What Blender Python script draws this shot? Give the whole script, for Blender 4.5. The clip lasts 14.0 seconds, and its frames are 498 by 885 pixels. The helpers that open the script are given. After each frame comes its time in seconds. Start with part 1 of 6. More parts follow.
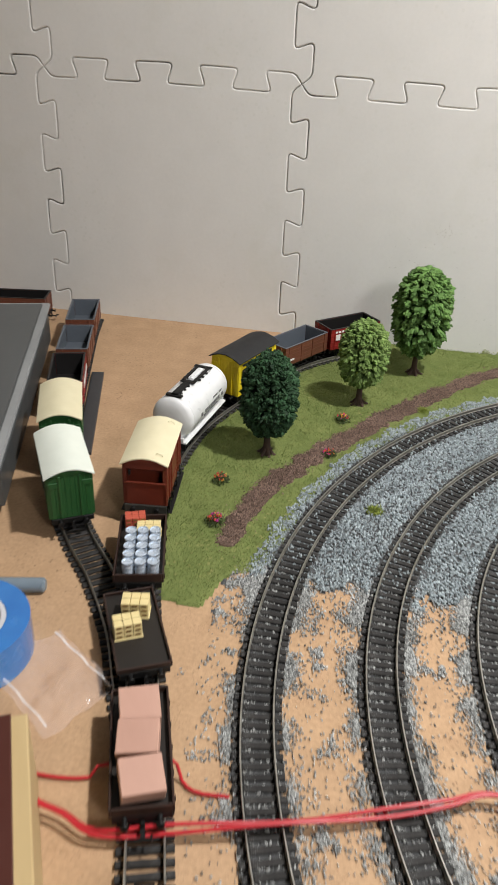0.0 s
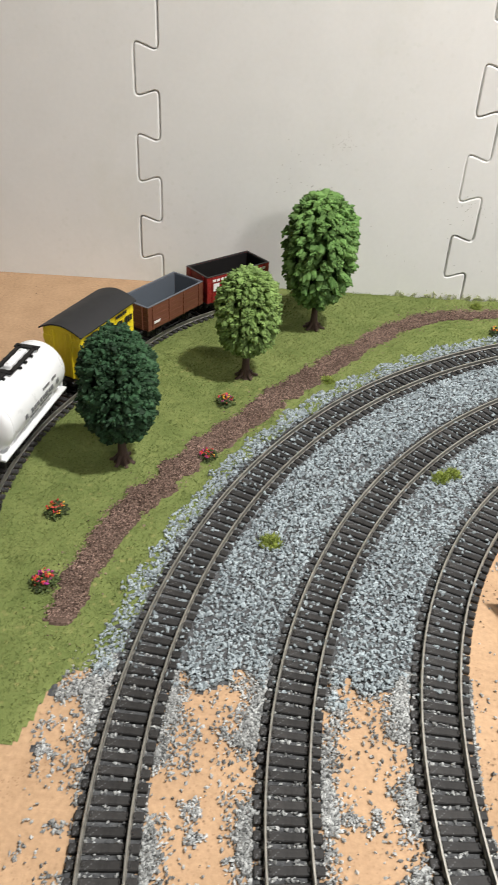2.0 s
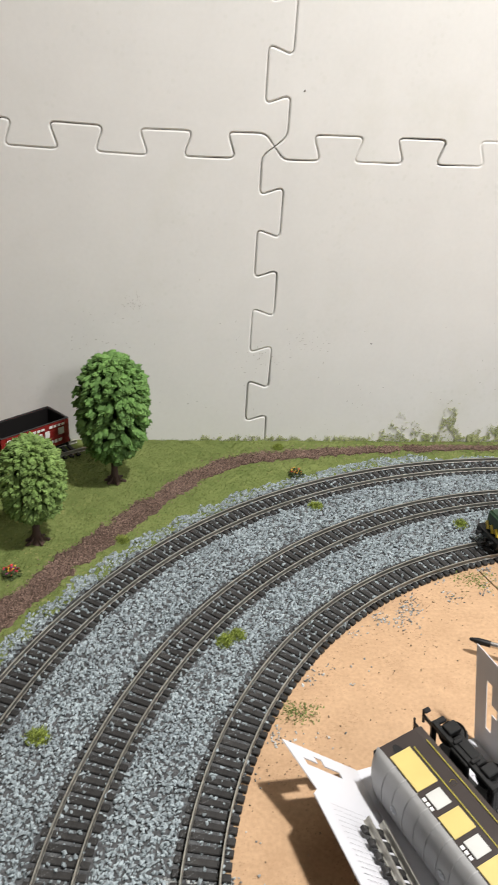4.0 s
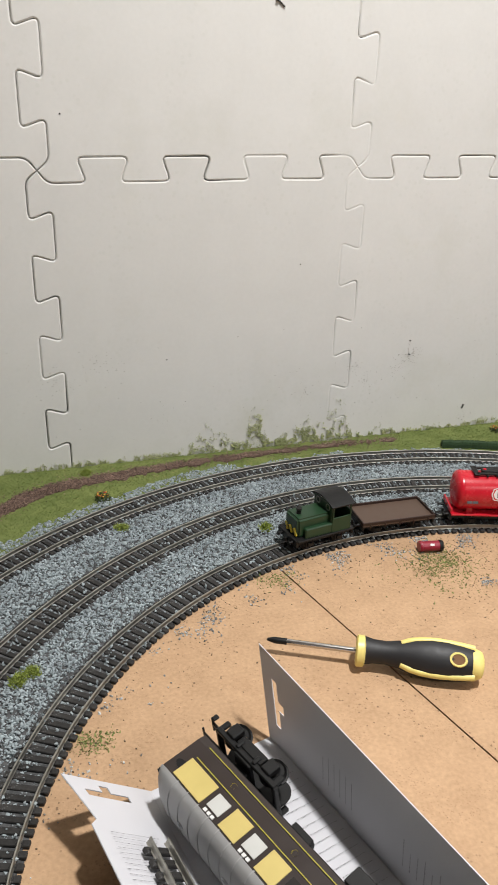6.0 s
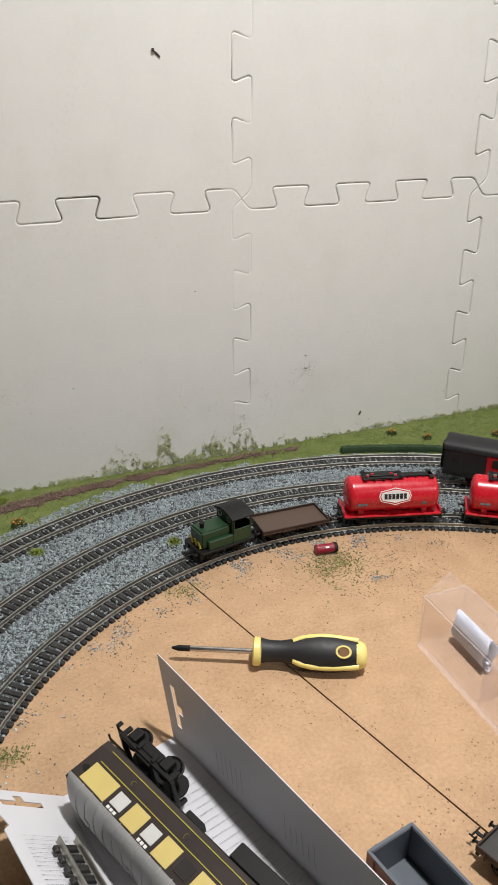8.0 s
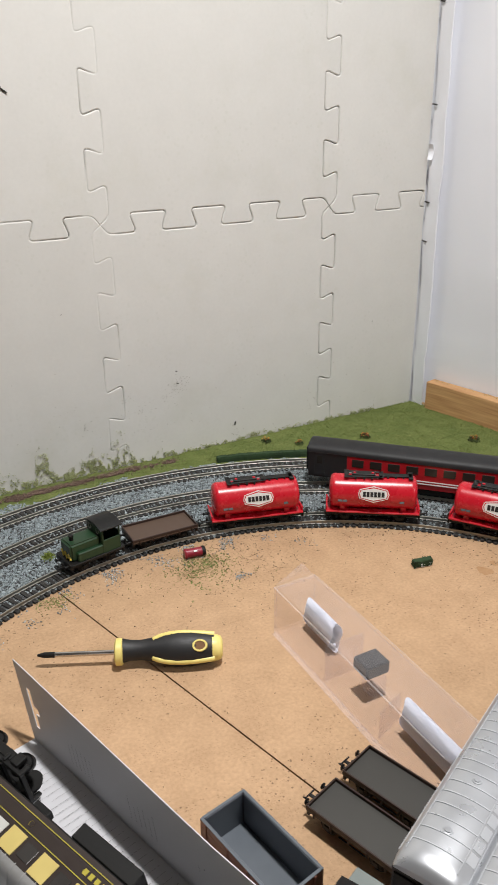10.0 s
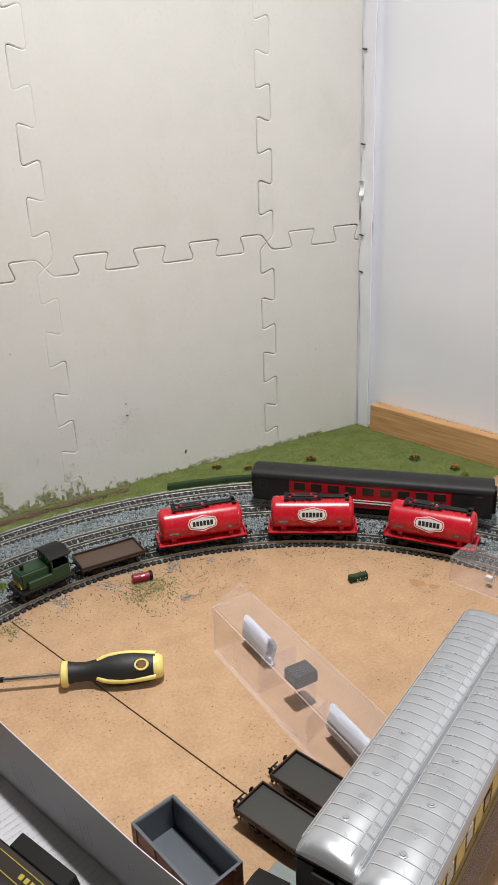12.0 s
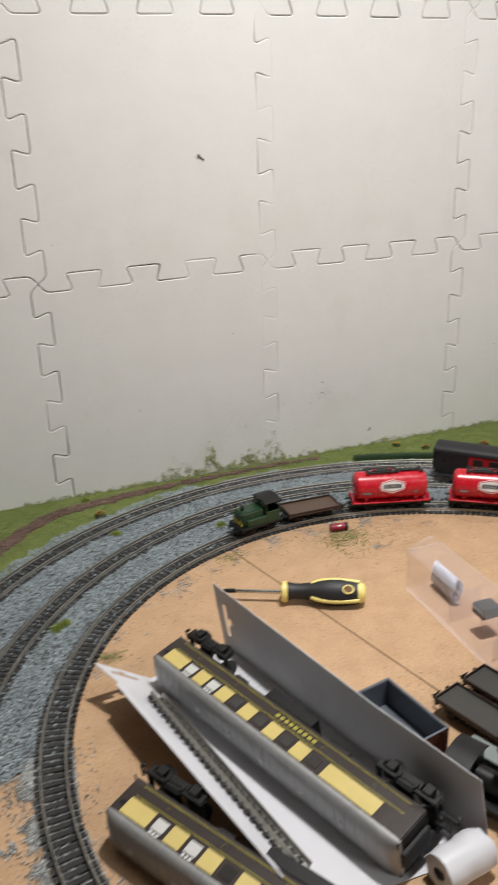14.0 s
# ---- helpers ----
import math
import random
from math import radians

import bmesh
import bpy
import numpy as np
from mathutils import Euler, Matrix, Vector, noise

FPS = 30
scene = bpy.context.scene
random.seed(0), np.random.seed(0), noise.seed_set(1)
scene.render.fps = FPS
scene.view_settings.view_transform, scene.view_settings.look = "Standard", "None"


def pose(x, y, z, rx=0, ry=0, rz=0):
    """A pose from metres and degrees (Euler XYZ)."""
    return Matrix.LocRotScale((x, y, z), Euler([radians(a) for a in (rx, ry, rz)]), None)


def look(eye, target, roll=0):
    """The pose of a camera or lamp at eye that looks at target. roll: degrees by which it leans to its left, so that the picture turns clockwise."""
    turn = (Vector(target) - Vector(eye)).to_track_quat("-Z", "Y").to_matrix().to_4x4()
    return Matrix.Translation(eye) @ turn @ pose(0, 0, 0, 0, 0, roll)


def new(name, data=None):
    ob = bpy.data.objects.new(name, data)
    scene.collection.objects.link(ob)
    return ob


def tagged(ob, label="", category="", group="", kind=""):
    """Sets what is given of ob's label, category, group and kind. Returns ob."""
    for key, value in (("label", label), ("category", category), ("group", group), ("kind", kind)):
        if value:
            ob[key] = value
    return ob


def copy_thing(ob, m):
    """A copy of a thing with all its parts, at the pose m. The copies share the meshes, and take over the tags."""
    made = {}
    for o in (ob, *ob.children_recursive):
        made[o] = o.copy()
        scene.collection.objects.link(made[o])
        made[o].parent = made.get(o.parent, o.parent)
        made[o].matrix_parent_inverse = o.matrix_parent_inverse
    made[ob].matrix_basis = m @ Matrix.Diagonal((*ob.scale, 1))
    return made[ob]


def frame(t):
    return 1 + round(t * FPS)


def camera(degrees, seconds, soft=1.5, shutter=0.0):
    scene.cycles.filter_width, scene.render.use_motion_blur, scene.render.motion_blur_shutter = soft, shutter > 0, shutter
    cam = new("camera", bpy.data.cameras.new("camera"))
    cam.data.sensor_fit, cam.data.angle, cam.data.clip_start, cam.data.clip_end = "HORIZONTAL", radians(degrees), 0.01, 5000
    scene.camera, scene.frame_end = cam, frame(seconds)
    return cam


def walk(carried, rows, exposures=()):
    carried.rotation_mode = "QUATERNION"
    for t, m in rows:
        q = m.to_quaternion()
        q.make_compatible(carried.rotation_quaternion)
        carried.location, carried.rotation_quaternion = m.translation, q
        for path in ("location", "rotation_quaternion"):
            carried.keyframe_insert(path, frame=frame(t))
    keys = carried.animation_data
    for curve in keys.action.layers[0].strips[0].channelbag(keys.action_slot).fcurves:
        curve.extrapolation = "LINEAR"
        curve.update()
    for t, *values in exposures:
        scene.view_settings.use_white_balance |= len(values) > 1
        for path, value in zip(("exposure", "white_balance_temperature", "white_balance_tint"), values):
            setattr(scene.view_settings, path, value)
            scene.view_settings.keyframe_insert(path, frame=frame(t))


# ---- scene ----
cam = camera(36.1, 14.0, soft=1.5, shutter=0.3)
PATH = [
    (0, (-0.162, -0.822, 0.327), (-0.465, 0.887, -0.667), 2.4),
    (0.5, (-0.184, -0.714, 0.309), (-0.433, 0.971, -0.739), 2.7),
    (1, (-0.186, -0.683, 0.292), (-0.473, 0.955, -0.819), 0.2),
    (1.5, (-0.171, -0.657, 0.283), (-0.343, 0.958, -0.884), 1.3),
    (2, (-0.155, -0.65, 0.286), (-0.205, 0.983, -0.867), 2.9),
    (2.5, (-0.132, -0.64, 0.288), (-0.122, 1.019, -0.83), 2.6),
    (3, (-0.124, -0.629, 0.298), (-0.06, 1.066, -0.76), 3.3),
    (3.5, (-0.109, -0.628, 0.312), (0.035, 1.121, -0.648), 3.7),
    (4, (-0.089, -0.63, 0.324), (0.147, 1.134, -0.588), 3.8),
    (4.2, (-0.085, -0.629, 0.326), (0.198, 1.136, -0.57), 4.0),
    (6.3, (-0.025, -0.645, 0.324), (0.57, 1.065, -0.527), 1.6),
    (6.5, (-0.022, -0.648, 0.327), (0.592, 1.052, -0.529), 1.5),
    (7, (-0.015, -0.657, 0.327), (0.634, 1.036, -0.515), 1.1),
    (7.2, (-0.015, -0.662, 0.337), (0.642, 1.026, -0.511), 0.9),
    (9.3, (0.009, -0.719, 0.362), (0.831, 0.918, -0.441), -0.5),
    (9.5, (0.013, -0.724, 0.359), (0.852, 0.908, -0.436), -0.7),
    (10, (0.024, -0.74, 0.363), (0.91, 0.865, -0.436), -0.7),
    (10.5, (0.034, -0.761, 0.369), (0.954, 0.83, -0.421), -1.0),
    (11, (0.037, -0.773, 0.372), (0.971, 0.818, -0.401), -1.5),
    (11.5, (0.039, -0.778, 0.372), (0.982, 0.817, -0.38), -1.9),
    (12, (0.039, -0.787, 0.378), (0.985, 0.812, -0.362), -2.2),
    (12.5, (0.038, -0.794, 0.375), (0.981, 0.816, -0.345), -1.9),
    (13, (0.023, -0.813, 0.391), (0.958, 0.807, -0.317), -1.5),
    (13.5, (-0.041, -0.825, 0.4), (0.847, 0.821, -0.309), 0.6),
    (14, (-0.078, -0.866, 0.393), (0.56, 0.885, -0.334), -2.1),
]
walk(cam, [(t, look(eye, target, roll)) for t, eye, target, roll in PATH],
     exposures=[(0, 0.30), (0.5, 0.34), (1.5, 0.53), (3, 0.48), (4.2, 0.22), (6.4, -0.13), (9.5, -0.26), (12.5, -0.31), (14, -0.28)])

# ---- light: a ceiling lamp over the layout, the rest is bounced by the room ----
world = bpy.data.worlds.new("world")
scene.world = world
world.use_nodes = True
world.node_tree.nodes["Background"].inputs[0].default_value = (0.9, 0.95, 1.0, 1)
world.node_tree.nodes["Background"].inputs[1].default_value = 0.02


def area_lamp(name, eye, target, size, power, colour, spread=180):
    data = bpy.data.lights.new(name, "AREA")
    data.shape, data.size, data.energy, data.color, data.spread = "DISK", size, power, colour, radians(spread)
    ob = new(name, data)
    ob.matrix_world = look(eye, target)
    return ob


LAMP = (0.30, -0.48, 1.15)
area_lamp("ceiling_lamp_light", LAMP, (0.22, -0.42, 0), 0.08, 9.1, (1.0, 0.982, 0.965), 130)
area_lamp("room_lamp_light", (0.75, -1.75, 1.15), (0.0, 0, 0.1), 0.3, 8.05, (1.0, 0.978, 0.955))


# ---- materials ----
def M(name, c1, c2=None, rough=0.6, scale=150.0, bump=0.15, metal=0.0, fine=0.4, rnd=0.0, depth=0.0006, spec=0.5, stretch=None, coat=0.0):
    """A node material: two scales of noise mix c1 and c2, and give fine relief."""
    m = bpy.data.materials.new(name)
    m.use_nodes = True
    nt = m.node_tree
    N, L = nt.nodes, nt.links
    bsdf = N["Principled BSDF"]
    if c2 is None:
        c2 = tuple(v * 0.78 for v in c1)
    tc = N.new("ShaderNodeTexCoord")
    vec = tc.outputs["Object"]
    if stretch:
        mp = N.new("ShaderNodeMapping")
        mp.inputs["Scale"].default_value = stretch
        L.new(vec, mp.inputs["Vector"])
        vec = mp.outputs["Vector"]
    n1, n2 = N.new("ShaderNodeTexNoise"), N.new("ShaderNodeTexNoise")
    n1.inputs["Scale"].default_value, n2.inputs["Scale"].default_value = scale, scale / 9
    n1.inputs["Detail"].default_value, n2.inputs["Detail"].default_value = 5, 4
    for n in (n1, n2):
        L.new(vec, n.inputs["Vector"])
    mx = N.new("ShaderNodeMix")
    mx.data_type = "FLOAT"
    mx.inputs["Factor"].default_value = fine
    L.new(n2.outputs["Fac"], mx.inputs[2])
    L.new(n1.outputs["Fac"], mx.inputs[3])
    ramp = N.new("ShaderNodeValToRGB")
    ramp.color_ramp.elements[0].position, ramp.color_ramp.elements[1].position = 0.32, 0.68
    ramp.color_ramp.elements[0].color, ramp.color_ramp.elements[1].color = (*c2, 1), (*c1, 1)
    L.new(mx.outputs[0], ramp.inputs["Fac"])
    col = ramp.outputs["Color"]
    if rnd:
        oi, hsv = N.new("ShaderNodeObjectInfo"), N.new("ShaderNodeHueSaturation")
        mr = N.new("ShaderNodeMapRange")
        mr.inputs["To Min"].default_value, mr.inputs["To Max"].default_value = 1 - rnd, 1 + rnd
        L.new(oi.outputs["Random"], mr.inputs["Value"])
        L.new(mr.outputs["Result"], hsv.inputs["Value"])
        L.new(col, hsv.inputs["Color"])
        col = hsv.outputs["Color"]
    L.new(col, bsdf.inputs["Base Color"])
    rr = N.new("ShaderNodeMapRange")
    rr.inputs["To Min"].default_value, rr.inputs["To Max"].default_value = max(rough - 0.1, 0.03), min(rough + 0.1, 1)
    L.new(n1.outputs["Fac"], rr.inputs["Value"])
    L.new(rr.outputs["Result"], bsdf.inputs["Roughness"])
    bsdf.inputs["Metallic"].default_value = metal
    bsdf.inputs["Specular IOR Level"].default_value = spec
    bsdf.inputs["Coat Weight"].default_value = coat
    if bump:
        bp = N.new("ShaderNodeBump")
        bp.inputs["Strength"].default_value, bp.inputs["Distance"].default_value = bump, depth
        L.new(n1.outputs["Fac"], bp.inputs["Height"])
        L.new(bp.outputs["Normal"], bsdf.inputs["Normal"])
    return m


def island(m, dark, light):
    """Per-island brightness for joined small stuff."""
    N, L = m.node_tree.nodes, m.node_tree.links
    bsdf = N["Principled BSDF"]
    col = bsdf.inputs["Base Color"].links[0].from_socket
    g, mr, hsv = N.new("ShaderNodeNewGeometry"), N.new("ShaderNodeMapRange"), N.new("ShaderNodeHueSaturation")
    mr.inputs["To Min"].default_value, mr.inputs["To Max"].default_value = dark, light
    L.new(g.outputs["Random Per Island"], mr.inputs["Value"])
    L.new(mr.outputs["Result"], hsv.inputs["Value"])
    L.new(col, hsv.inputs["Color"])
    L.new(hsv.outputs["Color"], bsdf.inputs["Base Color"])
    return m


def clear_plastic(name, tint, haze=(0.05, 0.15)):
    m = bpy.data.materials.new(name)
    m.use_nodes = True
    N, L = m.node_tree.nodes, m.node_tree.links
    bsdf = N["Principled BSDF"]
    bsdf.inputs["Base Color"].default_value = (*tint, 1)
    bsdf.inputs["Roughness"].default_value = 0.08
    bsdf.inputs["IOR"].default_value = 1.5
    tr, mix, lw = N.new("ShaderNodeBsdfTransparent"), N.new("ShaderNodeMixShader"), N.new("ShaderNodeTexNoise")
    tr.inputs["Color"].default_value = (*[0.5 + 0.5 * c for c in tint], 1)
    lw.inputs["Scale"].default_value = 40
    mr = N.new("ShaderNodeMapRange")
    mr.inputs["To Min"].default_value, mr.inputs["To Max"].default_value = haze
    L.new(lw.outputs["Fac"], mr.inputs["Value"])
    L.new(mr.outputs["Result"], mix.inputs["Fac"])
    L.new(tr.outputs["BSDF"], mix.inputs[1])
    L.new(bsdf.outputs["BSDF"], mix.inputs[2])
    L.new(mix.outputs["Shader"], N["Material Output"].inputs["Surface"])
    return m


FOAM = M("white_foam", (0.69, 0.686, 0.658), (0.65, 0.646, 0.618), rough=0.62, scale=260, bump=0.12, depth=0.0004, rnd=0.02, spec=0.3)
SHEET = M("white_sheet", (0.92, 0.94, 0.99), (0.89, 0.91, 0.97), rough=0.45, scale=14, bump=0.35, depth=0.004, fine=0.5)
# Grey of the unseen room surfaces, set to limit the bounced fill light.
PAINT = M("room_paint", (0.44, 0.43, 0.41), (0.40, 0.39, 0.375), rough=0.8, scale=30)
WOOD = M("pine_batten", (0.72, 0.44, 0.21), (0.47, 0.24, 0.10), rough=0.6, scale=60, bump=0.3, stretch=(0.25, 1.0, 6.0), fine=0.75)
BOARD = M("fibreboard", (0.50, 0.325, 0.188), (0.365, 0.228, 0.124), rough=0.78, scale=420, bump=0.4, depth=0.0005, fine=0.6)


def speckle(m, colour, scale, size, amount):
    """Scattered flecks of another colour over a material."""
    N, L = m.node_tree.nodes, m.node_tree.links
    bsdf = N["Principled BSDF"]
    col = bsdf.inputs["Base Color"].links[0].from_socket
    tc, vo, nz = N.new("ShaderNodeTexCoord"), N.new("ShaderNodeTexVoronoi"), N.new("ShaderNodeTexNoise")
    vo.inputs["Scale"].default_value, nz.inputs["Scale"].default_value = scale, scale / 14
    L.new(tc.outputs["Object"], vo.inputs["Vector"])
    L.new(tc.outputs["Object"], nz.inputs["Vector"])
    a, b, c = N.new("ShaderNodeMapRange"), N.new("ShaderNodeMapRange"), N.new("ShaderNodeMath")
    a.inputs["From Min"].default_value, a.inputs["From Max"].default_value, a.inputs["To Min"].default_value, a.inputs["To Max"].default_value = size * 0.6, size, amount, 0.0
    b.inputs["From Min"].default_value, b.inputs["From Max"].default_value = 0.46, 0.62
    L.new(vo.outputs["Distance"], a.inputs["Value"])
    L.new(nz.outputs["Fac"], b.inputs["Value"])
    c.operation = "MULTIPLY"
    L.new(a.outputs["Result"], c.inputs[0])
    L.new(b.outputs["Result"], c.inputs[1])
    mx = N.new("ShaderNodeMix")
    mx.data_type = "RGBA"
    L.new(c.outputs["Value"], mx.inputs["Factor"])
    L.new(col, mx.inputs[6])
    mx.inputs[7].default_value = (*colour, 1)
    L.new(mx.outputs[2], bsdf.inputs["Base Color"])
    return m


speckle(FOAM, (0.47, 0.49, 0.41), 150, 0.30, 0.12)


def smudge(m, colour, scale, amount):
    """Broad faint stains where a coarse noise runs high."""
    N, L = m.node_tree.nodes, m.node_tree.links
    bsdf = N["Principled BSDF"]
    col = bsdf.inputs["Base Color"].links[0].from_socket
    tc, nz, mr, mx = N.new("ShaderNodeTexCoord"), N.new("ShaderNodeTexNoise"), N.new("ShaderNodeMapRange"), N.new("ShaderNodeMix")
    nz.inputs["Scale"].default_value, nz.inputs["Detail"].default_value, nz.inputs["Roughness"].default_value = scale, 6, 0.65
    mr.inputs["From Min"].default_value, mr.inputs["From Max"].default_value, mr.inputs["To Max"].default_value = 0.55, 0.78, amount
    mx.data_type = "RGBA"
    L.new(tc.outputs["Object"], nz.inputs["Vector"])
    L.new(nz.outputs["Fac"], mr.inputs["Value"])
    L.new(mr.outputs["Result"], mx.inputs["Factor"])
    L.new(col, mx.inputs[6])
    mx.inputs[7].default_value = (*colour, 1)
    L.new(mx.outputs[2], bsdf.inputs["Base Color"])
    return m


smudge(FOAM, (0.50, 0.50, 0.40), 9, 0.30)
smudge(BOARD, (0.27, 0.15, 0.075), 16, 0.35)
speckle(BOARD, (0.10, 0.055, 0.03), 260, 0.20, 0.75)
speckle(BOARD, (0.26, 0.15, 0.08), 620, 0.32, 0.6)
GRASS = M("grass_mat", (0.190, 0.222, 0.075), (0.115, 0.150, 0.045), rough=0.95, scale=420, bump=0.35, depth=0.0010, fine=0.35, spec=0.1)
BLADE = island(M("static_grass", (0.215, 0.254, 0.086), (0.138, 0.180, 0.054), rough=0.9, scale=170, bump=0, spec=0.15, fine=0.25), 0.74, 1.22)
speckle(GRASS, (0.055, 0.075, 0.02), 520, 0.34, 0.6)
speckle(GRASS, (0.33, 0.29, 0.12), 210, 0.30, 0.45)
PATHM = M("path_scatter", (0.165, 0.113, 0.088), (0.08, 0.053, 0.041), rough=0.95, scale=500, bump=0.9, depth=0.001, fine=0.7, spec=0.1)
PATHG = island(M("path_grains", (0.25, 0.172, 0.138), (0.13, 0.088, 0.068), rough=0.95, scale=300, bump=0, spec=0.1), 0.35, 1.75)
# Bed tone kept dark to imitate the shade between chips and sleepers.
BALBASE = M("ballast_bed", (0.12, 0.123, 0.125), (0.045, 0.046, 0.047), rough=0.95, scale=500, bump=0.9, depth=0.001, fine=0.7, spec=0.1)
BALLAST = island(M("grey_granite_chips", (0.40, 0.458, 0.475), (0.285, 0.328, 0.345), rough=0.85, scale=300, bump=0.2, spec=0.25), 0.60, 1.13)
LOOSE = island(M("loose_granite_chips", (0.42, 0.43, 0.42), (0.24, 0.245, 0.235), rough=0.85, scale=300, bump=0.2, spec=0.25), 0.35, 1.5)
RAIL = M("nickel_rail", (0.46, 0.445, 0.395), (0.30, 0.29, 0.255), rough=0.42, scale=200, metal=0.95, bump=0.1)
SLEEPER = M("sleeper_plastic", (0.036, 0.034, 0.032), (0.014, 0.0132, 0.0125), rough=0.6, scale=500, bump=0.4, rnd=0.25, spec=0.3)
BLACK = M("black_plastic", (0.008, 0.0077, 0.0075), (0.005, 0.005, 0.005), rough=0.5, scale=300, spec=0.3)
speckle(SLEEPER, (0.16, 0.165, 0.17), 700, 0.26, 0.7)
STEEL = M("wheel_steel", (0.45, 0.44, 0.43), (0.3, 0.3, 0.3), rough=0.3, metal=1.0, scale=300)


# ---- mesh tools ----
def part(name, bm, material, parent=None, label="", m=None):
    me = bpy.data.meshes.new(name)
    if isinstance(bm, bmesh.types.BMesh):
        bm.normal_update()
        bm.to_mesh(me)
        bm.free()
    else:
        me.from_pydata(*bm)
        me.update()
    me.materials.append(material)
    ob = new(name, me)
    if parent is not None:
        ob.parent = parent
    if m is not None:
        ob.matrix_basis = m
    if label:
        ob["label"] = label
    return ob


def thing(name, label, category, m=None, group="", kind=""):
    ob = tagged(new(name), label, category, group, kind)
    ob.empty_display_size = 0.01
    if m is not None:
        ob.matrix_basis = m
    return ob


def smooth(ob, angle=40):
    for p in ob.data.polygons:
        p.use_smooth = True
    ob.data.set_sharp_from_angle(angle=radians(angle))
    return ob


def boxes(*specs, bevel=0.0002, seg=1):
    """One bmesh of boxes given as (cx, cy, cz, sx, sy, sz[, matrix])."""
    bm = bmesh.new()
    for s in specs:
        m = Matrix.Translation(s[:3]) @ (s[6] if len(s) > 6 else Matrix()) @ Matrix.Diagonal((*s[3:6], 1))
        bmesh.ops.create_cube(bm, size=1, matrix=m)
    if bevel:
        bmesh.ops.bevel(bm, geom=bm.edges[:], offset=bevel, segments=seg, affect="EDGES", clamp_overlap=True)
    return bm


def lathe(profile, seg=24, axis="x", bm=None, m=None):
    """A surface of revolution about an axis from (along, radius) pairs."""
    own = bm or bmesh.new()
    rings = []
    for a, r in profile:
        ring = []
        for i in range(seg if r > 1e-7 else 1):
            t = 2 * math.pi * i / seg
            u, v = r * math.cos(t), r * math.sin(t)
            p = Vector({"x": (a, u, v), "y": (u, a, v), "z": (u, v, a)}[axis])
            ring.append(own.verts.new(m @ p if m else p))
        rings.append(ring)
    for p, q in zip(rings, rings[1:]):
        n = max(len(p), len(q))
        if n == 1:
            continue
        for i in range(n):
            f = [p[i % len(p)], p[(i + 1) % len(p)], q[(i + 1) % len(q)], q[i % len(q)]]
            own.faces.new(list(dict.fromkeys(f)))
    bmesh.ops.recalc_face_normals(own, faces=own.faces[:])
    return own


def prism(outline, x0, x1, bm=None, axis="x"):
    """A closed outline in the plane across an axis, pulled along it."""
    own = bm or bmesh.new()
    put = {"x": lambda a, u, v: (a, u, v), "y": lambda a, u, v: (u, a, v), "z": lambda a, u, v: (u, v, a)}[axis]
    a = [own.verts.new(put(x0, u, v)) for u, v in outline]
    b = [own.verts.new(put(x1, u, v)) for u, v in outline]
    fs = [own.faces.new(a), own.faces.new(b[::-1])]
    for i in range(len(a)):
        j = (i + 1) % len(a)
        fs.append(own.faces.new((a[i], b[i], b[j], a[j])))
    bmesh.ops.recalc_face_normals(own, faces=fs)
    return own


def spline(points, step=0.004):
    """A smooth line through points in the plane, at even steps."""
    P = [Vector((*p, 0)[:3]) for p in points]
    P = [P[0] * 2 - P[1]] + P + [P[-1] * 2 - P[-2]]
    out = []
    for a, b, c, d in zip(P, P[1:], P[2:], P[3:]):
        n = max(int((c - b).length / (step * 0.25)), 2)
        for i in range(n):
            t = i / n
            out.append(0.5 * ((2 * b) + (c - a) * t + (2 * a - 5 * b + 4 * c - d) * t * t + (3 * b - a - 3 * c + d) * t ** 3))
    out.append(P[-2])
    even, gone = [out[0]], 0.0
    for p, q in zip(out, out[1:]):
        gone += (q - p).length
        if gone >= step:
            even.append(q)
            gone = 0.0
    return even


def tangent(line, i):
    a, b = line[max(i - 1, 0)], line[min(i + 1, len(line) - 1)]
    return (b - a).normalized()


def along(line, s):
    """Place and heading (degrees) at s metres along a line."""
    gone = 0.0
    for i, (p, q) in enumerate(zip(line, line[1:])):
        d = (q - p).length
        if gone + d >= s:
            t = tangent(line, i)
            return p.lerp(q, (s - gone) / d), math.degrees(math.atan2(t.y, t.x))
        gone += d
    t = tangent(line, len(line) - 1)
    return line[-1], math.degrees(math.atan2(t.y, t.x))


def nearest(line, x, y):
    gone, best = 0.0, (9, 0)
    for p, q in zip(line, line[1:]):
        best = min(best, (math.hypot(p.x - x, p.y - y), gone))
        gone += (q - p).length
    return best[1]


def tube(points, r, seg=8, bm=None):
    own = bm or bmesh.new()
    rings = []
    for i, p in enumerate(points):
        t = (points[min(i + 1, len(points) - 1)] - points[max(i - 1, 0)]).normalized()
        side = t.cross(Vector((0, 0, 1))) if abs(t.z) < 0.95 else t.cross(Vector((1, 0, 0)))
        side.normalize()
        up = side.cross(t)
        rings.append([own.verts.new(p + r * (math.cos(2 * math.pi * k / seg) * side + math.sin(2 * math.pi * k / seg) * up)) for k in range(seg)])
    for a, b in zip(rings, rings[1:]):
        for k in range(seg):
            own.faces.new((a[k], a[(k + 1) % seg], b[(k + 1) % seg], b[k]))
    own.faces.new(rings[0])
    own.faces.new(rings[-1][::-1])
    bmesh.ops.recalc_face_normals(own, faces=own.faces[:])
    return own


# ---- the room and the foam-tiled wall ----
TILE, SEAM = 0.27, 0.26


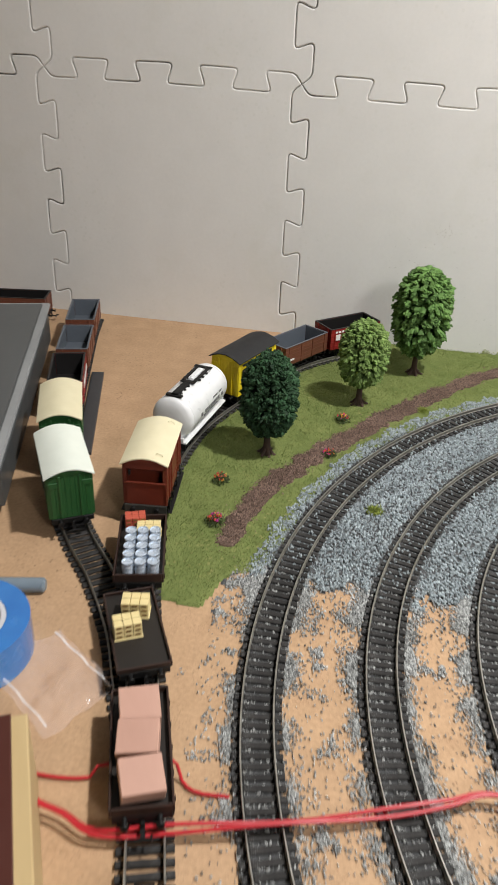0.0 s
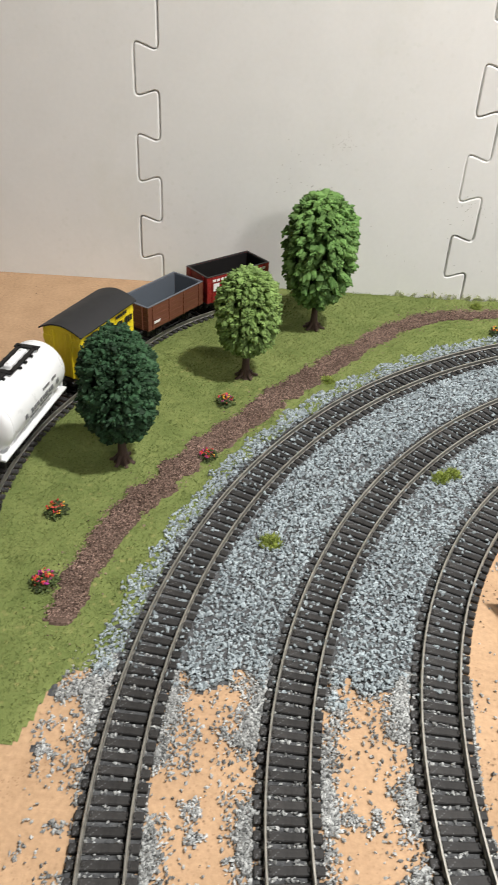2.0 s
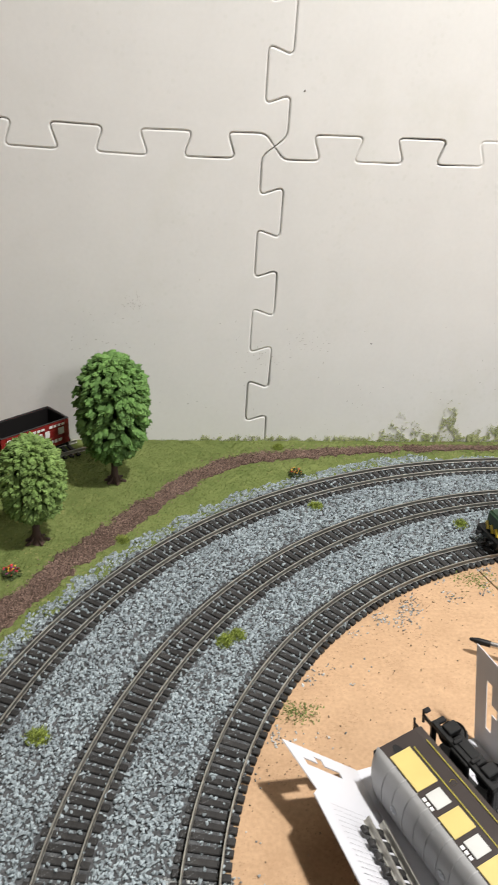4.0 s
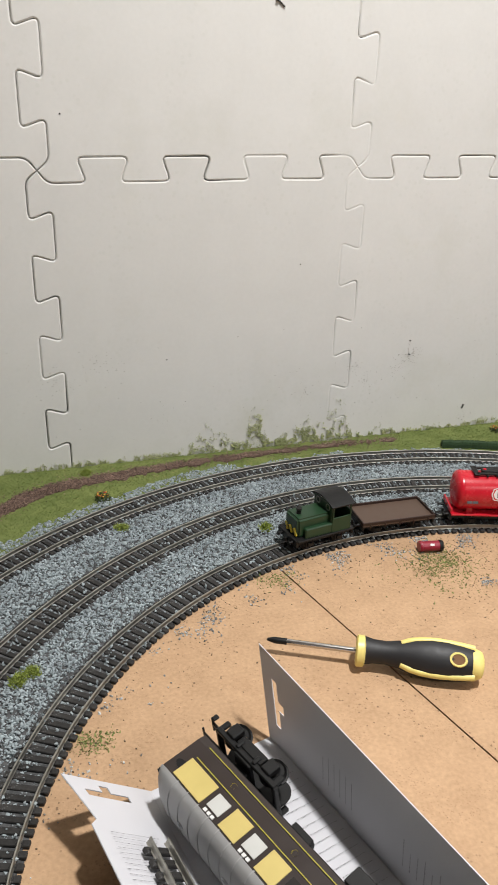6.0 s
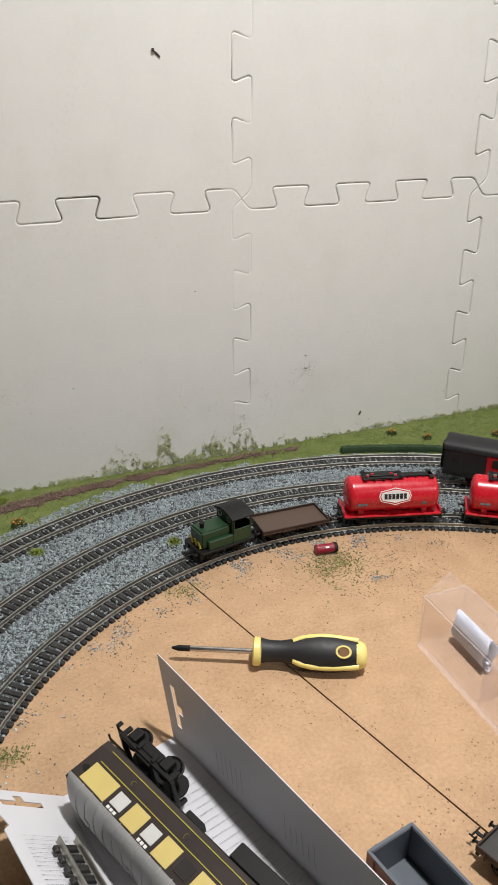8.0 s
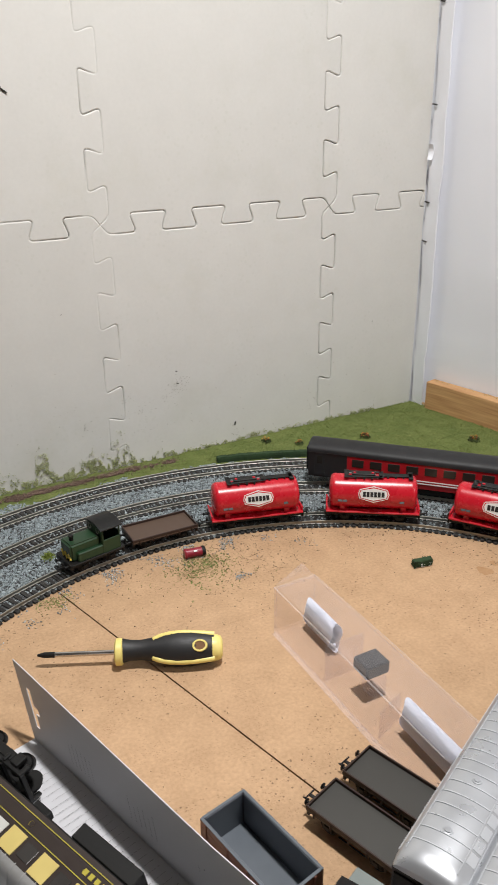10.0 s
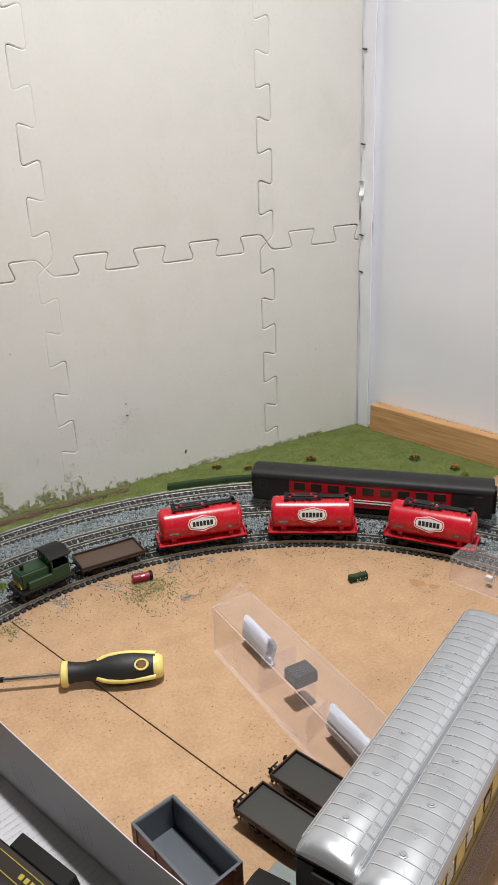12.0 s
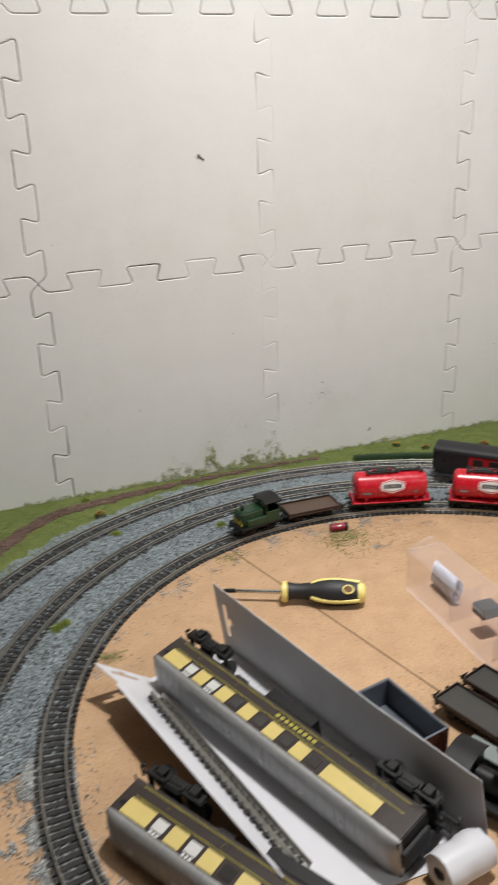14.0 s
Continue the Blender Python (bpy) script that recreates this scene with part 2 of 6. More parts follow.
def seam_line(flip):
    """One puzzle edge from 0 to TILE: eight dovetail steps that start below the line; rounded corners."""
    seg, d, u, c = TILE / 8, 0.0095, 0.0034, 0.0075
    pts = [(0, 0)]
    for k in range(8):
        side = -d if k % 2 == 0 else d
        a = c if k == 0 else k * seg - u
        b = TILE - c if k == 7 else (k + 1) * seg + u
        pts += [(a, side), (b, side)]
    pts.append((TILE, 0))
    out = [pts[0]]
    for p, q, s in zip(pts, pts[1:], pts[2:]):
        p, q, s = Vector(p), Vector(q), Vector(s)
        e = 0.0055
        a, b = q + (p - q).normalized() * e, q + (s - q).normalized() * e
        for t in (0, 0.2, 0.4, 0.6, 0.8, 1):
            w = a.lerp(q, t).lerp(q.lerp(b, t), t)
            out.append((w.x, w.y))
    out.append(pts[-1])
    return [(x, -y) for x, y in out] if flip else out


H_EDGE = seam_line(False)
V_EDGE = [(y, TILE - x) for x, y in seam_line(False)][::-1]


def foam_tile(i, j, parent, cut=None):
    """One tile of the wall, column i and row j, its rim rounded off towards the seams."""
    x0, z0 = i * TILE, SEAM + j * TILE
    low = [(x0 + a, z0 + b) for a, b in H_EDGE]
    high = [(x0 + a, z0 + TILE + b) for a, b in H_EDGE]
    left = [(x0 + a, z0 + b) for a, b in V_EDGE]
    right = [(x0 + TILE + a, z0 + b) for a, b in V_EDGE]
    loop = low[:-1] + right[:-1] + high[::-1][:-1] + left[::-1][:-1]
    if cut is not None:
        top = [p for p in high if p[0] < cut]
        bot = [p for p in low if p[0] < cut]
        loop = bot + [(cut, bot[-1][1])] + [(cut, top[-1][1])] + top[::-1] + left[::-1][1:-1]
    if j == -1:
        loop = [(x, max(z, 0.0005)) for x, z in loop]
        clean = []
        for p in loop:
            if not clean or (Vector(p) - Vector(clean[-1])).length > 1e-5:
                clean.append(p)
        loop = clean
    sag = lambda x, z: float(np.interp(x, [-0.55, -0.40, -0.10, 0.20, 0.50], [0.004, 0.004, -0.0035, 0.001, 0.002])) * min(max(z / SEAM, 0), 1)
    P = [Vector((x, z + sag(x, z) if z > 0.001 else -0.004)) for x, z in loop]
    n = len(P)

    def inset(d, worn=0.0):
        out = []
        for k in range(n):
            a, b = (P[k] - P[k - 1]).normalized(), (P[(k + 1) % n] - P[k]).normalized()
            t = (a + b)
            t = t.normalized() if t.length > 1e-6 else b
            wear = worn * min(max(noise.noise(Vector((P[k].x * 11, P[k].y * 11, 3))) + 0.08, 0.0), 0.6)
            out.append(P[k] + (d + wear) * Vector((-t.y, t.x)))
        return out

    bm = bmesh.new()
    def open_by(p):
        """How far the joint gapes: the one at x = TILE is pressed tight, the others vary along their length."""
        if abs(p.x - TILE) < 0.014:
            return min(max(0.32 + 1.1 * noise.noise(Vector((p.x * 40, p.y * 40, 7))), 0.20), 0.85)
        return min(max(1.05 + 0.9 * noise.noise(Vector((p.x * 14, p.y * 14, 7))), 0.35), 1.6)

    gape = [open_by(p) for p in P]
    shut = [min(max((g - 0.40) / 0.5, 0.0), 1.0) for g in gape]

    def at(k, v, d, y):
        """Where the joint is shut the rims meet; where it gapes they stand apart."""
        q = P[k].lerp(v, max(shut[k], 0.04)) if d < 0.0004 else v
        return bm.verts.new((q.x, y * gape[k] if y < 0.005 else y, q.y))

    rings = [[at(k, v, d, y) for k, v in enumerate(inset(d, w))] for d, y, w in ((0.00016, 0.011, 0.0006), (0.00016, 0.0014, 0.0006), (0.0005, 0.0006, 0.0006), (0.0014, 0.0, 0.0))]
    for a, b in zip(rings, rings[1:]):
        for k in range(n):
            bm.faces.new((a[k], a[(k + 1) % n], b[(k + 1) % n], b[k]))
    bm.faces.new(rings[-1])
    bmesh.ops.recalc_face_normals(bm, faces=bm.faces[:])
    return part("foam_tile", bm, FOAM, parent)


wall_n = part("wall_north", boxes((-0.9, 0.0615, 0.7, 3.6, 0.10, 3.2), bevel=0), PAINT)
tagged(wall_n, "room wall clad with white interlocking foam tiles", "wall", kind="structure")
EAST0, EDIR = Vector((0.6915, 0.0, 0)), Vector((0.2, -0.98, 0))
EROT = math.degrees(math.atan2(EDIR.y, EDIR.x))

bm = bmesh.new()
bmesh.ops.create_grid(bm, x_segments=90, y_segments=40, size=0.5, matrix=Matrix.Translation((0.75, 0, 0.55)) @ Matrix.Rotation(radians(90), 4, "X") @ Matrix.Diagonal((1.7, 1.3, 1, 1)))
for v in bm.verts:
    v.co.y += 0.0014 * noise.noise(Vector((v.co.x * 4, v.co.z * 12, 0))) + 0.0012 * max(0.15, 1 - v.co.z * 4) * noise.noise(Vector((v.co.x * 14, v.co.z * 50, 3)))
back = bmesh.ops.extrude_face_region(bm, geom=bm.faces[:])
for v in back["geom"]:
    if isinstance(v, bmesh.types.BMVert):
        v.co.y += 0.05
bmesh.ops.recalc_face_normals(bm, faces=bm.faces[:])
wall_e = part("wall_east", bm, SHEET, m=pose(EAST0.x, EAST0.y, 0, 0, 0, EROT))
smooth(tagged(wall_e, "white plastic-covered wall with faint wrinkles", "wall", kind="structure"))
# Unseen walls, ceiling and floor, added to close the room and bounce light.
for name, spec in (("wall_west", (-1.75, -1.2, 0.7, 0.1, 2.4, 3.2)), ("wall_south", (-0.2, -2.45, 0.7, 3.4, 0.1, 3.2)), ("wall_south_east", (1.55, -2.0, 0.7, 0.1, 1.2, 3.2))):
    tagged(part(name, boxes(spec, bevel=0), PAINT), "plain unseen wall added to close the room", "wall", kind="structure")
tagged(part("ceiling", boxes((-0.1, -1.2, 1.98, 3.6, 2.8, 0.08), bevel=0), PAINT), "plain grey unseen ceiling added to close the room", "ceiling", kind="structure")
tagged(part("floor", boxes((-0.1, -1.2, -0.9, 3.6, 2.8, 0.1), bevel=0), M("carpet", (0.25, 0.22, 0.2), rough=0.95)), "plain dark unseen floor added to close the room", "floor", kind="structure")

# white strip that closes the corner
bm = bmesh.new()
bmesh.ops.create_grid(bm, x_segments=4, y_segments=60, size=0.5, matrix=Matrix.Diagonal((0.0195, 0.95, 1, 1)))
for v in bm.verts:
    v.co.z = 0.0022 * noise.noise(Vector((v.co.x * 60, v.co.y * 22, 5)))
    v.co.x += 0.0025 * noise.noise(Vector((0, v.co.y * 30, 9)))
back = bmesh.ops.extrude_face_region(bm, geom=bm.faces[:])
for v in back["geom"]:
    if isinstance(v, bmesh.types.BMVert):
        v.co.z += 0.0010
bmesh.ops.recalc_face_normals(bm, faces=bm.faces[:])
strip = part("trim", bm, SHEET, m=Matrix.Translation((0.6828, -0.0118, 0.475)) @ Matrix.Rotation(radians(-87), 4, "Z") @ Matrix.Rotation(radians(90), 4, "X"))
smooth(tagged(strip, "ragged white plastic strip down the wall corner", "trim", kind="structure"))

PIN = M("dark_pin", (0.03, 0.028, 0.026), rough=0.5)
for z in (0.470, 0.366, 0.258, 0.212):
    pin = part("pin", boxes((0, 0, 0, 0.0016, 0.0085, 0.0016), bevel=0.0004), PIN, strip)
    pin.matrix_basis = strip.matrix_basis.inverted() @ pose(0.6800, -0.0045, z, 8, 0, -4)
bm = bmesh.new()
bmesh.ops.create_grid(bm, x_segments=3, y_segments=5, size=0.5, matrix=Matrix.Diagonal((0.006, 0.017, 1, 1)))
for v in bm.verts:
    v.co.z = 0.004 * (v.co.y / 0.0085) ** 2 + 0.001 * noise.noise(v.co * 300)
bmesh.ops.solidify(bm, geom=bm.faces[:], thickness=0.0004)
curl = smooth(part("torn_edge", bm, SHEET, strip, "torn curl of white plastic"))
curl.matrix_basis = strip.matrix_basis.inverted() @ pose(0.6795, -0.0050, 0.315, 90, 0, -60)

# ---- the board and the ground cover ----
C = Vector((0.234, -0.48, 0))
R_OUT = np.interp(np.arange(-40, 216), [-40, 0, 25, 31, 45, 61, 75, 92, 110, 130, 150, 180, 215], [0.470, 0.474, 0.4600, 0.4525, 0.4425, 0.4355, 0.4290, 0.4262, 0.4290, 0.4360, 0.4390, 0.4400, 0.4380])
R_MID = np.interp(np.arange(-40, 216), [-40, 0, 22, 28, 43, 64, 78, 95, 111, 130, 150, 180, 215], [0.398, 0.401, 0.388, 0.384, 0.380, 0.377, 0.3735, 0.3720, 0.3705, 0.3690, 0.3695, 0.3725, 0.3720])
R_INN = np.interp(np.arange(-40, 216), [-40, 0, 26, 31, 39, 52, 66, 80, 95, 106, 120, 130, 145, 160, 180, 215], [0.335, 0.336, 0.328, 0.327, 0.322, 0.315, 0.3085, 0.306, 0.305, 0.3055, 0.308, 0.3095, 0.3105, 0.3105, 0.3075, 0.3065])


def soften(r):
    k = np.exp(-0.5 * (np.arange(-24, 25) / 9.0) ** 2)
    pad = np.concatenate([np.full(24, r[0]), r, np.full(24, r[-1])])
    return np.convolve(pad, k / k.sum(), mode="valid")


EASE = np.interp(np.arange(-40, 216), [-40, 20, 40, 60, 80, 100, 122, 145], [-0.003, -0.0027, -0.0014, 0.0010, 0.0024, 0.0024, 0.0006, 0.0])
R_OUT, R_MID, R_INN = soften(R_OUT + EASE), soften(R_MID + EASE), soften(R_INN + EASE)


def rad(table, deg):
    return float(np.interp(deg, np.arange(-40, 216), table))


def ring(table, a0, a1, step=0.004):
    pts = []
    for d in np.arange(a0, a1 + 0.01, 0.5):
        r = rad(table, d)
        pts.append((C.x + r * math.cos(radians(d)), C.y + r * math.sin(radians(d))))
    return spline(pts, step)


LINE_OUT, LINE_MID, LINE_INN = ring(R_OUT, -30, 212), ring(R_MID, -30, 212), ring(R_INN, -30, 212)
SIDING = spline([(-0.2062, -0.7258), (-0.2201, -0.6785), (-0.2336, -0.6340), (-0.2497, -0.5828), (-0.2743, -0.5160), (-0.2953, -0.4508), (-0.3138, -0.3652), (-0.3136, -0.2665), (-0.2864, -0.1788), (-0.2470, -0.0976), (-0.2001, -0.0464), (-0.1550, -0.0158)])
BRANCH = spline([(-0.2545, -0.5770), (-0.2655, -0.5560), (-0.2761, -0.5342), (-0.2918, -0.5020), (-0.3195, -0.4602), (-0.3466, -0.4276), (-0.3727, -0.3886), (-0.4039, -0.3189), (-0.4376, -0.2275), (-0.4608, -0.1502), (-0.4831, -0.0741), (-0.4966, -0.0178)])


def polar(x, y):
    d = math.degrees(math.atan2(y - C.y, x - C.x))
    return math.hypot(x - C.x, y - C.y), d if d > -60 else d + 360


def siding_x(y):
    return np.interp(y, [p.y for p in SIDING], [p.x for p in SIDING])


def rough_edge(x, y, f=60, a=0.004, seed=0.0):
    return a * noise.noise(Vector((x * f, y * f, seed))) + 0.5 * a * noise.noise(Vector((x * f * 3.1, y * f * 3.1, seed + 4)))


def in_grass(x, y):
    r, d = polar(x, y)
    if d > 208 or d < -10 or y > -0.001:
        return False
    e = rough_edge(x, y, 45, 0.007)
    edge = rad(R_OUT, d) + (0.010 if d < 100 else 0.015) + e
    if r < edge:
        return False
    if x < siding_x(y) + 0.0115 + 0.3 * e and y < -0.02:
        return False
    if x < -0.2 and y > -0.03 and x < -0.26 + 0.3 * e:
        return False
    if x < 0 and y < np.interp(x, [-0.251, -0.247, -0.243, -0.236], [-0.470, -0.462, -0.440, -0.434]) + 0.9 * e:
        return False
    if x > 0.5 and y < -0.235 + 1.5 * e:
        return False
    return x < EAST0.x + (-y) * 0.204 - 0.01


PATH_MID = spline([(-0.2479, -0.3976), (-0.2435, -0.3614), (-0.2283, -0.3170), (-0.1888, -0.2477), (-0.1285, -0.1600), (-0.0760, -0.0915), (-0.0270, -0.0460), (0.035, -0.0300), (0.10, -0.0220), (0.18, -0.0160), (0.26, -0.0150), (0.33, -0.0180)], 0.006)


def in_path(x, y):
    best = min(((x - p.x) ** 2 + (y - p.y) ** 2, i) for i, p in enumerate(PATH_MID))
    w = np.interp(best[1] / len(PATH_MID), [0, 0.3, 0.6, 0.75, 1], [0.0105, 0.012, 0.0095, 0.006, 0.0035])
    return math.sqrt(best[0]) < w - 0.0005 + rough_edge(x, y, 70, 0.0058, 7)


def in_ballast(x, y):
    r, d = polar(x, y)
    if d < -12 or d > 185:
        return False
    e = rough_edge(x, y, 60, 0.005, 2)
    if y < -0.434 + 4.0 * e and x < 0.2:
        return False
    return rad(R_INN, d) - 0.011 + 0.4 * e < r < rad(R_OUT, d) + (0.0175 if d < 100 else 0.0265) + 1.3 * e


def carpet(inside, x0, x1, y0, y1, step, z, lift):
    """A ragged sheet of ground cover over all cells that lie inside, with thickness at its rim."""
    nx, ny = int((x1 - x0) / step), int((y1 - y0) / step)
    keep = {(i, j) for i in range(nx) for j in range(ny) if inside(x0 + (i + 0.5) * step, y0 + (j + 0.5) * step)}
    ids, verts, faces = {}, [], []

    def vert(i, j):
        if (i, j) not in ids:
            ids[i, j] = len(verts)
            x, y = x0 + i * step, y0 + j * step
            rim = any((a, b) not in keep for a in (i - 1, i) for b in (j - 1, j))
            h = 0.0002 if rim else z + lift * noise.noise(Vector((x * 90, y * 90, 0)))
            verts.append((x + 0.3 * step * noise.noise(Vector((x * 400, y * 400, 1))), y + 0.3 * step * noise.noise(Vector((x * 400, y * 400, 8))), h))
        return ids[i, j]

    for i, j in keep:
        faces.append((vert(i, j), vert(i + 1, j), vert(i + 1, j + 1), vert(i, j + 1)))
    return verts, [], faces


# two boards with a fine open joint between them
J0, J1 = Vector((0.1378, -0.190)), Vector((0.2128, -0.4696))
jd = (J1 - J0) / (J1.y - J0.y)


def joint_x(y):
    return J0.x + (y - J0.y) * jd.x


def board(sign):
    g = 0.0006 * sign
    edge = [(joint_x(-0.0002) + g, -0.0002), (joint_x(-1.6) + g, -1.6)]
    out = edge + ([(-1.6, -1.6), (-1.6, -0.0002)] if sign < 0 else [(1.3, -1.6), (1.3, -0.0002)])
    return prism(out, -0.012, 0.0, axis="z")


ground = tagged(new("ground"), "tan fibreboard baseboard of a model railway", "baseboard", kind="structure")
part("panel", board(-1), BOARD, ground)
part("panel", board(1), BOARD, ground)
tagged(part("ground_frame", boxes((-0.15, -0.8, -0.43, 2.8, 1.55, 0.80), bevel=0), PAINT), "plain support below the board", "support", kind="structure")

tagged(smooth(part("grass", carpet(in_grass, -0.36, 0.78, -0.49, 0.0, 0.0017, 0.0014, 0.0010), GRASS)), "short green scatter grass beside the track", "grass", kind="stuff")
tagged(smooth(part("path", carpet(in_path, -0.28, 0.36, -0.43, 0.0, 0.0016, 0.0024, 0.0010), PATHM)), "brown scatter footpath through the grass", "path", kind="stuff")
tagged(smooth(part("ballast_bed", carpet(in_ballast, -0.26, 0.72, -0.47, -0.02, 0.003, 0.0012, 0.0005), BALBASE)), "grey ballast bed under the tracks, darkened for shaded gaps", "ballast", kind="stuff")

def in_bed(x, y):
    """The grit strip under the sleepers where ballast thins out, darkened to imitate shaded gaps."""
    r, d = polar(x, y)
    if d < 150 or d > 213 or y > -0.42:
        return False
    return min(abs(r - rad(t, d)) for t in (R_OUT, R_MID, R_INN)) < 0.0128 + rough_edge(x, y, 120, 0.003, 6)


tagged(smooth(part("track_bed", carpet(in_bed, -0.26, -0.02, -0.76, -0.41, 0.0022, 0.0007, 0.0003), BALBASE)), "dark grey grit between the sleepers, darkened to imitate shade", "ballast", kind="stuff")

# pine batten along the corner
batten = part("batten", boxes((0.26, 0.0085, 0.0185, 0.52, 0.017, 0.037), bevel=0.0008), WOOD, m=pose(0.6788, -0.031, 0.0005, 0, 0, EROT))
tagged(batten, "bare pine batten on edge along the white wall", "batten")


# ---- tracks ----
def sleeper_mesh():
    bm = boxes((0, 0, 0.0014, 0.0037, 0.0262, 0.0023), *[(0, s * 0.0083 + o, 0.0027, 0.0021, 0.0011, 0.0010) for s in (-1, 1) for o in (-0.0013, 0.0013)], bevel=0.00038)
    me = bpy.data.meshes.new("sleeper")
    bm.to_mesh(me)
    bm.free()
    me.materials.append(SLEEPER)
    return me


SLEEPER_ME = sleeper_mesh()
RAIL_PROFILE = [(-0.0006, 0.0023), (0.0006, 0.0023), (0.0006, 0.0026), (0.00025, 0.0030), (0.00025, 0.0044), (0.00048, 0.0047), (0.00048, 0.0056), (0.0003, 0.0058), (-0.0003, 0.0058), (-0.00048, 0.0056), (-0.00048, 0.0047), (-0.00025, 0.0044), (-0.00025, 0.0030), (-0.0006, 0.0026)]


def rail(line, side):
    verts, faces, n = [], [], len(RAIL_PROFILE)
    for i, p in enumerate(line):
        t = tangent(line, i)
        nrm = Vector((-t.y, t.x, 0))
        for u, z in RAIL_PROFILE:
            q = p + nrm * (side * 0.00855 + u)
            verts.append((q.x, q.y, z))
    for i in range(len(line) - 1):
        for k in range(n):
            a, b = i * n + k, i * n + (k + 1) % n
            faces.append((a, b, b + n, a + n))
    faces += [tuple(range(n)), tuple(range((len(line) - 1) * n, len(line) * n))[::-1]]
    return verts, [], faces


def track(label, line, pitch=0.0061, skip=lambda p: False):
    ob = tagged(new("track"), label, "model track", "model railway tracks")
    for side in (-1, 1):
        smooth(part("rail", rail(line, side), RAIL, ob), 30)
    length = sum((q - p).length for p, q in zip(line, line[1:]))
    for k in range(int(length / pitch)):
        p, h = along(line, k * pitch + 0.003)
        if skip(p):
            continue
        s = new("sleeper", SLEEPER_ME)
        s.parent = ob
        s.matrix_basis = pose(p.x, p.y, 0, 0, 0, h + random.uniform(-1.2, 1.2))
    return ob


track("curved model track with dark sleepers, outermost of three", LINE_OUT)
track("curved model track with dark sleepers, between two others", LINE_MID)
track("curved model track with dark sleepers beside bare board", LINE_INN)
track("siding track with dark sleepers along the grass", SIDING)
branch = track("branch siding track with dark sleepers on bare board", BRANCH, skip=lambda p: p.y < -0.572)
branch.location.z = -0.0005

# ---- ballast chips, grass fibres and path grains ----
CHIP_V = np.array([(1, 0.1, 0), (-0.9, -0.2, 0.1), (0.1, 0.8, -0.1), (-0.1, -0.7, 0.1), (0.2, 0.0, 0.65), (-0.1, 0.1, -0.6)])
CHIP_F = np.array([(0, 2, 4), (2, 1, 4), (1, 3, 4), (3, 0, 4), (2, 0, 5), (1, 2, 5), (3, 1, 5), (0, 3, 5)])


def scatter(spots, size, rng, flat=1.0):
    """Small stones at (x, y, z) spots as one mesh."""
    n = len(spots)
    s = np.asarray(spots)
    q = rng.normal(size=(n, 4))
    q /= np.linalg.norm(q, axis=1)[:, None]
    w, x, y, z = q.T
    R = np.stack([1 - 2 * (y * y + z * z), 2 * (x * y - z * w), 2 * (x * z + y * w), 2 * (x * y + z * w), 1 - 2 * (x * x + z * z), 2 * (y * z - x * w), 2 * (x * z - y * w), 2 * (y * z + x * w), 1 - 2 * (x * x + y * y)], 1).reshape(n, 3, 3)
    k = size * rng.uniform(0.55, 1.35, (n, 1, 1)) * rng.uniform(0.7, 1.3, (n, 1, 3))
    V = np.einsum("nij,nkj->nki", R, CHIP_V[None] * k) * np.array([1, 1, flat])
    V = (V + s[:, None, :]).reshape(-1, 3)
    F = (CHIP_F[None] + 6 * np.arange(n)[:, None, None]).reshape(-1, 3)
    return V.tolist(), [], F.tolist()


def on_sleeper(r, d):
    """Whether a spot lies within a track's width, so that chips sink between the sleepers."""
    return min(abs(r - rad(t, d)) for t in (R_OUT, R_MID, R_INN))


def spill(x, y):
    """How thickly chips lie on the bare board around the tracks: 0 to 1."""
    r, d = polar(x, y)
    if y > -0.42 or r < rad(R_INN, d) - 0.0142 or r > rad(R_OUT, d) + 0.045 or d > 212:
        return 0.0
    gap = on_sleeper(r, d)
    if gap < 0.0135:
        return 0.22
    clump = noise.noise(Vector((x * 60, y * 60, 11))) + 0.6 * noise.noise(Vector((x * 160, y * 160, 3)))
    edge = math.exp(-max(gap - 0.0165, 0) / 0.0048)
    near = max(0.0, 1 - abs(y + 0.433) / 0.06)
    return min(edge * (0.48 + 1.2 * noise.noise(Vector((x * 42, y * 42, 31)))) + 0.4 * near * (0.5 + clump) + 0.02 + max(0, 1.5 * clump - 0.45), 1.0)


# Added sheet makes spilt clumps read solid; its dark tone imitates shaded gaps.
tagged(part("grit", carpet(lambda x, y: spill(x, y) > 0.75, -0.29, -0.02, -0.72, -0.415, 0.0016, 0.0006, 0.0003), BALBASE), "grey grit under the spilt ballast, darkened for shade between chips", "ballast", kind="stuff")
rng = np.random.default_rng(4)
spots = []
while len(spots) < 72000:
    d = rng.uniform(-8, 186)
    r = math.sqrt(rng.uniform(0.28 ** 2, 0.50 ** 2))
    x, y = C.x + r * math.cos(radians(d)), C.y + r * math.sin(radians(d))
    if not in_ballast(x, y):
        continue
    gap = on_sleeper(r, d)
    if gap < 0.0140 and rng.random() < 0.58:
        continue
    spots.append((x, y, (0.0030 if rng.random() < 0.10 else rng.uniform(0.0004, 0.0013)) if gap < 0.0145 else rng.uniform(0.0012, 0.0026)))
tagged(part("ballast", scatter(spots, 0.00126, rng), BALLAST), "loose grey granite ballast chips around the tracks", "ballast", kind="stuff")

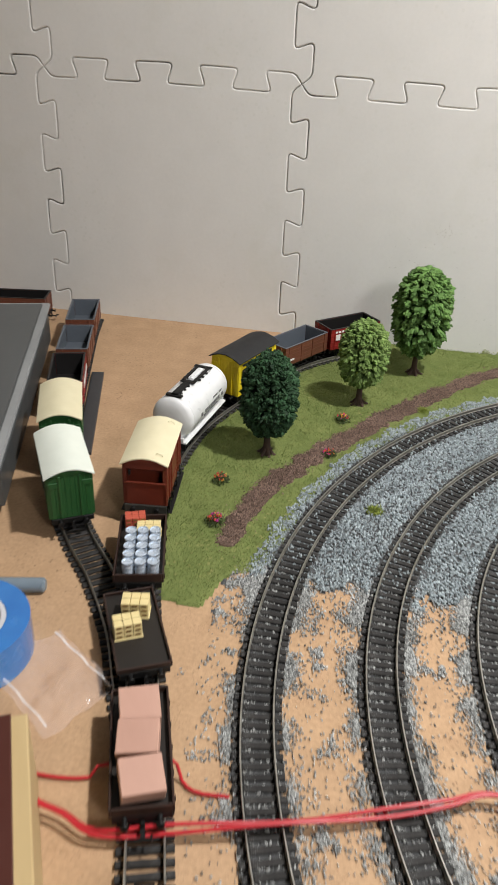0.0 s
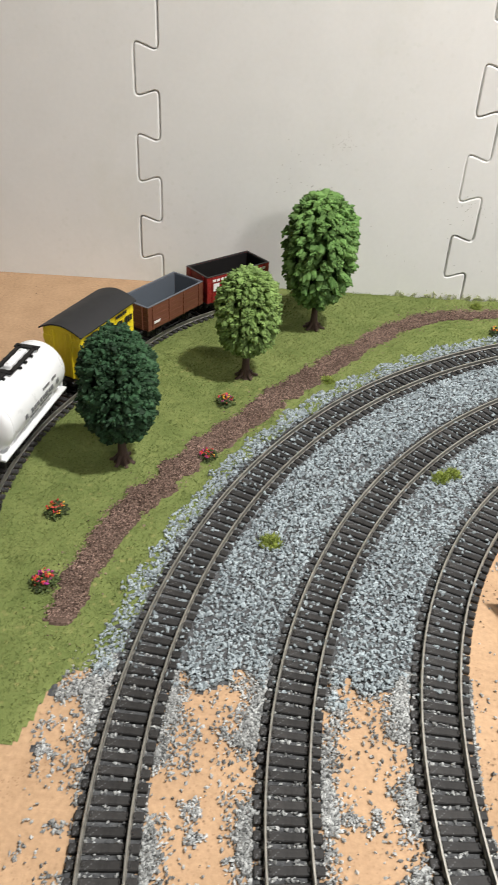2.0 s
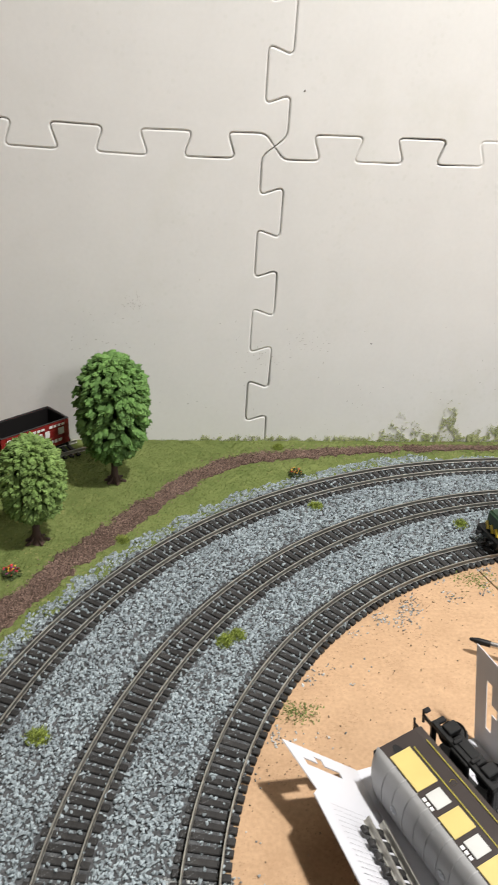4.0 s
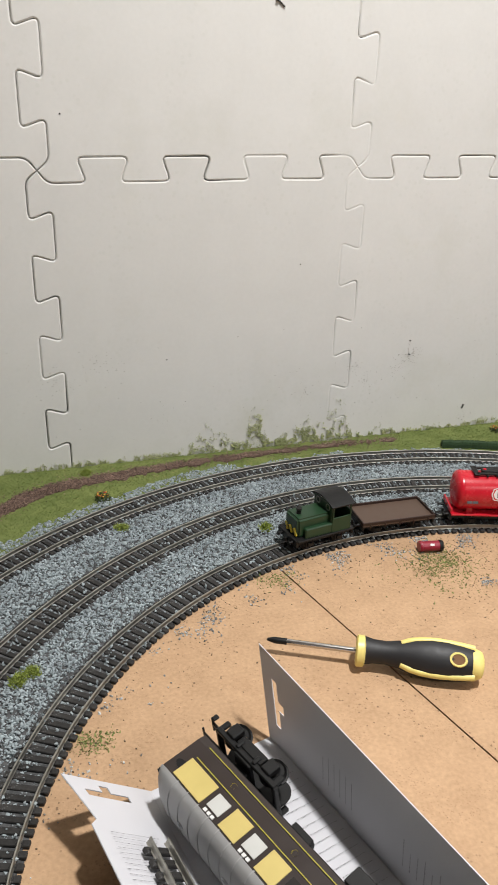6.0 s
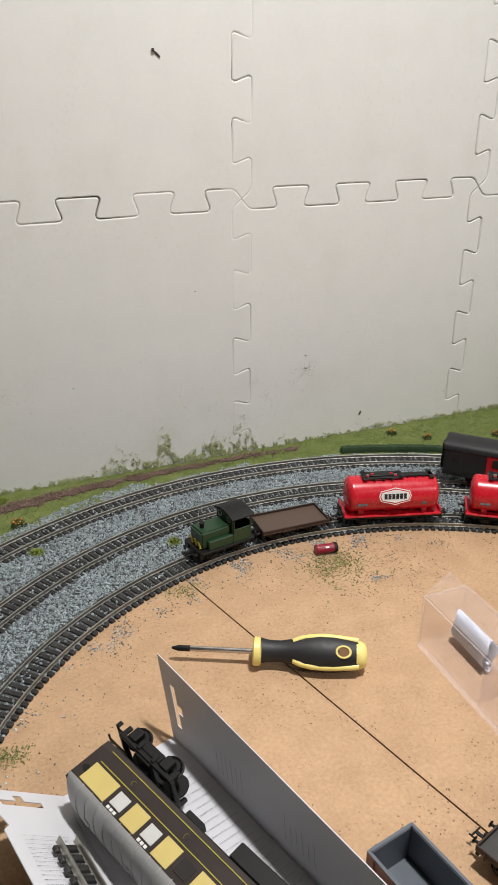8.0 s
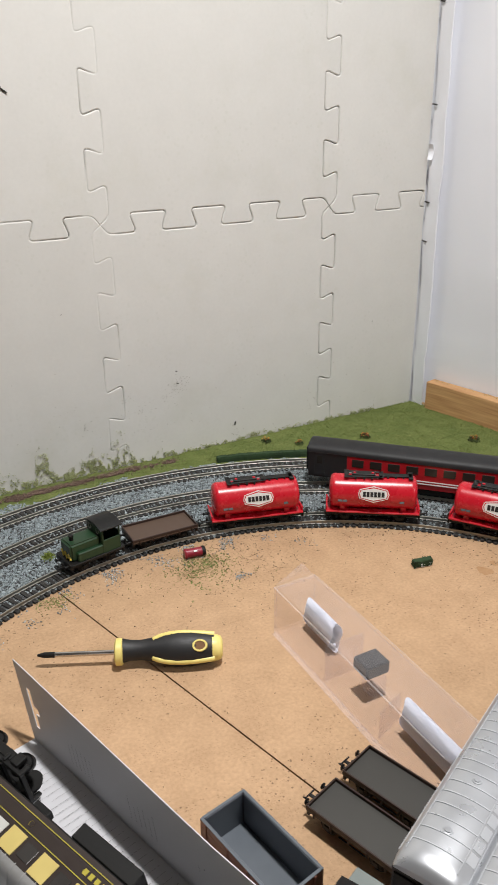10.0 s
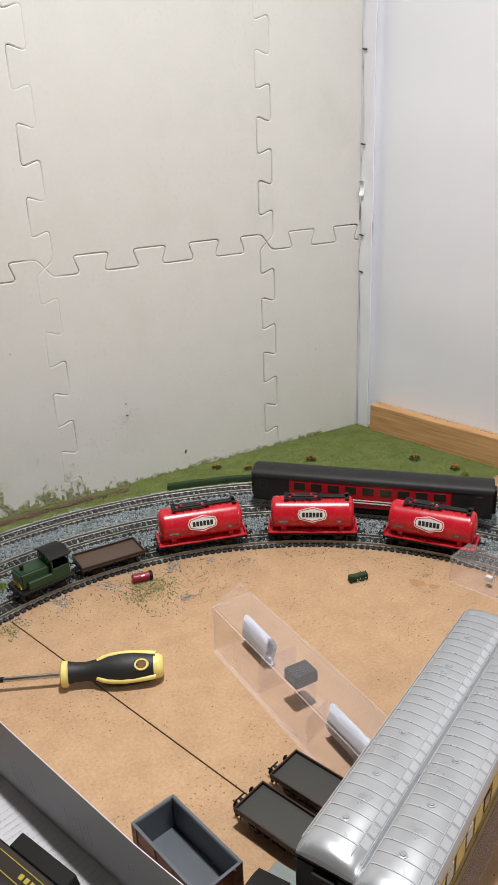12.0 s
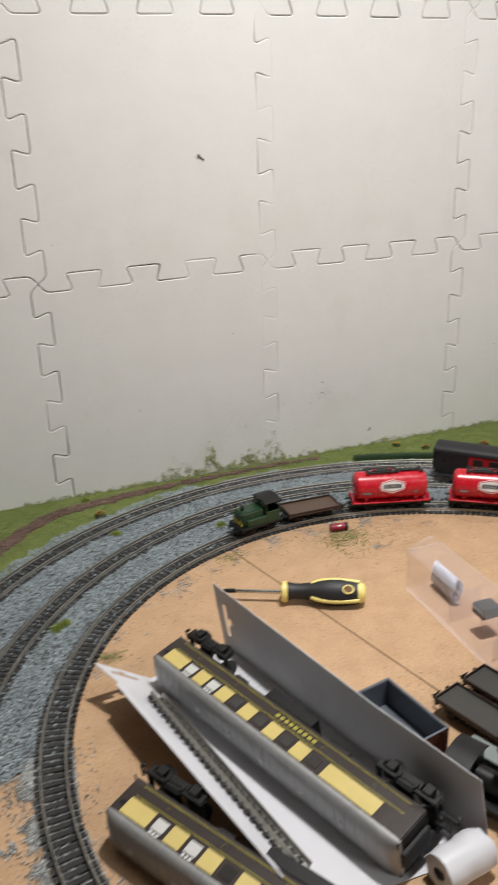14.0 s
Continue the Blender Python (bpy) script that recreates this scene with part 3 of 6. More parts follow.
spots = []
while len(spots) < 27000:
    d = rng.uniform(165, 212)
    r = rng.uniform(0.28, 0.475)
    x, y = C.x + r * math.cos(radians(d)), C.y + r * math.sin(radians(d))
    gap = on_sleeper(r, d)
    p = spill(x, y)
    if rng.random() > p * p * 1.1 + 0.008 or (y > -0.42):
        continue
    spots.append((x, y, rng.uniform(0.0008, 0.0016) if gap < 0.013 else rng.uniform(0.0002, 0.0014)))
for _ in range(16000):
    x, y = rng.uniform(-0.29, -0.12), rng.uniform(-0.66, -0.40)
    if in_grass(x, y):
        continue
    clump = noise.noise(Vector((x * 60, y * 60, 21)))
    if clump > 0.42 and x > siding_x(y) + 0.02:
        spots.append((x, y, 0.0006))
tagged(part("loose_ballast", scatter(spots, 0.00098, rng), LOOSE), "sparse grey ballast chips spilt on the bare board", "ballast", kind="stuff")

# chips inside the loop
spots = [(0.283 + rng.normal() * 0.004, -0.256 + rng.normal() * 0.003, 0.0005) for _ in range(55)]
while len(spots) < 900:
    d = rng.uniform(60, 165)
    r = rad(R_INN, d) - 0.0145 - abs(rng.normal()) * 0.012
    x, y = C.x + r * math.cos(radians(d)), C.y + r * math.sin(radians(d))
    if noise.noise(Vector((x * 45, y * 45, 17))) > 0.12 + rng.uniform(-0.1, 0.25) and (x > 0.05 or rng.random() < 0.35):
        spots.append((x, y, 0.0004))
tagged(part("spilt_ballast", scatter(spots, 0.0009, rng), LOOSE), "grey ballast chips spilt on the board inside the loop", "ballast", kind="stuff")

# crumbs and dust inside the loop
spots = []
while len(spots) < 1900:
    x, y = rng.uniform(-0.08, 0.62), rng.uniform(-0.60, -0.17)
    r, d = polar(x, y)
    if r > rad(R_INN, d) - 0.014:
        continue
    rim = math.exp(-(rad(R_INN, d) - 0.014 - r) / 0.02) * 0.8 + 0.9 * math.exp(-((x - 0.29) ** 2 + (y + 0.235) ** 2) / 0.0026)
    if rng.random() < rim * (0.55 + noise.noise(Vector((x * 40, y * 40, 5)))) * (1 if x > 0.05 else 0.15) + 0.018:
        spots.append((x, y, 0.0004))
tagged(part("crumbs", scatter(spots, 0.00060, rng), island(M("crumb_mix", (0.30, 0.22, 0.14), (0.13, 0.09, 0.055), rough=0.9, bump=0), 0.4, 1.6)), "scattered crumbs and specks on the board", "crumbs", kind="stuff")


def blades(spots, length, width, rng, lean=0.8):
    n = len(spots)
    s = np.asarray(spots)
    a = rng.uniform(0, 2 * np.pi, n)
    w = width * rng.uniform(0.6, 1.3, n)
    ln = length * rng.uniform(0.5, 1.4, n)
    side = np.stack([np.cos(a), np.sin(a), np.zeros(n)], 1) * w[:, None]
    b = rng.uniform(0, 2 * np.pi, n)
    tip = np.stack([np.cos(b) * lean, np.sin(b) * lean, np.ones(n)], 1) * ln[:, None] * rng.uniform(0.5, 1.0, (n, 1))
    V = np.stack([s - side, s + side, s + tip], 1).reshape(-1, 3)
    return V.tolist(), [], np.arange(3 * n).reshape(-1, 3).tolist()


spots = []
while len(spots) < 110000:
    x, y = rng.uniform(-0.36, 0.72), rng.uniform(-0.49, -0.001)
    stray = rng.normal(size=2) * 0.0035 if rng.random() < 0.12 else (0.0, 0.0)
    if in_grass(x + stray[0], y + stray[1]) and not in_path(x + 0.6 * stray[0], y + 0.6 * stray[1]) and x > siding_x(y) + 0.009:
        spots.append((x, y, 0.0012 + 0.0012 * max(noise.noise(Vector((x * 90, y * 90, 0))), 0)))
tagged(part("grass_fibres", blades(spots, 0.0017, 0.00027, rng), BLADE), "fine static grass fibres on the lawn", "grass", kind="stuff")

spots = []
while len(spots) < 26000:
    k = rng.integers(0, len(PATH_MID))
    x, y = PATH_MID[k].x + rng.normal() * 0.0065, PATH_MID[k].y + rng.normal() * 0.0065
    if y < -0.002 and in_grass(x, y) and (in_path(x, y) or rng.random() < 0.12):
        spots.append((x, y, 0.0026 + rng.uniform(0, 0.0008)))
tagged(part("path_grains", scatter(spots, 0.00062, rng, 0.9), PATHG), "coarse brown grains of the footpath", "path", kind="stuff")


# ---- rolling stock ----
def paint(name, c, rough=0.42, **k):
    return M(name, c, tuple(v * 0.85 for v in c), rough=rough, scale=120, bump=0.08, **k)


P_BROWN = paint("bauxite_brown", (0.15, 0.052, 0.03))
P_GREYIN = paint("wagon_grey_inside", (0.10, 0.115, 0.135))
P_RED = paint("wagon_red", (0.25, 0.015, 0.014))
P_DARKIN = paint("wagon_black_inside", (0.012, 0.011, 0.011))
P_YELLOW = paint("van_yellow", (0.80, 0.62, 0.02))
P_ROOFDARK = paint("van_roof_charcoal", (0.017, 0.017, 0.018), rough=0.55, spec=0.35)
P_CREAM = M("van_roof_cream", (0.74, 0.68, 0.47), (0.64, 0.58, 0.38), rough=0.5, scale=90)
P_PALE = M("van_roof_pale", (0.74, 0.78, 0.70), (0.66, 0.70, 0.62), rough=0.5, scale=90)
P_VANRED = paint("brake_van_red_brown", (0.16, 0.028, 0.014))
P_GREEN = paint("van_green", (0.018, 0.085, 0.022))
P_WHITE = paint("tank_white", (0.82, 0.83, 0.83), rough=0.3)
P_TANKRED = paint("tank_red", (0.55, 0.012, 0.026), rough=0.27)
P_DECK = paint("flat_wagon_deck", (0.021, 0.0175, 0.015), rough=0.5, spec=0.35)
P_DECKG = paint("flat_wagon_grey", (0.036, 0.034, 0.029), rough=0.5)
P_DECKB = paint("flat_wagon_brown", (0.085, 0.052, 0.036), rough=0.5)
P_RIM = paint("flat_wagon_rim", (0.035, 0.018, 0.013), rough=0.5, spec=0.35)
P_CRATE = M("crate_yellow", (0.74, 0.62, 0.32), (0.64, 0.52, 0.24), rough=0.6, scale=200)
P_INK = paint("black_ink", (0.015, 0.015, 0.016))
P_INKG = paint("grey_ink", (0.16, 0.16, 0.17))
P_INKW = paint("white_print", (0.78, 0.78, 0.76))
P_DRUM = M("drum_silver", (0.66, 0.74, 0.83), (0.52, 0.60, 0.70), rough=0.28, metal=0.45, scale=200)
P_BRICK = paint("pallet_brick_red", (0.50, 0.09, 0.05), rough=0.7)
P_PINK = M("pink_timber", (0.50, 0.30, 0.23), (0.42, 0.24, 0.18), rough=0.7, scale=150, stretch=(0.3, 1, 1))
P_LOCO = paint("loco_green", (0.012, 0.042, 0.016), rough=0.4)
P_STRIPE = paint("warning_yellow", (0.65, 0.5, 0.03))


def wheel_bm():
    return lathe([(-0.0013, 0), (-0.0013, 0.0022), (-0.0005, 0.0030), (-0.0005, 0.0046), (-0.0013, 0.0054), (0.0007, 0.0056), (0.0008, 0.0063), (0.0013, 0.0063), (0.0013, 0.0012), (0.0013, 0)], 20, "y")


def chassis(ob, L, W, wb=None, mat=BLACK, hooks=True):
    """Underframe, buffers, couplings and four wheels of a wagon."""
    wb = wb or L * 0.55
    bm = boxes((0, W * 0.36, 0.0145, L * 0.97, 0.0016, 0.0032), (0, -W * 0.36, 0.0145, L * 0.97, 0.0016, 0.0032), (0, 0, 0.0158, L * 0.96, W * 0.8, 0.001),
               *[(s * L * 0.487, 0, 0.0142, 0.0018, W * 0.92, 0.0040) for s in (-1, 1)],
               *[(s * wb / 2 + o, t * W * 0.38, 0.0115, 0.0013, 0.0016, 0.0055) for s in (-1, 1) for t in (-1, 1) for o in (-0.0028, 0.0028)],
               *[(s * wb / 2, t * W * 0.40, 0.0113, 0.0036, 0.0022, 0.0030) for s in (-1, 1) for t in (-1, 1)],
               (0, W * 0.37, 0.0095, wb * 0.55, 0.0008, 0.0008), (0, -W * 0.37, 0.0095, wb * 0.55, 0.0008, 0.0008), bevel=0.0002)
    part("underframe", bm, mat, ob)
    for s in (-1, 1):
        for t in (-1, 1):
            w = part("wheel", wheel_bm(), BLACK, ob, m=pose(s * wb / 2, t * 0.0082, 0.0114, 0, 0, 0 if t < 0 else 180))
            smooth(w)
            b = part("buffer", lathe([(0, 0), (0, 0.0014), (0.0022, 0.0012), (0.0022, 0.0008), (0.0040, 0.0008), (0.0042, 0.0021), (0.0047, 0.0019), (0.0048, 0)], 12, "x"), BLACK, ob, m=pose(s * L * 0.497, t * W * 0.27, 0.0145, 0, 0, 0 if s > 0 else 180))
            smooth(b)
        if hooks:
            part("coupling", boxes((0.0035, 0, 0.0112, 0.009, 0.0022, 0.0008), (0.0085, 0, 0.0112, 0.0009, 0.0085, 0.0009), (0.0085, 0.0038, 0.0112, 0.0032, 0.0009, 0.0009), (0.003, 0, 0.0130, 0.0015, 0.0016, 0.004), bevel=0.0002), BLACK, ob, m=pose(s * L * 0.49, 0, 0, 0, 0, 0 if s > 0 else 180))


def grooved(n, a0, a1, b0, b1, t0, t1, along_x, g=0.00022):
    """One moulded panel with n planks: shallow grooves in its outer face (t1), back at t0."""
    sgn = 1 if t1 > t0 else -1
    w = (a1 - a0) / n
    face = []
    for k in range(n):
        face += [(a0 + k * w + g, t1), (a0 + (k + 1) * w - g, t1), (a0 + (k + 1) * w, t1 - sgn * g * 1.6)]
    ring = [(a0, t0), (a0, t1 - sgn * g)] + face[:-1] + [(a1, t1 - sgn * g), (a1, t0)]
    if along_x == "side":
        return prism(ring, b0, b1, axis="z")
    if along_x == "end":
        return prism([(t, a) for a, t in ring], b0, b1, axis="z")
    if along_x == "plank_side":
        return prism([(t, a) for a, t in ring], b0, b1, axis="x")
    return prism([(t, a) for a, t in ring], b0, b1, axis="y")


def open_wagon(label, m, out, inn, L=0.063, W=0.030, top=0.036, planks=5, marks=None):
    ob = thing("open_wagon", label, "model wagon", m, "model railway wagons")
    chassis(ob, L, W)
    z0, th = 0.0168, 0.0013
    h = (top - z0) / planks
    for s in (-1, 1):
        sd = part("side", grooved(planks, z0, top, -L / 2, L / 2, s * (W / 2 - th), s * W / 2, "plank_side"), out, ob)
        specs = [(x * L, s * (W / 2 + 0.0002), (z0 + top) / 2, 0.0013, 0.0009, top - z0) for x in (-0.42, -0.13, 0.13, 0.42)]
        for sp in specs:
            part("strap", boxes(sp, bevel=0.00015), out, ob)
        if marks:
            for k, (x, w, z, hh) in enumerate(marks[1]):
                part("marking", boxes((x * L, s * (W / 2 + 0.0008), z0 + z * (top - z0), w * L, 0.0004, hh * (top - z0)), bevel=0), marks[0], sd)
        part("end", grooved(planks, z0, top, -W / 2 + th, W / 2 - th, s * (L / 2 - th), s * L / 2, "plank_end"), out, ob)
        for y in (-0.3, 0.3):
            part("end_post", boxes((s * (L / 2 + 0.0004), y * W, (z0 + top) / 2, 0.0009, 0.0014, top - z0), bevel=0.00015), out, ob)
    li = th + 0.0003
    part("floor_lining", boxes((0, 0, z0 + 0.0006, L - 2 * th, W - 2 * th, 0.0010), bevel=0.0001), inn, ob)
    for s in (-1, 1):
        part("side_lining", boxes((0, s * (W / 2 - li), (z0 + top) / 2, L - 2 * li, 0.0005, top - z0 - 0.0004), bevel=0.0001), inn, ob)
        part("end_lining", boxes((s * (L / 2 - li), 0, (z0 + top) / 2, 0.0005, W - 2 * li - 0.0012, top - z0 - 0.0004), bevel=0.0001), inn, ob)
        part("side_rim", boxes((0, s * (W / 2 - th / 2), top + 0.0002, L, th + 0.0004, 0.0005), bevel=0.0001), inn, ob)
        part("end_rim", boxes((s * (L / 2 - th / 2), 0, top + 0.0002, th + 0.0004, W - th * 2 - 0.0005, 0.0005), bevel=0.0001), inn, ob)
    return ob


def arc_roof(L, W, eave, rise, th=0.0009, n=14):
    up = [(-W / 2 + W * i / n, eave + rise * math.cos(math.pi * (i / n - 0.5)) ** 0.9) for i in range(n + 1)]
    lo = [(y * 0.985, z - th) for y, z in up[::-1]]
    return prism(up + lo, -L / 2, L / 2)


def van(name, label, m, body, roof, L=0.061, W=0.0315, eave=0.0500, rise=0.0055, veranda=False, marks=None, ribs=True):
    ob = thing(name, label, "model wagon", m, "model railway wagons")
    chassis(ob, L, W)
    z0 = 0.0165
    h = eave - z0
    n = 14
    for s in (-1, 1):
        x0, x1 = (-L / 2 + 0.001, L / 2 - 0.001)
        w = (x1 - x0) / n
        sd = part("side", grooved(n, x0, x1, z0, z0 + h, s * (W / 2 - 0.0022), s * (W / 2 - 0.0010), "side"), body, ob)
        if ribs:
            part("side_door", boxes((0, s * (W / 2 - 0.0008), z0 + h * 0.48, L * 0.26, 0.0010, h * 0.9), (0, s * (W / 2 - 0.0001), z0 + h * 0.3, L * 0.27, 0.0006, 0.001), (0, s * (W / 2 - 0.0001), z0 + h * 0.75, L * 0.27, 0.0006, 0.001), bevel=0.0002), body, ob)
            for x in (-0.47, -0.30, -0.16, 0.16, 0.30, 0.47):
                part("strap", boxes((x * L, s * (W / 2 - 0.0006), z0 + h / 2, 0.0011, 0.0010, h), bevel=0.0001), body, ob)
        if marks:
            for x, w2, z, hh, lean in marks[1]:
                part("marking", boxes((x * L, s * (W / 2 + 0.0004), z0 + z * h, w2 * L, 0.0004, hh * h, Matrix.Rotation(radians(lean * s), 4, "Y")), bevel=0), marks[0], sd)
    nn = 8
    wy = (W - 0.0045) / nn
    for s in (-1, 1):
        if veranda:
            part("end", boxes((s * (L / 2 - 0.0012), 0, z0 + h * 0.27, 0.0012, W - 0.002, h * 0.54), (s * (L / 2 - 0.0012), 0, z0 + h * 0.95, 0.0012, W - 0.002, h * 0.16),
                              *[(s * (L / 2 - 0.0012), y, z0 + h / 2, 0.0012, 0.0024, h) for y in (-W / 2 + 0.002, W / 2 - 0.002)], (s * (L / 2 - 0.0006), 0, z0 + h * 0.54, 0.0012, W - 0.002, 0.0012), bevel=0.0002), body, ob)
            part("inner_wall", boxes((s * (L / 2 - 0.010), 0, z0 + h / 2, 0.001, W - 0.005, h), bevel=0), body, ob)
        else:
            part("end", grooved(nn, -W / 2 + 0.00225, W / 2 - 0.00225, z0, z0 + h, s * (L / 2 - 0.0018), s * (L / 2 - 0.0006), "end"), body, ob)
            for y in (-0.22, 0.22):
                part("end_post", boxes((s * (L / 2 - 0.0003), y * W, z0 + h / 2, 0.0010, 0.0016, h), bevel=0.0002), body, ob)
            for y in (-0.36, 0.36):
                part("end_vent", boxes((s * (L / 2 - 0.0004), y * W, z0 + h * 0.8, 0.0008, W * 0.2, 0.0042), bevel=0.0002), body, ob)
        up = [(-W / 2 + 0.0015 + (W - 0.003) * i / 10, eave - 0.0005 + rise * 0.93 * math.cos(math.pi * (i / 10 - 0.5)) ** 0.9) for i in range(11)]
        part("end_gable", prism(up + [(W / 2 - 0.0015, eave - 0.0015), (-W / 2 + 0.0015, eave - 0.0015)], s * (L / 2 - 0.0018), s * (L / 2 - 0.0006)), body, ob)
    rf = part("roof", arc_roof(L + 0.002, W + 0.0024, eave, rise), roof, ob)
    smooth(rf, 50)
    return ob


def tank_wagon(label, m, shell, frame_mat, L=0.088, r=0.0157, logo=True, bars=None, walk_mat=None):
    walk_mat = walk_mat or BLACK
    ob = thing("tank_wagon", label, "model wagon", m, "model railway tank wagons")
    chassis(ob, L, 0.030, wb=L * 0.58)
    zc, h = 0.0174 + r, L * 0.465
    prof = [(-h, 0), (-h, r * 0.3), (-h + 0.0005, r * 0.6), (-h + 0.0016, r * 0.85), (-h + 0.0032, r * 0.97), (-h + 0.0048, r)]
    prof += [(-h + 0.006, r), (-h + 0.006, r * 1.012), (-h + 0.0068, r * 1.012), (-h + 0.0068, r)]
    prof += [(-a, b) for a, b in prof[::-1]]
    sh = part("barrel", lathe(prof, 48), shell, ob, m=pose(0, 0, zc))
    smooth(sh, 50)
    part("frame_plate", boxes((0, 0, 0.0172, L * 0.98, 0.0290, 0.0016), bevel=0.0003), frame_mat, ob)
    for s in (-1, 1):
        part("saddle", boxes((s * L * 0.32, 0, 0.0200, 0.005, 0.022, 0.0055), bevel=0.0004), frame_mat, ob)
        part("end_stop", boxes((s * (L * 0.485), 0, 0.0196, 0.0016, 0.024, 0.0045), bevel=0.0003), frame_mat, ob)
    zt = zc + r
    specs = [(-L * 0.235, 0, zt + 0.0012, L * 0.33, 0.0062, 0.0010), (-L * 0.385, 0, zt + 0.0008, 0.0042, 0.0138, 0.0018),
             (L * 0.10, 0.0050, zt + 0.0014, L * 0.37, 0.0028, 0.0010), (L * 0.10, -0.0050, zt + 0.0014, L * 0.37, 0.0028, 0.0010), (-L * 0.08, 0, zt + 0.0014, 0.0042, 0.0128, 0.0010), (L * 0.285, 0, zt + 0.0014, 0.0042, 0.0160, 0.0010)]
    specs += [(x * L, 0, zt + 0.0002, 0.0016, 0.0085 if x < -0.1 else 0.0155, 0.0014) for x in (-0.31, -0.23, -0.15, 0.02, 0.10, 0.19)]
    for k, sp in enumerate(specs):
        part("walkway" if k < 6 else "walkway_support", boxes(sp, bevel=0.0002), walk_mat, ob)
    f = part("filler", boxes((L * 0.105, 0, zt + 0.0014, L * 0.25, 0.0048, 0.0024), bevel=0.0005), shell if bars else walk_mat, ob)
    for x in (0.01, 0.20):
        part("hatch", lathe([(0, 0), (0, 0.0014), (0.0010, 0.0013), (0.0012, 0)], 10, "z"), shell, f, m=pose(x * L, 0, zt + 0.0022))
    for s in (-1, 1):
        lad = pose(0, 0, zc) @ Matrix.Rotation(radians(s * 15), 4, "X")
        if logo:
            hexa = [(-0.0132, 0), (-0.0118, 0.0034), (0, 0.0058), (0.0118, 0.0034), (0.0132, 0), (0.0118, -0.0034), (0, -0.0058), (-0.0118, -0.0034)]
            for k, (mat2, sc, off) in enumerate(((P_INKW, 1.0, 0.0), (P_TANKRED, 0.88, 0.0002), (P_INKW, 0.76, 0.0004))):
                bmh = prism([(x * (1 - (1 - sc) * 0.45) * 1.08, z * sc * 1.32) for x, z in hexa], s * (r + 0.0001 + off), s * (r + 0.0005 + off), axis="y")
                part("plate", bmh, mat2, ob, m=lad)
            for k in range(6):
                part("lettering_bar", boxes(((k - 2.5) * 0.0034, s * (r + 0.0011), 0, 0.0026, 0.0003, 0.0046), bevel=0), P_INK, ob, m=lad)
            for x in (0.026, 0.0305, -0.026):
                part("data_panel", boxes((x, s * (r * 0.905), -0.0068, 0.0040, 0.0008, 0.0030, Matrix.Rotation(radians(s * 28), 4, "X")), bevel=0), P_INK, ob, m=lad)
        for b in bars or ():
            x, w, z, hh, lean = b
            part("lettering_bar", boxes((x * L, s * (math.sqrt(max(r * r - z * z, 0)) + 0.0003), z, w * L, 0.0004, hh, Matrix.Rotation(radians(-s * math.degrees(math.asin(z / r))), 4, "X") @ Matrix.Rotation(radians(lean * s), 4, "Y")), bevel=0), P_INKG, ob, m=pose(0, 0, zc))
    return ob


def flat_wagon(label, m, L=0.063, W=0.030, deck=P_DECK, rim=P_RIM, lip=0.0016, hooks=True):
    ob = thing("flat_wagon", label, "model wagon", m, "model railway wagons")
    chassis(ob, L, W, hooks=hooks)
    part("deck", boxes((0, 0, 0.0170, L, W, 0.0016), bevel=0.0002), deck, ob)
    for s in (-1, 1):
        part("side_rim", boxes((0, s * (W / 2 - 0.0005), 0.0178 + lip / 2, L, 0.0011, lip + 0.001), *[(x * L, s * (W / 2 + 0.0002), 0.0165, 0.001, 0.0008, 0.004) for x in (-0.4, -0.2, 0, 0.2, 0.4)], bevel=0.0002), rim, ob)
        part("end_rim", boxes((s * (L / 2 - 0.0005), 0, 0.0178 + lip / 2, 0.0011, W - 0.0023, lip + 0.001), bevel=0.0002), rim, ob)
    return ob


def crate_stack(label, m, nx=3, ny=2, nz=3, s=0.0046, group="crates on wagons", mat=None):
    """A small pallet with boxes in rows and a slatted base."""
    ob = thing("crate_stack", label, "crates", m, group)
    part("pallet", boxes(*[(0, (k - 1) * s * ny * 0.42, 0.0005, nx * s * 1.04, s * 0.4, 0.0010) for k in range(3)], (0, 0, 0.0011, nx * s * 1.04, ny * s * 1.04, 0.0003), bevel=0.0001), P_CRATE, ob)
    for i in range(nx):
        for j in range(ny):
            for k in range(nz):
                x, y, z = (i - (nx - 1) / 2) * s, (j - (ny - 1) / 2) * s, 0.0013 + (k + 0.5) * s * 0.62
                c = part("crate", boxes((x, y, z, s * 0.95, s * 0.95, s * 0.58), bevel=0.00025), mat or P_CRATE, ob)
                if j == 0 or j == ny - 1:
                    part("label", boxes((x, y + (-1 if j == 0 else 1) * s * 0.48, z, s * 0.55, 0.0002, s * 0.22), bevel=0), P_INKBR, c)
    return ob


P_INKBR = paint("brown_print", (0.22, 0.12, 0.03))


def place(line, x, y, back=False, side=0.0):
    p, h = along(line, nearest(line, x, y))
    return pose(p.x, p.y, 0, 0, 0, h + (180 if back else 0)) @ pose(0, side, 0)


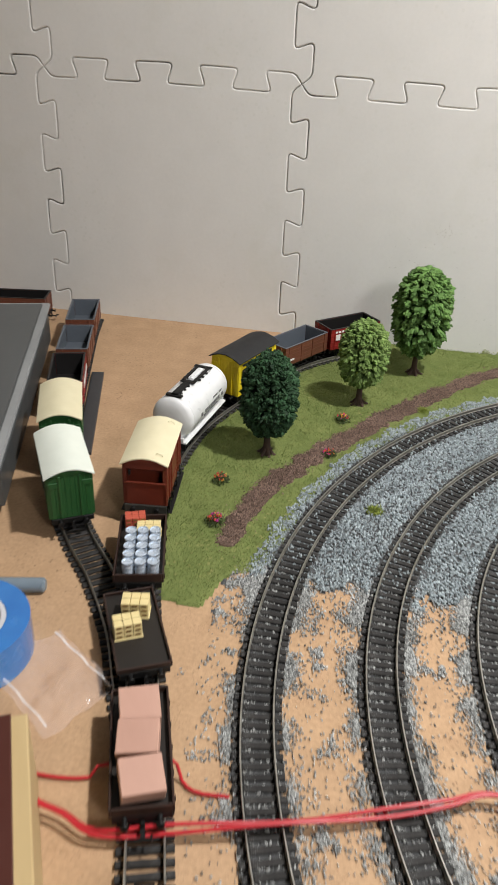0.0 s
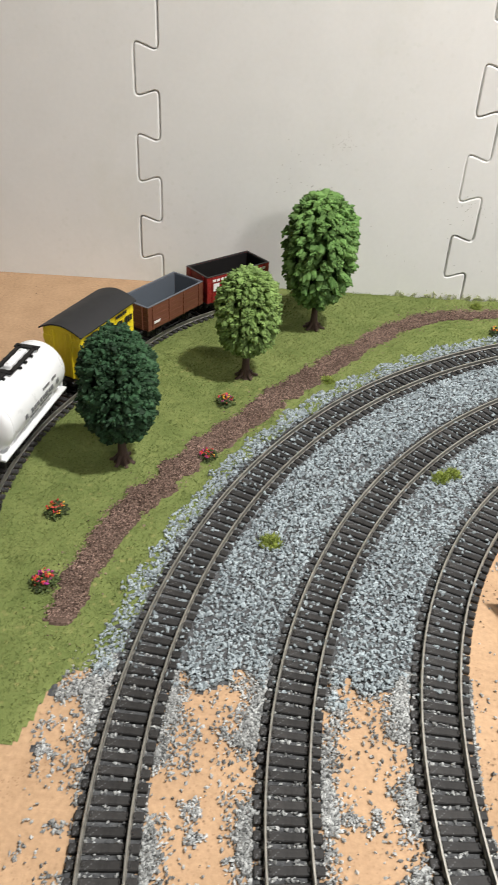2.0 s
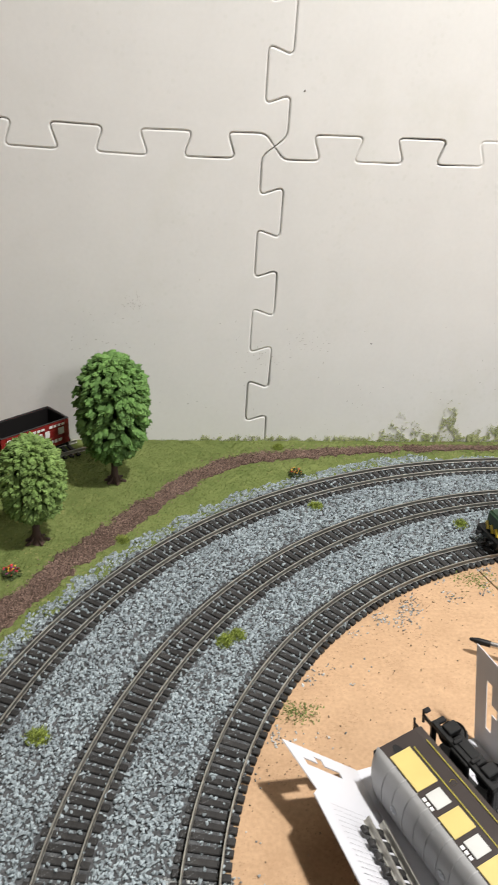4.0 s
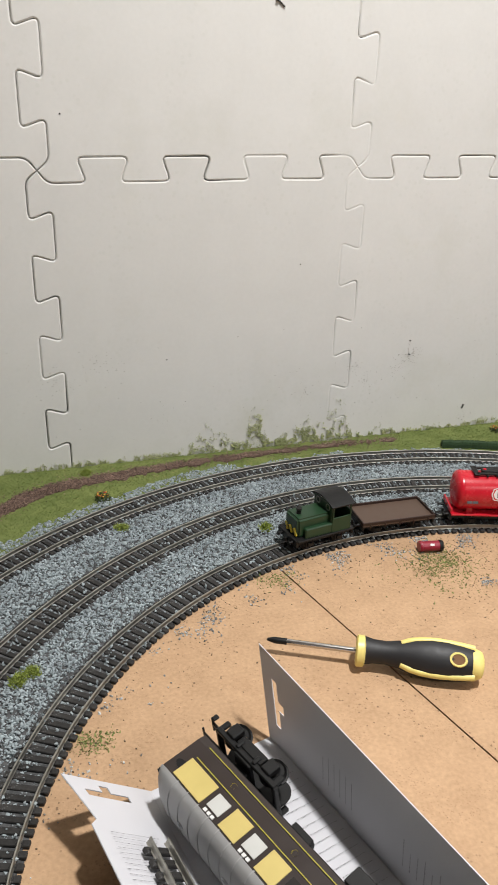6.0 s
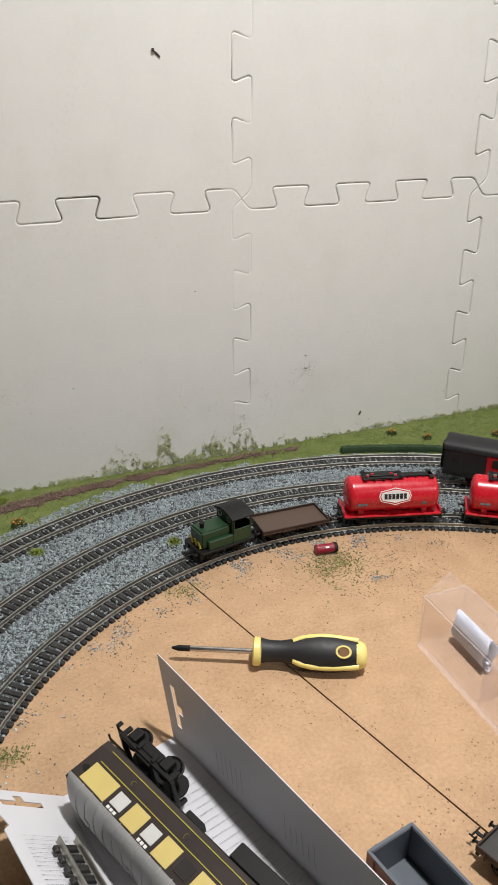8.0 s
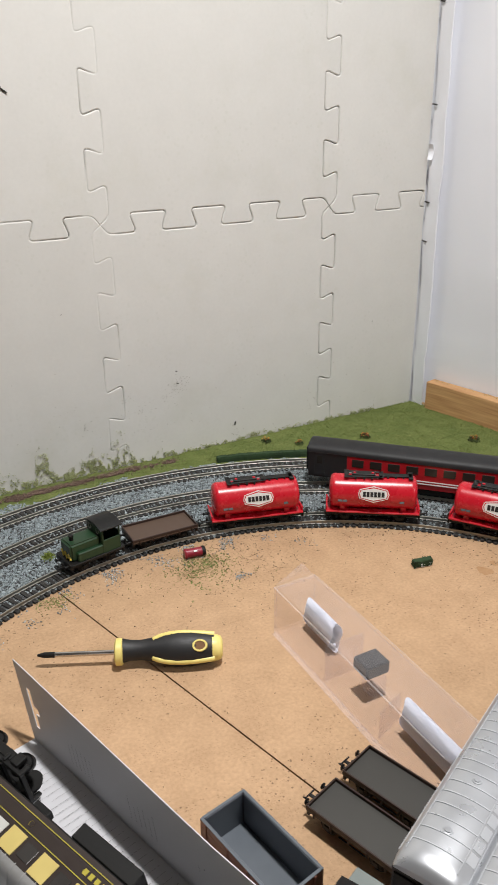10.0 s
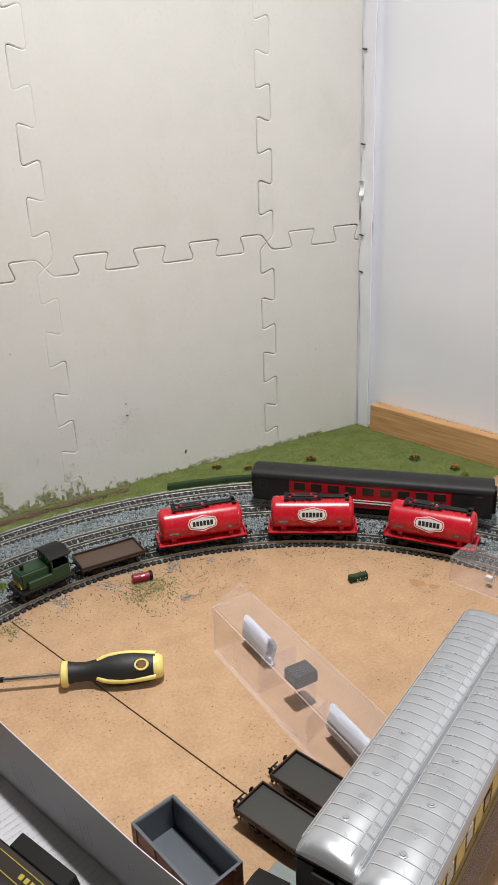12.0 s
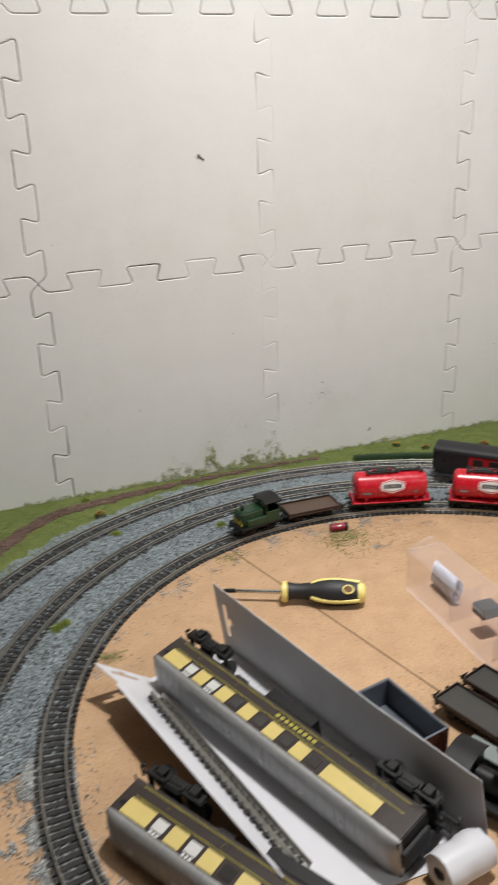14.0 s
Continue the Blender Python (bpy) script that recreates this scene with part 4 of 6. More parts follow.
# ---- the goods train in the siding ----
pink = flat_wagon("dark flat wagon loaded with pink timber packs on the siding", place(SIDING, -0.2494, -0.5888) @ pose(0, 0.002, 0, 0, 0, 1), L=0.068, W=0.0290, lip=0.0035)
for k in range(3):
    t = thing("timber_pack", "pale pink block of timber on a dark wagon", "timber load", pink.matrix_basis @ pose(-0.0205 + k * 0.0205, 0.0005, 0.0188, (4, -3, 2)[k], (-13, -9, -15)[k], (6, -5, 3)[k]), "timber packs on a wagon")
    part("block", boxes((0, 0, 0.0065, 0.0176, 0.0200, 0.0085), bevel=0.0004), P_PINK, t)
crates = flat_wagon("dark brown flat wagon carrying two crate stacks", place(SIDING, -0.2775, -0.5145) @ pose(0, 0.0022, 0, 0, 0, 8), L=0.063, W=0.0298)
crate_stack("stack of pale yellow crates on a flat wagon", crates.matrix_basis @ pose(-0.0030, 0.0052, 0.0179, 0, 0, -90 + 1), s=0.0052)
crate_stack("stack of pale yellow crates on a flat wagon, set askew", crates.matrix_basis @ pose(0.0125, -0.0020, 0.0179, 0, 0, -90 - 16), nz=3, s=0.0053)
drums = flat_wagon("dark low-sided wagon filled with silver drums", place(SIDING, -0.2985, -0.4460), L=0.064, W=0.0310, lip=0.0045)


def drum(m):
    ob = thing("drum", "small silver steel drum standing on a wagon", "drum", m, "silver drums on a wagon")
    prof = [(0, 0), (0, 0.0039), (0.0004, 0.0042), (0.0032, 0.0040), (0.0034, 0.0043), (0.0039, 0.0040), (0.0066, 0.0040), (0.0068, 0.0043), (0.0073, 0.0040), (0.0098, 0.0040), (0.0102, 0.0043), (0.0105, 0.0042), (0.0105, 0.0037), (0.0098, 0.0036), (0.0098, 0)]
    prof = [(z * 0.92, q * 0.87) for z, q in prof]
    smooth(part("shell", lathe(prof, 18, "z"), P_DRUM, ob), 35)
    part("bung", lathe([(0.0090, 0.0006), (0.0096, 0.0006), (0.0096, 0)], 8, "z"), P_DRUM, ob, m=pose(0.0017, 0, 0))
    return ob


first = drum(drums.matrix_basis @ pose(-0.0245, -0.0088, 0.0179))
for i in range(5):
    for j in range(3):
        if i or j:
            copy_thing(first, drums.matrix_basis @ pose(-0.0245 + i * 0.0081, -0.0088 + j * 0.0078, 0.0179, 0, 0, random.uniform(0, 360)))
crate_stack("pale yellow crates at the end of the drum wagon", drums.matrix_basis @ pose(0.0160, -0.0042, 0.0179, 0, 0, 90), nz=2, s=0.0053)
bricks = crate_stack("small pallet of red bricks on the drum wagon", drums.matrix_basis @ pose(0.0245, 0.0052, 0.0179, 0, 0, 97), nz=3, s=0.0046, mat=P_BRICK)

van("brake_van", "red-brown brake van with a cream roof on the siding", place(SIDING, -0.3135, -0.3655), P_VANRED, P_CREAM, L=0.061, W=0.0318, veranda=True, eave=0.0500)
def letters(x0, x1, z, hh, n, lean=0, seed=1):
    """A row of short bars that stand for printing, with gaps between words."""
    r = random.Random(seed)
    w = (x1 - x0) / n
    return [(x0 + (k + 0.5) * w, w * r.uniform(0.55, 0.85), z + r.uniform(-0.01, 0.01) * hh, hh * r.uniform(0.8, 1.0), lean) for k in range(n) if r.random() > 0.12]


bars = letters(0.05, 0.30, 0.0030, 0.0022, 7, 0, 11) + letters(-0.24, 0.30, -0.0016, 0.0030, 12, 0, 12) + letters(-0.16, 0.18, -0.0054, 0.0012, 11, 0, 13)
tank_wagon("white tank wagon with black walkway and lettering on the siding", place(SIDING, -0.3130, -0.2610), P_WHITE, P_WHITE, L=0.088, r=0.0180, logo=False, bars=bars)
marks = (P_INK, letters(-0.42, -0.12, 0.89, 0.07, 7, 0, 2) + letters(0.12, 0.42, 0.89, 0.07, 7, 0, 2) + letters(-0.43, 0.0, 0.70, 0.16, 9, 0, 3) + letters(0.06, 0.43, 0.70, 0.16, 8, 0, 4) + letters(-0.34, 0.22, 0.48, 0.075, 13, 0, 5) + letters(-0.30, 0.05, 0.30, 0.055, 8, 0, 6) + letters(0.22, 0.42, 0.20, 0.05, 4, 0, 7))
bv = bpy.data.objects["brake_van"]
for s in (-1, 1):
    part("footboard", boxes((0, s * 0.0168, 0.0092, 0.056, 0.0030, 0.0010), *[(x, s * 0.0160, 0.0120, 0.0012, 0.0010, 0.0060) for x in (-0.024, -0.008, 0.008, 0.024)], bevel=0.0002), BLACK, bv)
    part("headstock", boxes((s * 0.0300, 0, 0.0124, 0.0016, 0.0300, 0.0078), bevel=0.0003), P_DECKG, bv)
    part("lamp_bracket", boxes((s * 0.0305, 0.0105, 0.0430, 0.0016, 0.0016, 0.0040), bevel=0.0003), BLACK, bv)
for s in (-1, 1):
    part("grab_rail", tube([Vector((s * 0.024, -0.0120, 0.0534)), Vector((s * 0.024, -0.0116, 0.0548)), Vector((s * 0.024, -0.0080, 0.0562)), Vector((s * 0.024, -0.0076, 0.0550))], 0.0003, 6), P_CREAM, bv)

van("goods_van", "bright yellow goods van with a charcoal roof and black lettering", place(SIDING, -0.2832, -0.1725), P_YELLOW, P_ROOFDARK, L=0.066, W=0.0318, marks=marks, ribs=False)
open_wagon("brown open wagon with grey inside on the siding", place(SIDING, -0.2475, -0.0985), P_BROWN, P_GREYIN, L=0.066, marks=(P_INKW, [(-0.36, 0.10, 0.30, 0.10)]))
open_wagon("red open wagon with black inside and white lettering", place(SIDING, -0.2000, -0.0440), P_RED, P_DARKIN, L=0.064, top=0.0390, marks=(P_INKW, [(x, w, z, hh) for x, w, z, hh, q in letters(-0.43, 0.43, 0.86, 0.10, 14, 0, 18) + letters(-0.42, 0.42, 0.60, 0.30, 8, 0, 8) + letters(-0.34, 0.38, 0.24, 0.14, 11, 0, 9)]))
flat_wagon("dark flat wagon at the end of the siding", place(SIDING, -0.222, -0.685), L=0.060)

# ---- vans and wagons on the branch ----
van("goods_van", "green goods van with a pale roof on the branch", place(BRANCH, -0.3722, -0.3915), P_GREEN, P_PALE, L=0.064, W=0.0315)
van("goods_van", "dark green goods van with a cream roof on the branch", place(BRANCH, -0.4035, -0.3195), P_GREEN, P_CREAM, L=0.064, W=0.0315)
open_wagon("red and black open wagon on the branch", place(BRANCH, -0.4345, -0.2350), P_RED, P_DARKIN, top=0.0385, marks=(P_INKW, [(0.0, 0.7, 0.6, 0.22)]))
open_wagon("brown open wagon with blue-grey inside on the branch", place(BRANCH, -0.4580, -0.1590), P_BROWN, P_GREYIN)
open_wagon("brown open wagon with blue-grey inside by the wall", place(BRANCH, -0.4802, -0.0850), P_BROWN, P_GREYIN)

# ---- the tank train on the inner track ----
def on_ring(table, deg, ahead=1):
    """A pose on a ring track; ahead -1 turns the vehicle round."""
    r = rad(table, deg)
    r1, r2 = rad(table, deg - 4), rad(table, deg + 4)
    a, b = radians(deg - 4), radians(deg + 4)
    h = math.degrees(math.atan2(r2 * math.sin(b) - r1 * math.sin(a), r2 * math.cos(b) - r1 * math.cos(a)))
    return pose(C.x + r * math.cos(radians(deg)), C.y + r * math.sin(radians(deg)), 0, 0, 0, h + (180 if ahead < 0 else 0))


for deg in (9.0, 29.8, 50.6, 71.0):
    tank_wagon("red tank wagon with black walkway and a white badge", on_ring(R_INN, deg, 1), P_TANKRED, P_TANKRED)
flat_wagon("brown flat match wagon behind the shunter", on_ring(R_INN, 88.1), L=0.062, W=0.031, deck=P_DECKB)


def shunter(m):
    """A small green engine: bonnet ahead (+x), cab behind."""
    ob = thing("shunting_engine", "small dark green shunting engine with a black cab roof", "model locomotive", m)
    chassis(ob, 0.050, 0.029, wb=0.026)
    part("footplate", boxes((0, 0, 0.0170, 0.050, 0.029, 0.0016), bevel=0.0003), BLACK, ob)
    part("bonnet", boxes((0.009, 0, 0.0255, 0.028, 0.019, 0.0155), bevel=0.0016, seg=3), P_LOCO, ob)
    part("tank", boxes((0.006, 0, 0.0215, 0.024, 0.026, 0.0085), bevel=0.0008), P_LOCO, ob)
    part("chimney", lathe([(0, 0.002), (0.0012, 0.0018), (0.0035, 0.0018), (0.0042, 0.0023), (0.0050, 0.0022), (0.0050, 0)], 14, "z"), BLACK, ob, m=pose(0.017, 0, 0.0328))
    for sp in [(-0.0135, s * 0.0128, 0.0235, 0.017, 0.0012, 0.0125) for s in (-1, 1)]:
        part("cab_side", boxes(sp, bevel=0.0002), P_LOCO, ob)
    for s in (-1, 1):
        for t in (-1, 1):
            part("cab_post", boxes((-0.0135 + t * 0.0079, s * 0.0128, 0.0345, 0.0012, 0.0012, 0.012), bevel=0.0002), P_LOCO, ob)
    cab = part("cab_front", boxes((-0.0052, 0, 0.0285, 0.0012, 0.0244, 0.0230), bevel=0.0002), P_LOCO, ob)
    part("cab_back", boxes((-0.0218, 0, 0.0255, 0.0012, 0.0244, 0.0165), bevel=0.0002), P_LOCO, ob)
    for s in (-1, 1):
        part("window_frame", lathe([(0, 0.0028), (0.0006, 0.0028), (0.0006, 0.0021), (0, 0.0021)], 14, "x"), STEEL, cab, m=pose(-0.0046, s * 0.0068, 0.0368))
    smooth(part("cab_roof", arc_roof(0.021, 0.030, 0.0402, 0.0035), BLACK, ob, m=pose(-0.0135, 0, 0)), 50)
    part("buffer_beam", boxes((0.0255, 0, 0.0150, 0.0012, 0.027, 0.0055), bevel=0.0002), BLACK, ob)
    for k in range(3):
        part("warning_stripe", boxes((0.0232, (k - 1) * 0.006, 0.0215, 0.0006, 0.0028, 0.0065, Matrix.Rotation(radians(35), 4, "X")), bevel=0), P_STRIPE, ob)
    return ob


shunter(on_ring(R_INN, 100.5))

# ---- red and black passenger coach on the middle track ----
C_RED = paint("coach_red", (0.42, 0.012, 0.018), rough=0.35)
C_BLACK = paint("coach_charcoal", (0.018, 0.016, 0.017), rough=0.4)
C_GLASS = paint("coach_window_dark", (0.03, 0.026, 0.022), rough=0.12)


def bogie(ob, x, z=0.0, big=1.0):
    b = part("bogie", boxes((0, 0.0105, 0.0120, 0.036, 0.0018, 0.0032), (0, -0.0105, 0.0120, 0.036, 0.0018, 0.0032), (0, 0, 0.0132, 0.008, 0.021, 0.0024), *[(s * 0.0115, t * 0.0115, 0.0110, 0.0045, 0.0020, 0.0040) for s in (-1, 1) for t in (-1, 1)], bevel=0.0003), BLACK, ob, m=pose(x, 0, z + 0.0135 * (1 - big)) @ Matrix.Diagonal((big, 1, big, 1)))
    for s in (-1, 1):
        for t in (-1, 1):
            smooth(part("wheel", wheel_bm(), BLACK, b, m=pose(s * 0.0115, t * 0.0082, 0.0114, 0, 0, 0 if t < 0 else 180)))
    return b


def body_outline(W, z0, eave, rise, n=16):
    pts = [(W / 2 * 0.94, z0), (W / 2, z0 + 0.006), (W / 2, eave)]
    pts += [(W / 2 * math.cos(math.pi * i / n), eave + rise * math.sin(math.pi * i / n) ** 0.8) for i in range(1, n)]
    return pts + [(-W / 2, eave), (-W / 2, z0 + 0.006), (-W / 2 * 0.94, z0)]


def coach(label, m, L=0.246, W=0.0315):
    ob = thing("passenger_coach", label, "model coach", m, "passenger coaches")
    z0, eave = 0.0155, 0.0425
    body = [(W / 2 * 0.94, z0), (W / 2, z0 + 0.006), (W / 2, eave), (-W / 2, eave), (-W / 2, z0 + 0.006), (-W / 2 * 0.94, z0)]
    part("body", prism(body, -L / 2 + 0.040, L / 2 - 0.040), C_RED, ob)
    for s in (-1, 1):
        part("end_section", prism(body, s * (L / 2 - 0.040), s * L / 2), C_BLACK, ob)
        part("gangway", boxes((s * (L / 2 + 0.002), 0, 0.0305, 0.004, 0.0125, 0.026), bevel=0.0005), BLACK, ob)
        bogie(ob, s * (L / 2 - 0.040))
        for t in (-1, 1):
            part("door_window", boxes((s * (L / 2 - 0.012), t * (W / 2 + 0.0001), 0.0350, 0.0055, 0.0008, 0.0085), bevel=0.0002), P_INKW if t < 0 else C_GLASS, ob)
            part("door", boxes((s * (L / 2 - 0.012), t * (W / 2 - 0.0001), 0.0300, 0.0105, 0.0008, 0.0235), bevel=0.0002), C_BLACK, ob)
    roof = [(W / 2 * 1.02 * math.cos(math.pi * i / 16), eave + 0.0082 * math.sin(math.pi * i / 16) ** 0.75) for i in range(17)]
    smooth(part("roof", prism(roof, -L / 2 - 0.001, L / 2 + 0.001), P_ROOFDARK, ob), 40)
    for k in range(9):
        part("roof_rib", prism([(y * 1.01, z + 0.0003) for y, z in roof], -L / 2 + 0.018 + k * 0.0262, -L / 2 + 0.0188 + k * 0.0262), P_ROOFDARK, ob)
    for t in (-1, 1):
        for k in range(9):
            part("window", boxes((-0.072 + k * 0.018, t * (W / 2 + 0.0001), 0.0352, 0.0118, 0.0008, 0.0082), bevel=0.0003), C_GLASS, ob)
        for z in (0.0218, 0.0245):
            part("stripe", boxes((0, t * (W / 2 + 0.0001), z, L - 0.085, 0.0005, 0.0011), bevel=0), P_INKW, ob)
        part("gutter", boxes((0, t * (W / 2 + 0.0002), eave, L, 0.0007, 0.0007), bevel=0), C_BLACK, ob)
    part("underframe", boxes((0, 0, 0.0148, L * 0.97, 0.024, 0.0016), (0, 0, 0.0105, 0.045, 0.022, 0.006), (0.035, 0, 0.0115, 0.014, 0.02, 0.004), bevel=0.0005), BLACK, ob)
    return ob


coach("red and black passenger coach with white lines and dark roof", on_ring(R_MID, 42.0))


# ---- trees, bushes, hedges ----
def ico():
    bm = bmesh.new()
    bmesh.ops.create_icosphere(bm, subdivisions=1, radius=1)
    v = np.array([x.co[:] for x in bm.verts])
    f = np.array([[w.index for w in x.verts] for x in bm.faces])
    bm.free()
    return v, f


ICO_V, ICO_F = ico()


def clumps(spots, axes, sizes, rng, jag=0.25):
    """Many small leaf clumps as one mesh: spots, outward axes and (length, width, thickness)."""
    n, k = len(spots), len(ICO_V)
    s, a, z = np.asarray(spots), np.asarray(axes), np.asarray(sizes)
    a = a / np.linalg.norm(a, axis=1)[:, None]
    ref = np.where(np.abs(a[:, 2:3]) < 0.9, [[0, 0, 1.0]], [[1.0, 0, 0]])
    b = np.cross(a, ref)
    b /= np.linalg.norm(b, axis=1)[:, None]
    c = np.cross(a, b)
    base = ICO_V[None] * (1 + jag * rng.normal(size=(n, k, 1)))
    V = base[:, :, 0:1] * (a * z[:, 0:1])[:, None] + base[:, :, 1:2] * (b * z[:, 1:2])[:, None] + base[:, :, 2:3] * (c * z[:, 2:3])[:, None] + s[:, None]
    F = ICO_F[None] + k * np.arange(n)[:, None, None]
    return V.reshape(-1, 3).tolist(), [], F.reshape(-1, 3).tolist()


BARK = M("tree_bark", (0.075, 0.045, 0.032), (0.03, 0.018, 0.014), rough=0.9, scale=300, bump=0.8, depth=0.001, stretch=(1, 1, 0.3))


def tree(label, m, z0, z1, width, leaf, seed, count, size, droop=0.35, lobe=1.0):
    """A model tree: flared trunk with roots and limbs, crown of drooping leaf clumps."""
    rng = np.random.default_rng(seed)
    ob = thing("tree", label, "model tree", m, "model trees")
    bm = bmesh.new()
    lathe([(0, 0.0062), (0.0015, 0.0046), (0.005, 0.0032), (0.012, 0.0026), (z0 + 0.006, 0.0023), (z1 * 0.55, 0.0014), (z1 * 0.85, 0.0004), (z1 * 0.86, 0)], 14, "z", bm)
    for k in range(6):
        a = 2 * math.pi * k / 6 + rng.uniform(-0.3, 0.3)
        d = Vector((math.cos(a), math.sin(a), 0))
        tube([d * 0.002 + Vector((0, 0, 0.006)), d * 0.0048 + Vector((0, 0, 0.002)), d * (0.0075 + rng.uniform(0, 0.002)) + Vector((0, 0, 0.0003))], 0.0013, 6, bm)
    for k in range(7):
        a = 2.4 * k
        d = Vector((math.cos(a), math.sin(a), 0.7))
        zz = z0 + (z1 - z0) * (0.05 + 0.09 * k)
        tube([Vector((0, 0, zz)), Vector((0, 0, zz)) + d * 0.007, Vector((0, 0, zz)) + d * 0.013], 0.0006, 5, bm)
    for v in bm.verts:
        v.co += Vector((1, 1, 0)) * 0.0005 * noise.noise(v.co * 400)
    smooth(part("trunk", bm, BARK, ob), 60)
    h = z1 - z0
    spots, axes, sizes = [], [], []
    for i in range(count):
        u = (i + 0.5) / count
        u = 0.01 + 0.98 * (0.5 - 0.5 * math.cos(math.pi * u)) * 0.45 + 0.98 * 0.55 * u
        a = i * 2.39996 + rng.normal() * 0.15
        prof = max(1 - abs(2 * u - 1) ** 2.7, 0.02) ** 0.5 * (1.04 - 0.10 * u)
        r = (0.5 * width - 0.9 * size) * prof * rng.uniform(0.88, 1.06)
        z = z0 + 0.9 * size + (h - 1.9 * size) * u + rng.normal() * 0.0008
        spots.append((r * math.cos(a), r * math.sin(a), z))
        up = (u - 0.45) * 1.7 - droop
        axes.append((math.cos(a), math.sin(a), up))
        s = size * rng.uniform(0.75, 1.3) * (1.0 if u < 0.85 else 0.85)
        sizes.append((s * 0.95 * lobe, s * 0.78, s * 0.66))
        if i % 3 == 0:
            spots.append((r * 0.62 * math.cos(a + 1), r * 0.62 * math.sin(a + 1), z))
            axes.append(axes[-1])
            sizes.append((s * 1.4, s * 1.2, s * 1.0))
    crown = part("crown", clumps(spots, axes, sizes, rng, 0.22), leaf, ob)
    tip, ax2, sz2 = [], [], []
    for p, d, s in zip(spots, axes, sizes):
        d = np.array(d) / np.linalg.norm(d)
        for _ in range(8 if lobe < 1.1 else 5):
            o = np.clip(rng.normal(size=3), -1.3, 1.3) * s[1] * (0.50 if lobe < 1.1 else 0.32)
            tip.append(np.array(p) + d * s[0] * (0.34 if lobe < 1.1 else 0.5) + o)
            ax2.append(d + rng.normal(size=3) * (0.5 if lobe < 1.1 else 0.3))
            sz2.append((s[1] * 0.52 * lobe, s[1] * 0.34, s[1] * 0.28))
    part("foliage", clumps(tip, ax2, sz2, rng, 0.15), leaf, crown)
    return ob


LEAF_DARK = island(M("leaf_dark", (0.032, 0.078, 0.033), (0.013, 0.037, 0.016), rough=0.75, scale=300, bump=0.3, spec=0.25), 0.45, 1.5)
LEAF_LIME = island(M("leaf_lime", (0.200, 0.292, 0.085), (0.098, 0.165, 0.042), rough=0.7, scale=300, bump=0.3, spec=0.25), 0.65, 1.3)
LEAF_MID = island(M("leaf_green", (0.15, 0.265, 0.072), (0.055, 0.125, 0.03), rough=0.7, scale=300, bump=0.3, spec=0.25), 0.65, 1.3)
tree("dark green model tree on the grass by the siding", pose(-0.2437, -0.2755, 0.001), 0.019, 0.0915, 0.0475, LEAF_DARK, 3, 620, 0.0036, 0.2)
tree("lime green model tree with leafy clumps beside the path", pose(-0.1752, -0.1620, 0.001), 0.020, 0.085, 0.0455, LEAF_LIME, 5, 620, 0.0031, 0.55, 1.15)
tree("tall green model tree with drooping clumps near the wall", pose(-0.1244, -0.0762, 0.001), 0.022, 0.1140, 0.0580, LEAF_MID, 8, 560, 0.0041, 0.75, 1.2)

BUSH = island(M("bush_green", (0.075, 0.105, 0.028), (0.035, 0.05, 0.015), rough=0.95, scale=200, bump=0), 0.5, 1.4)
PETAL_R = island(M("petal_red", (0.55, 0.05, 0.035), rough=0.7, bump=0), 0.6, 1.4)
PETAL_Y = island(M("petal_yellow", (0.75, 0.42, 0.04), rough=0.7, bump=0), 0.7, 1.3)
PETAL_P = island(M("petal_magenta", (0.40, 0.03, 0.22), rough=0.7, bump=0), 0.7, 1.3)


def flower_bush(m, mix, seed, s=1.0):
    rng = np.random.default_rng(seed)
    ob = thing("flower_bush", {"ry": "low bush with red and yellow flowers on the grass", "rp": "low bush with red and magenta flowers on the grass", "o": "small bush with orange and brown flowers on the grass"}[mix], "flower bush", m, "flower bushes")

    def blob(n, r, z0, z1):
        out = []
        while len(out) < n:
            p = rng.uniform(-1, 1, 3)
            if p @ p < 1 and p[2] > -0.1:
                out.append((p[0] * r * s, p[1] * r * s, (z0 + max(p[2], 0) * (z1 - z0)) * s))
        return out
    part("foliage", scatter(blob(110, 0.0068, 0.0008, 0.0055), 0.0012 * s, rng), BUSH, ob)
    for mat2, n in {"ry": ((PETAL_R, 26), (PETAL_Y, 14)), "rp": ((PETAL_R, 24), (PETAL_P, 14), (PETAL_Y, 6)), "o": ((PETAL_Y, 16), (PETAL_R, 12))}[mix]:
        part("blossom", scatter(blob(n, 0.0058, 0.0038, 0.0072), 0.00085 * s, rng), mat2, ob)
    return ob


for k, (x, y, mix, s) in enumerate([(-0.2705, -0.3285, "ry", 1.05), (-0.2625, -0.3825, "rp", 1.1), (-0.1865, -0.2030, "rp", 1.05), (-0.1918, -0.2672, "rp", 0.95), (0.0285, -0.0675, "o", 1.05), (0.4435, -0.0225, "o", 0.9), (0.4735, -0.0480, "o", 0.8), (0.5515, -0.0715, "ry", 0.95), (0.6560, -0.1450, "o", 1.0), (0.6735, -0.1950, "o", 0.9)]):
    flower_bush(pose(x, y, 0.0015, 0, 0, 40 * k), mix, 20 + k, s)

TUFT = island(M("tuft_olive", (0.37, 0.43, 0.085), (0.20, 0.26, 0.048), rough=0.9, scale=100, bump=0), 0.5, 1.3)


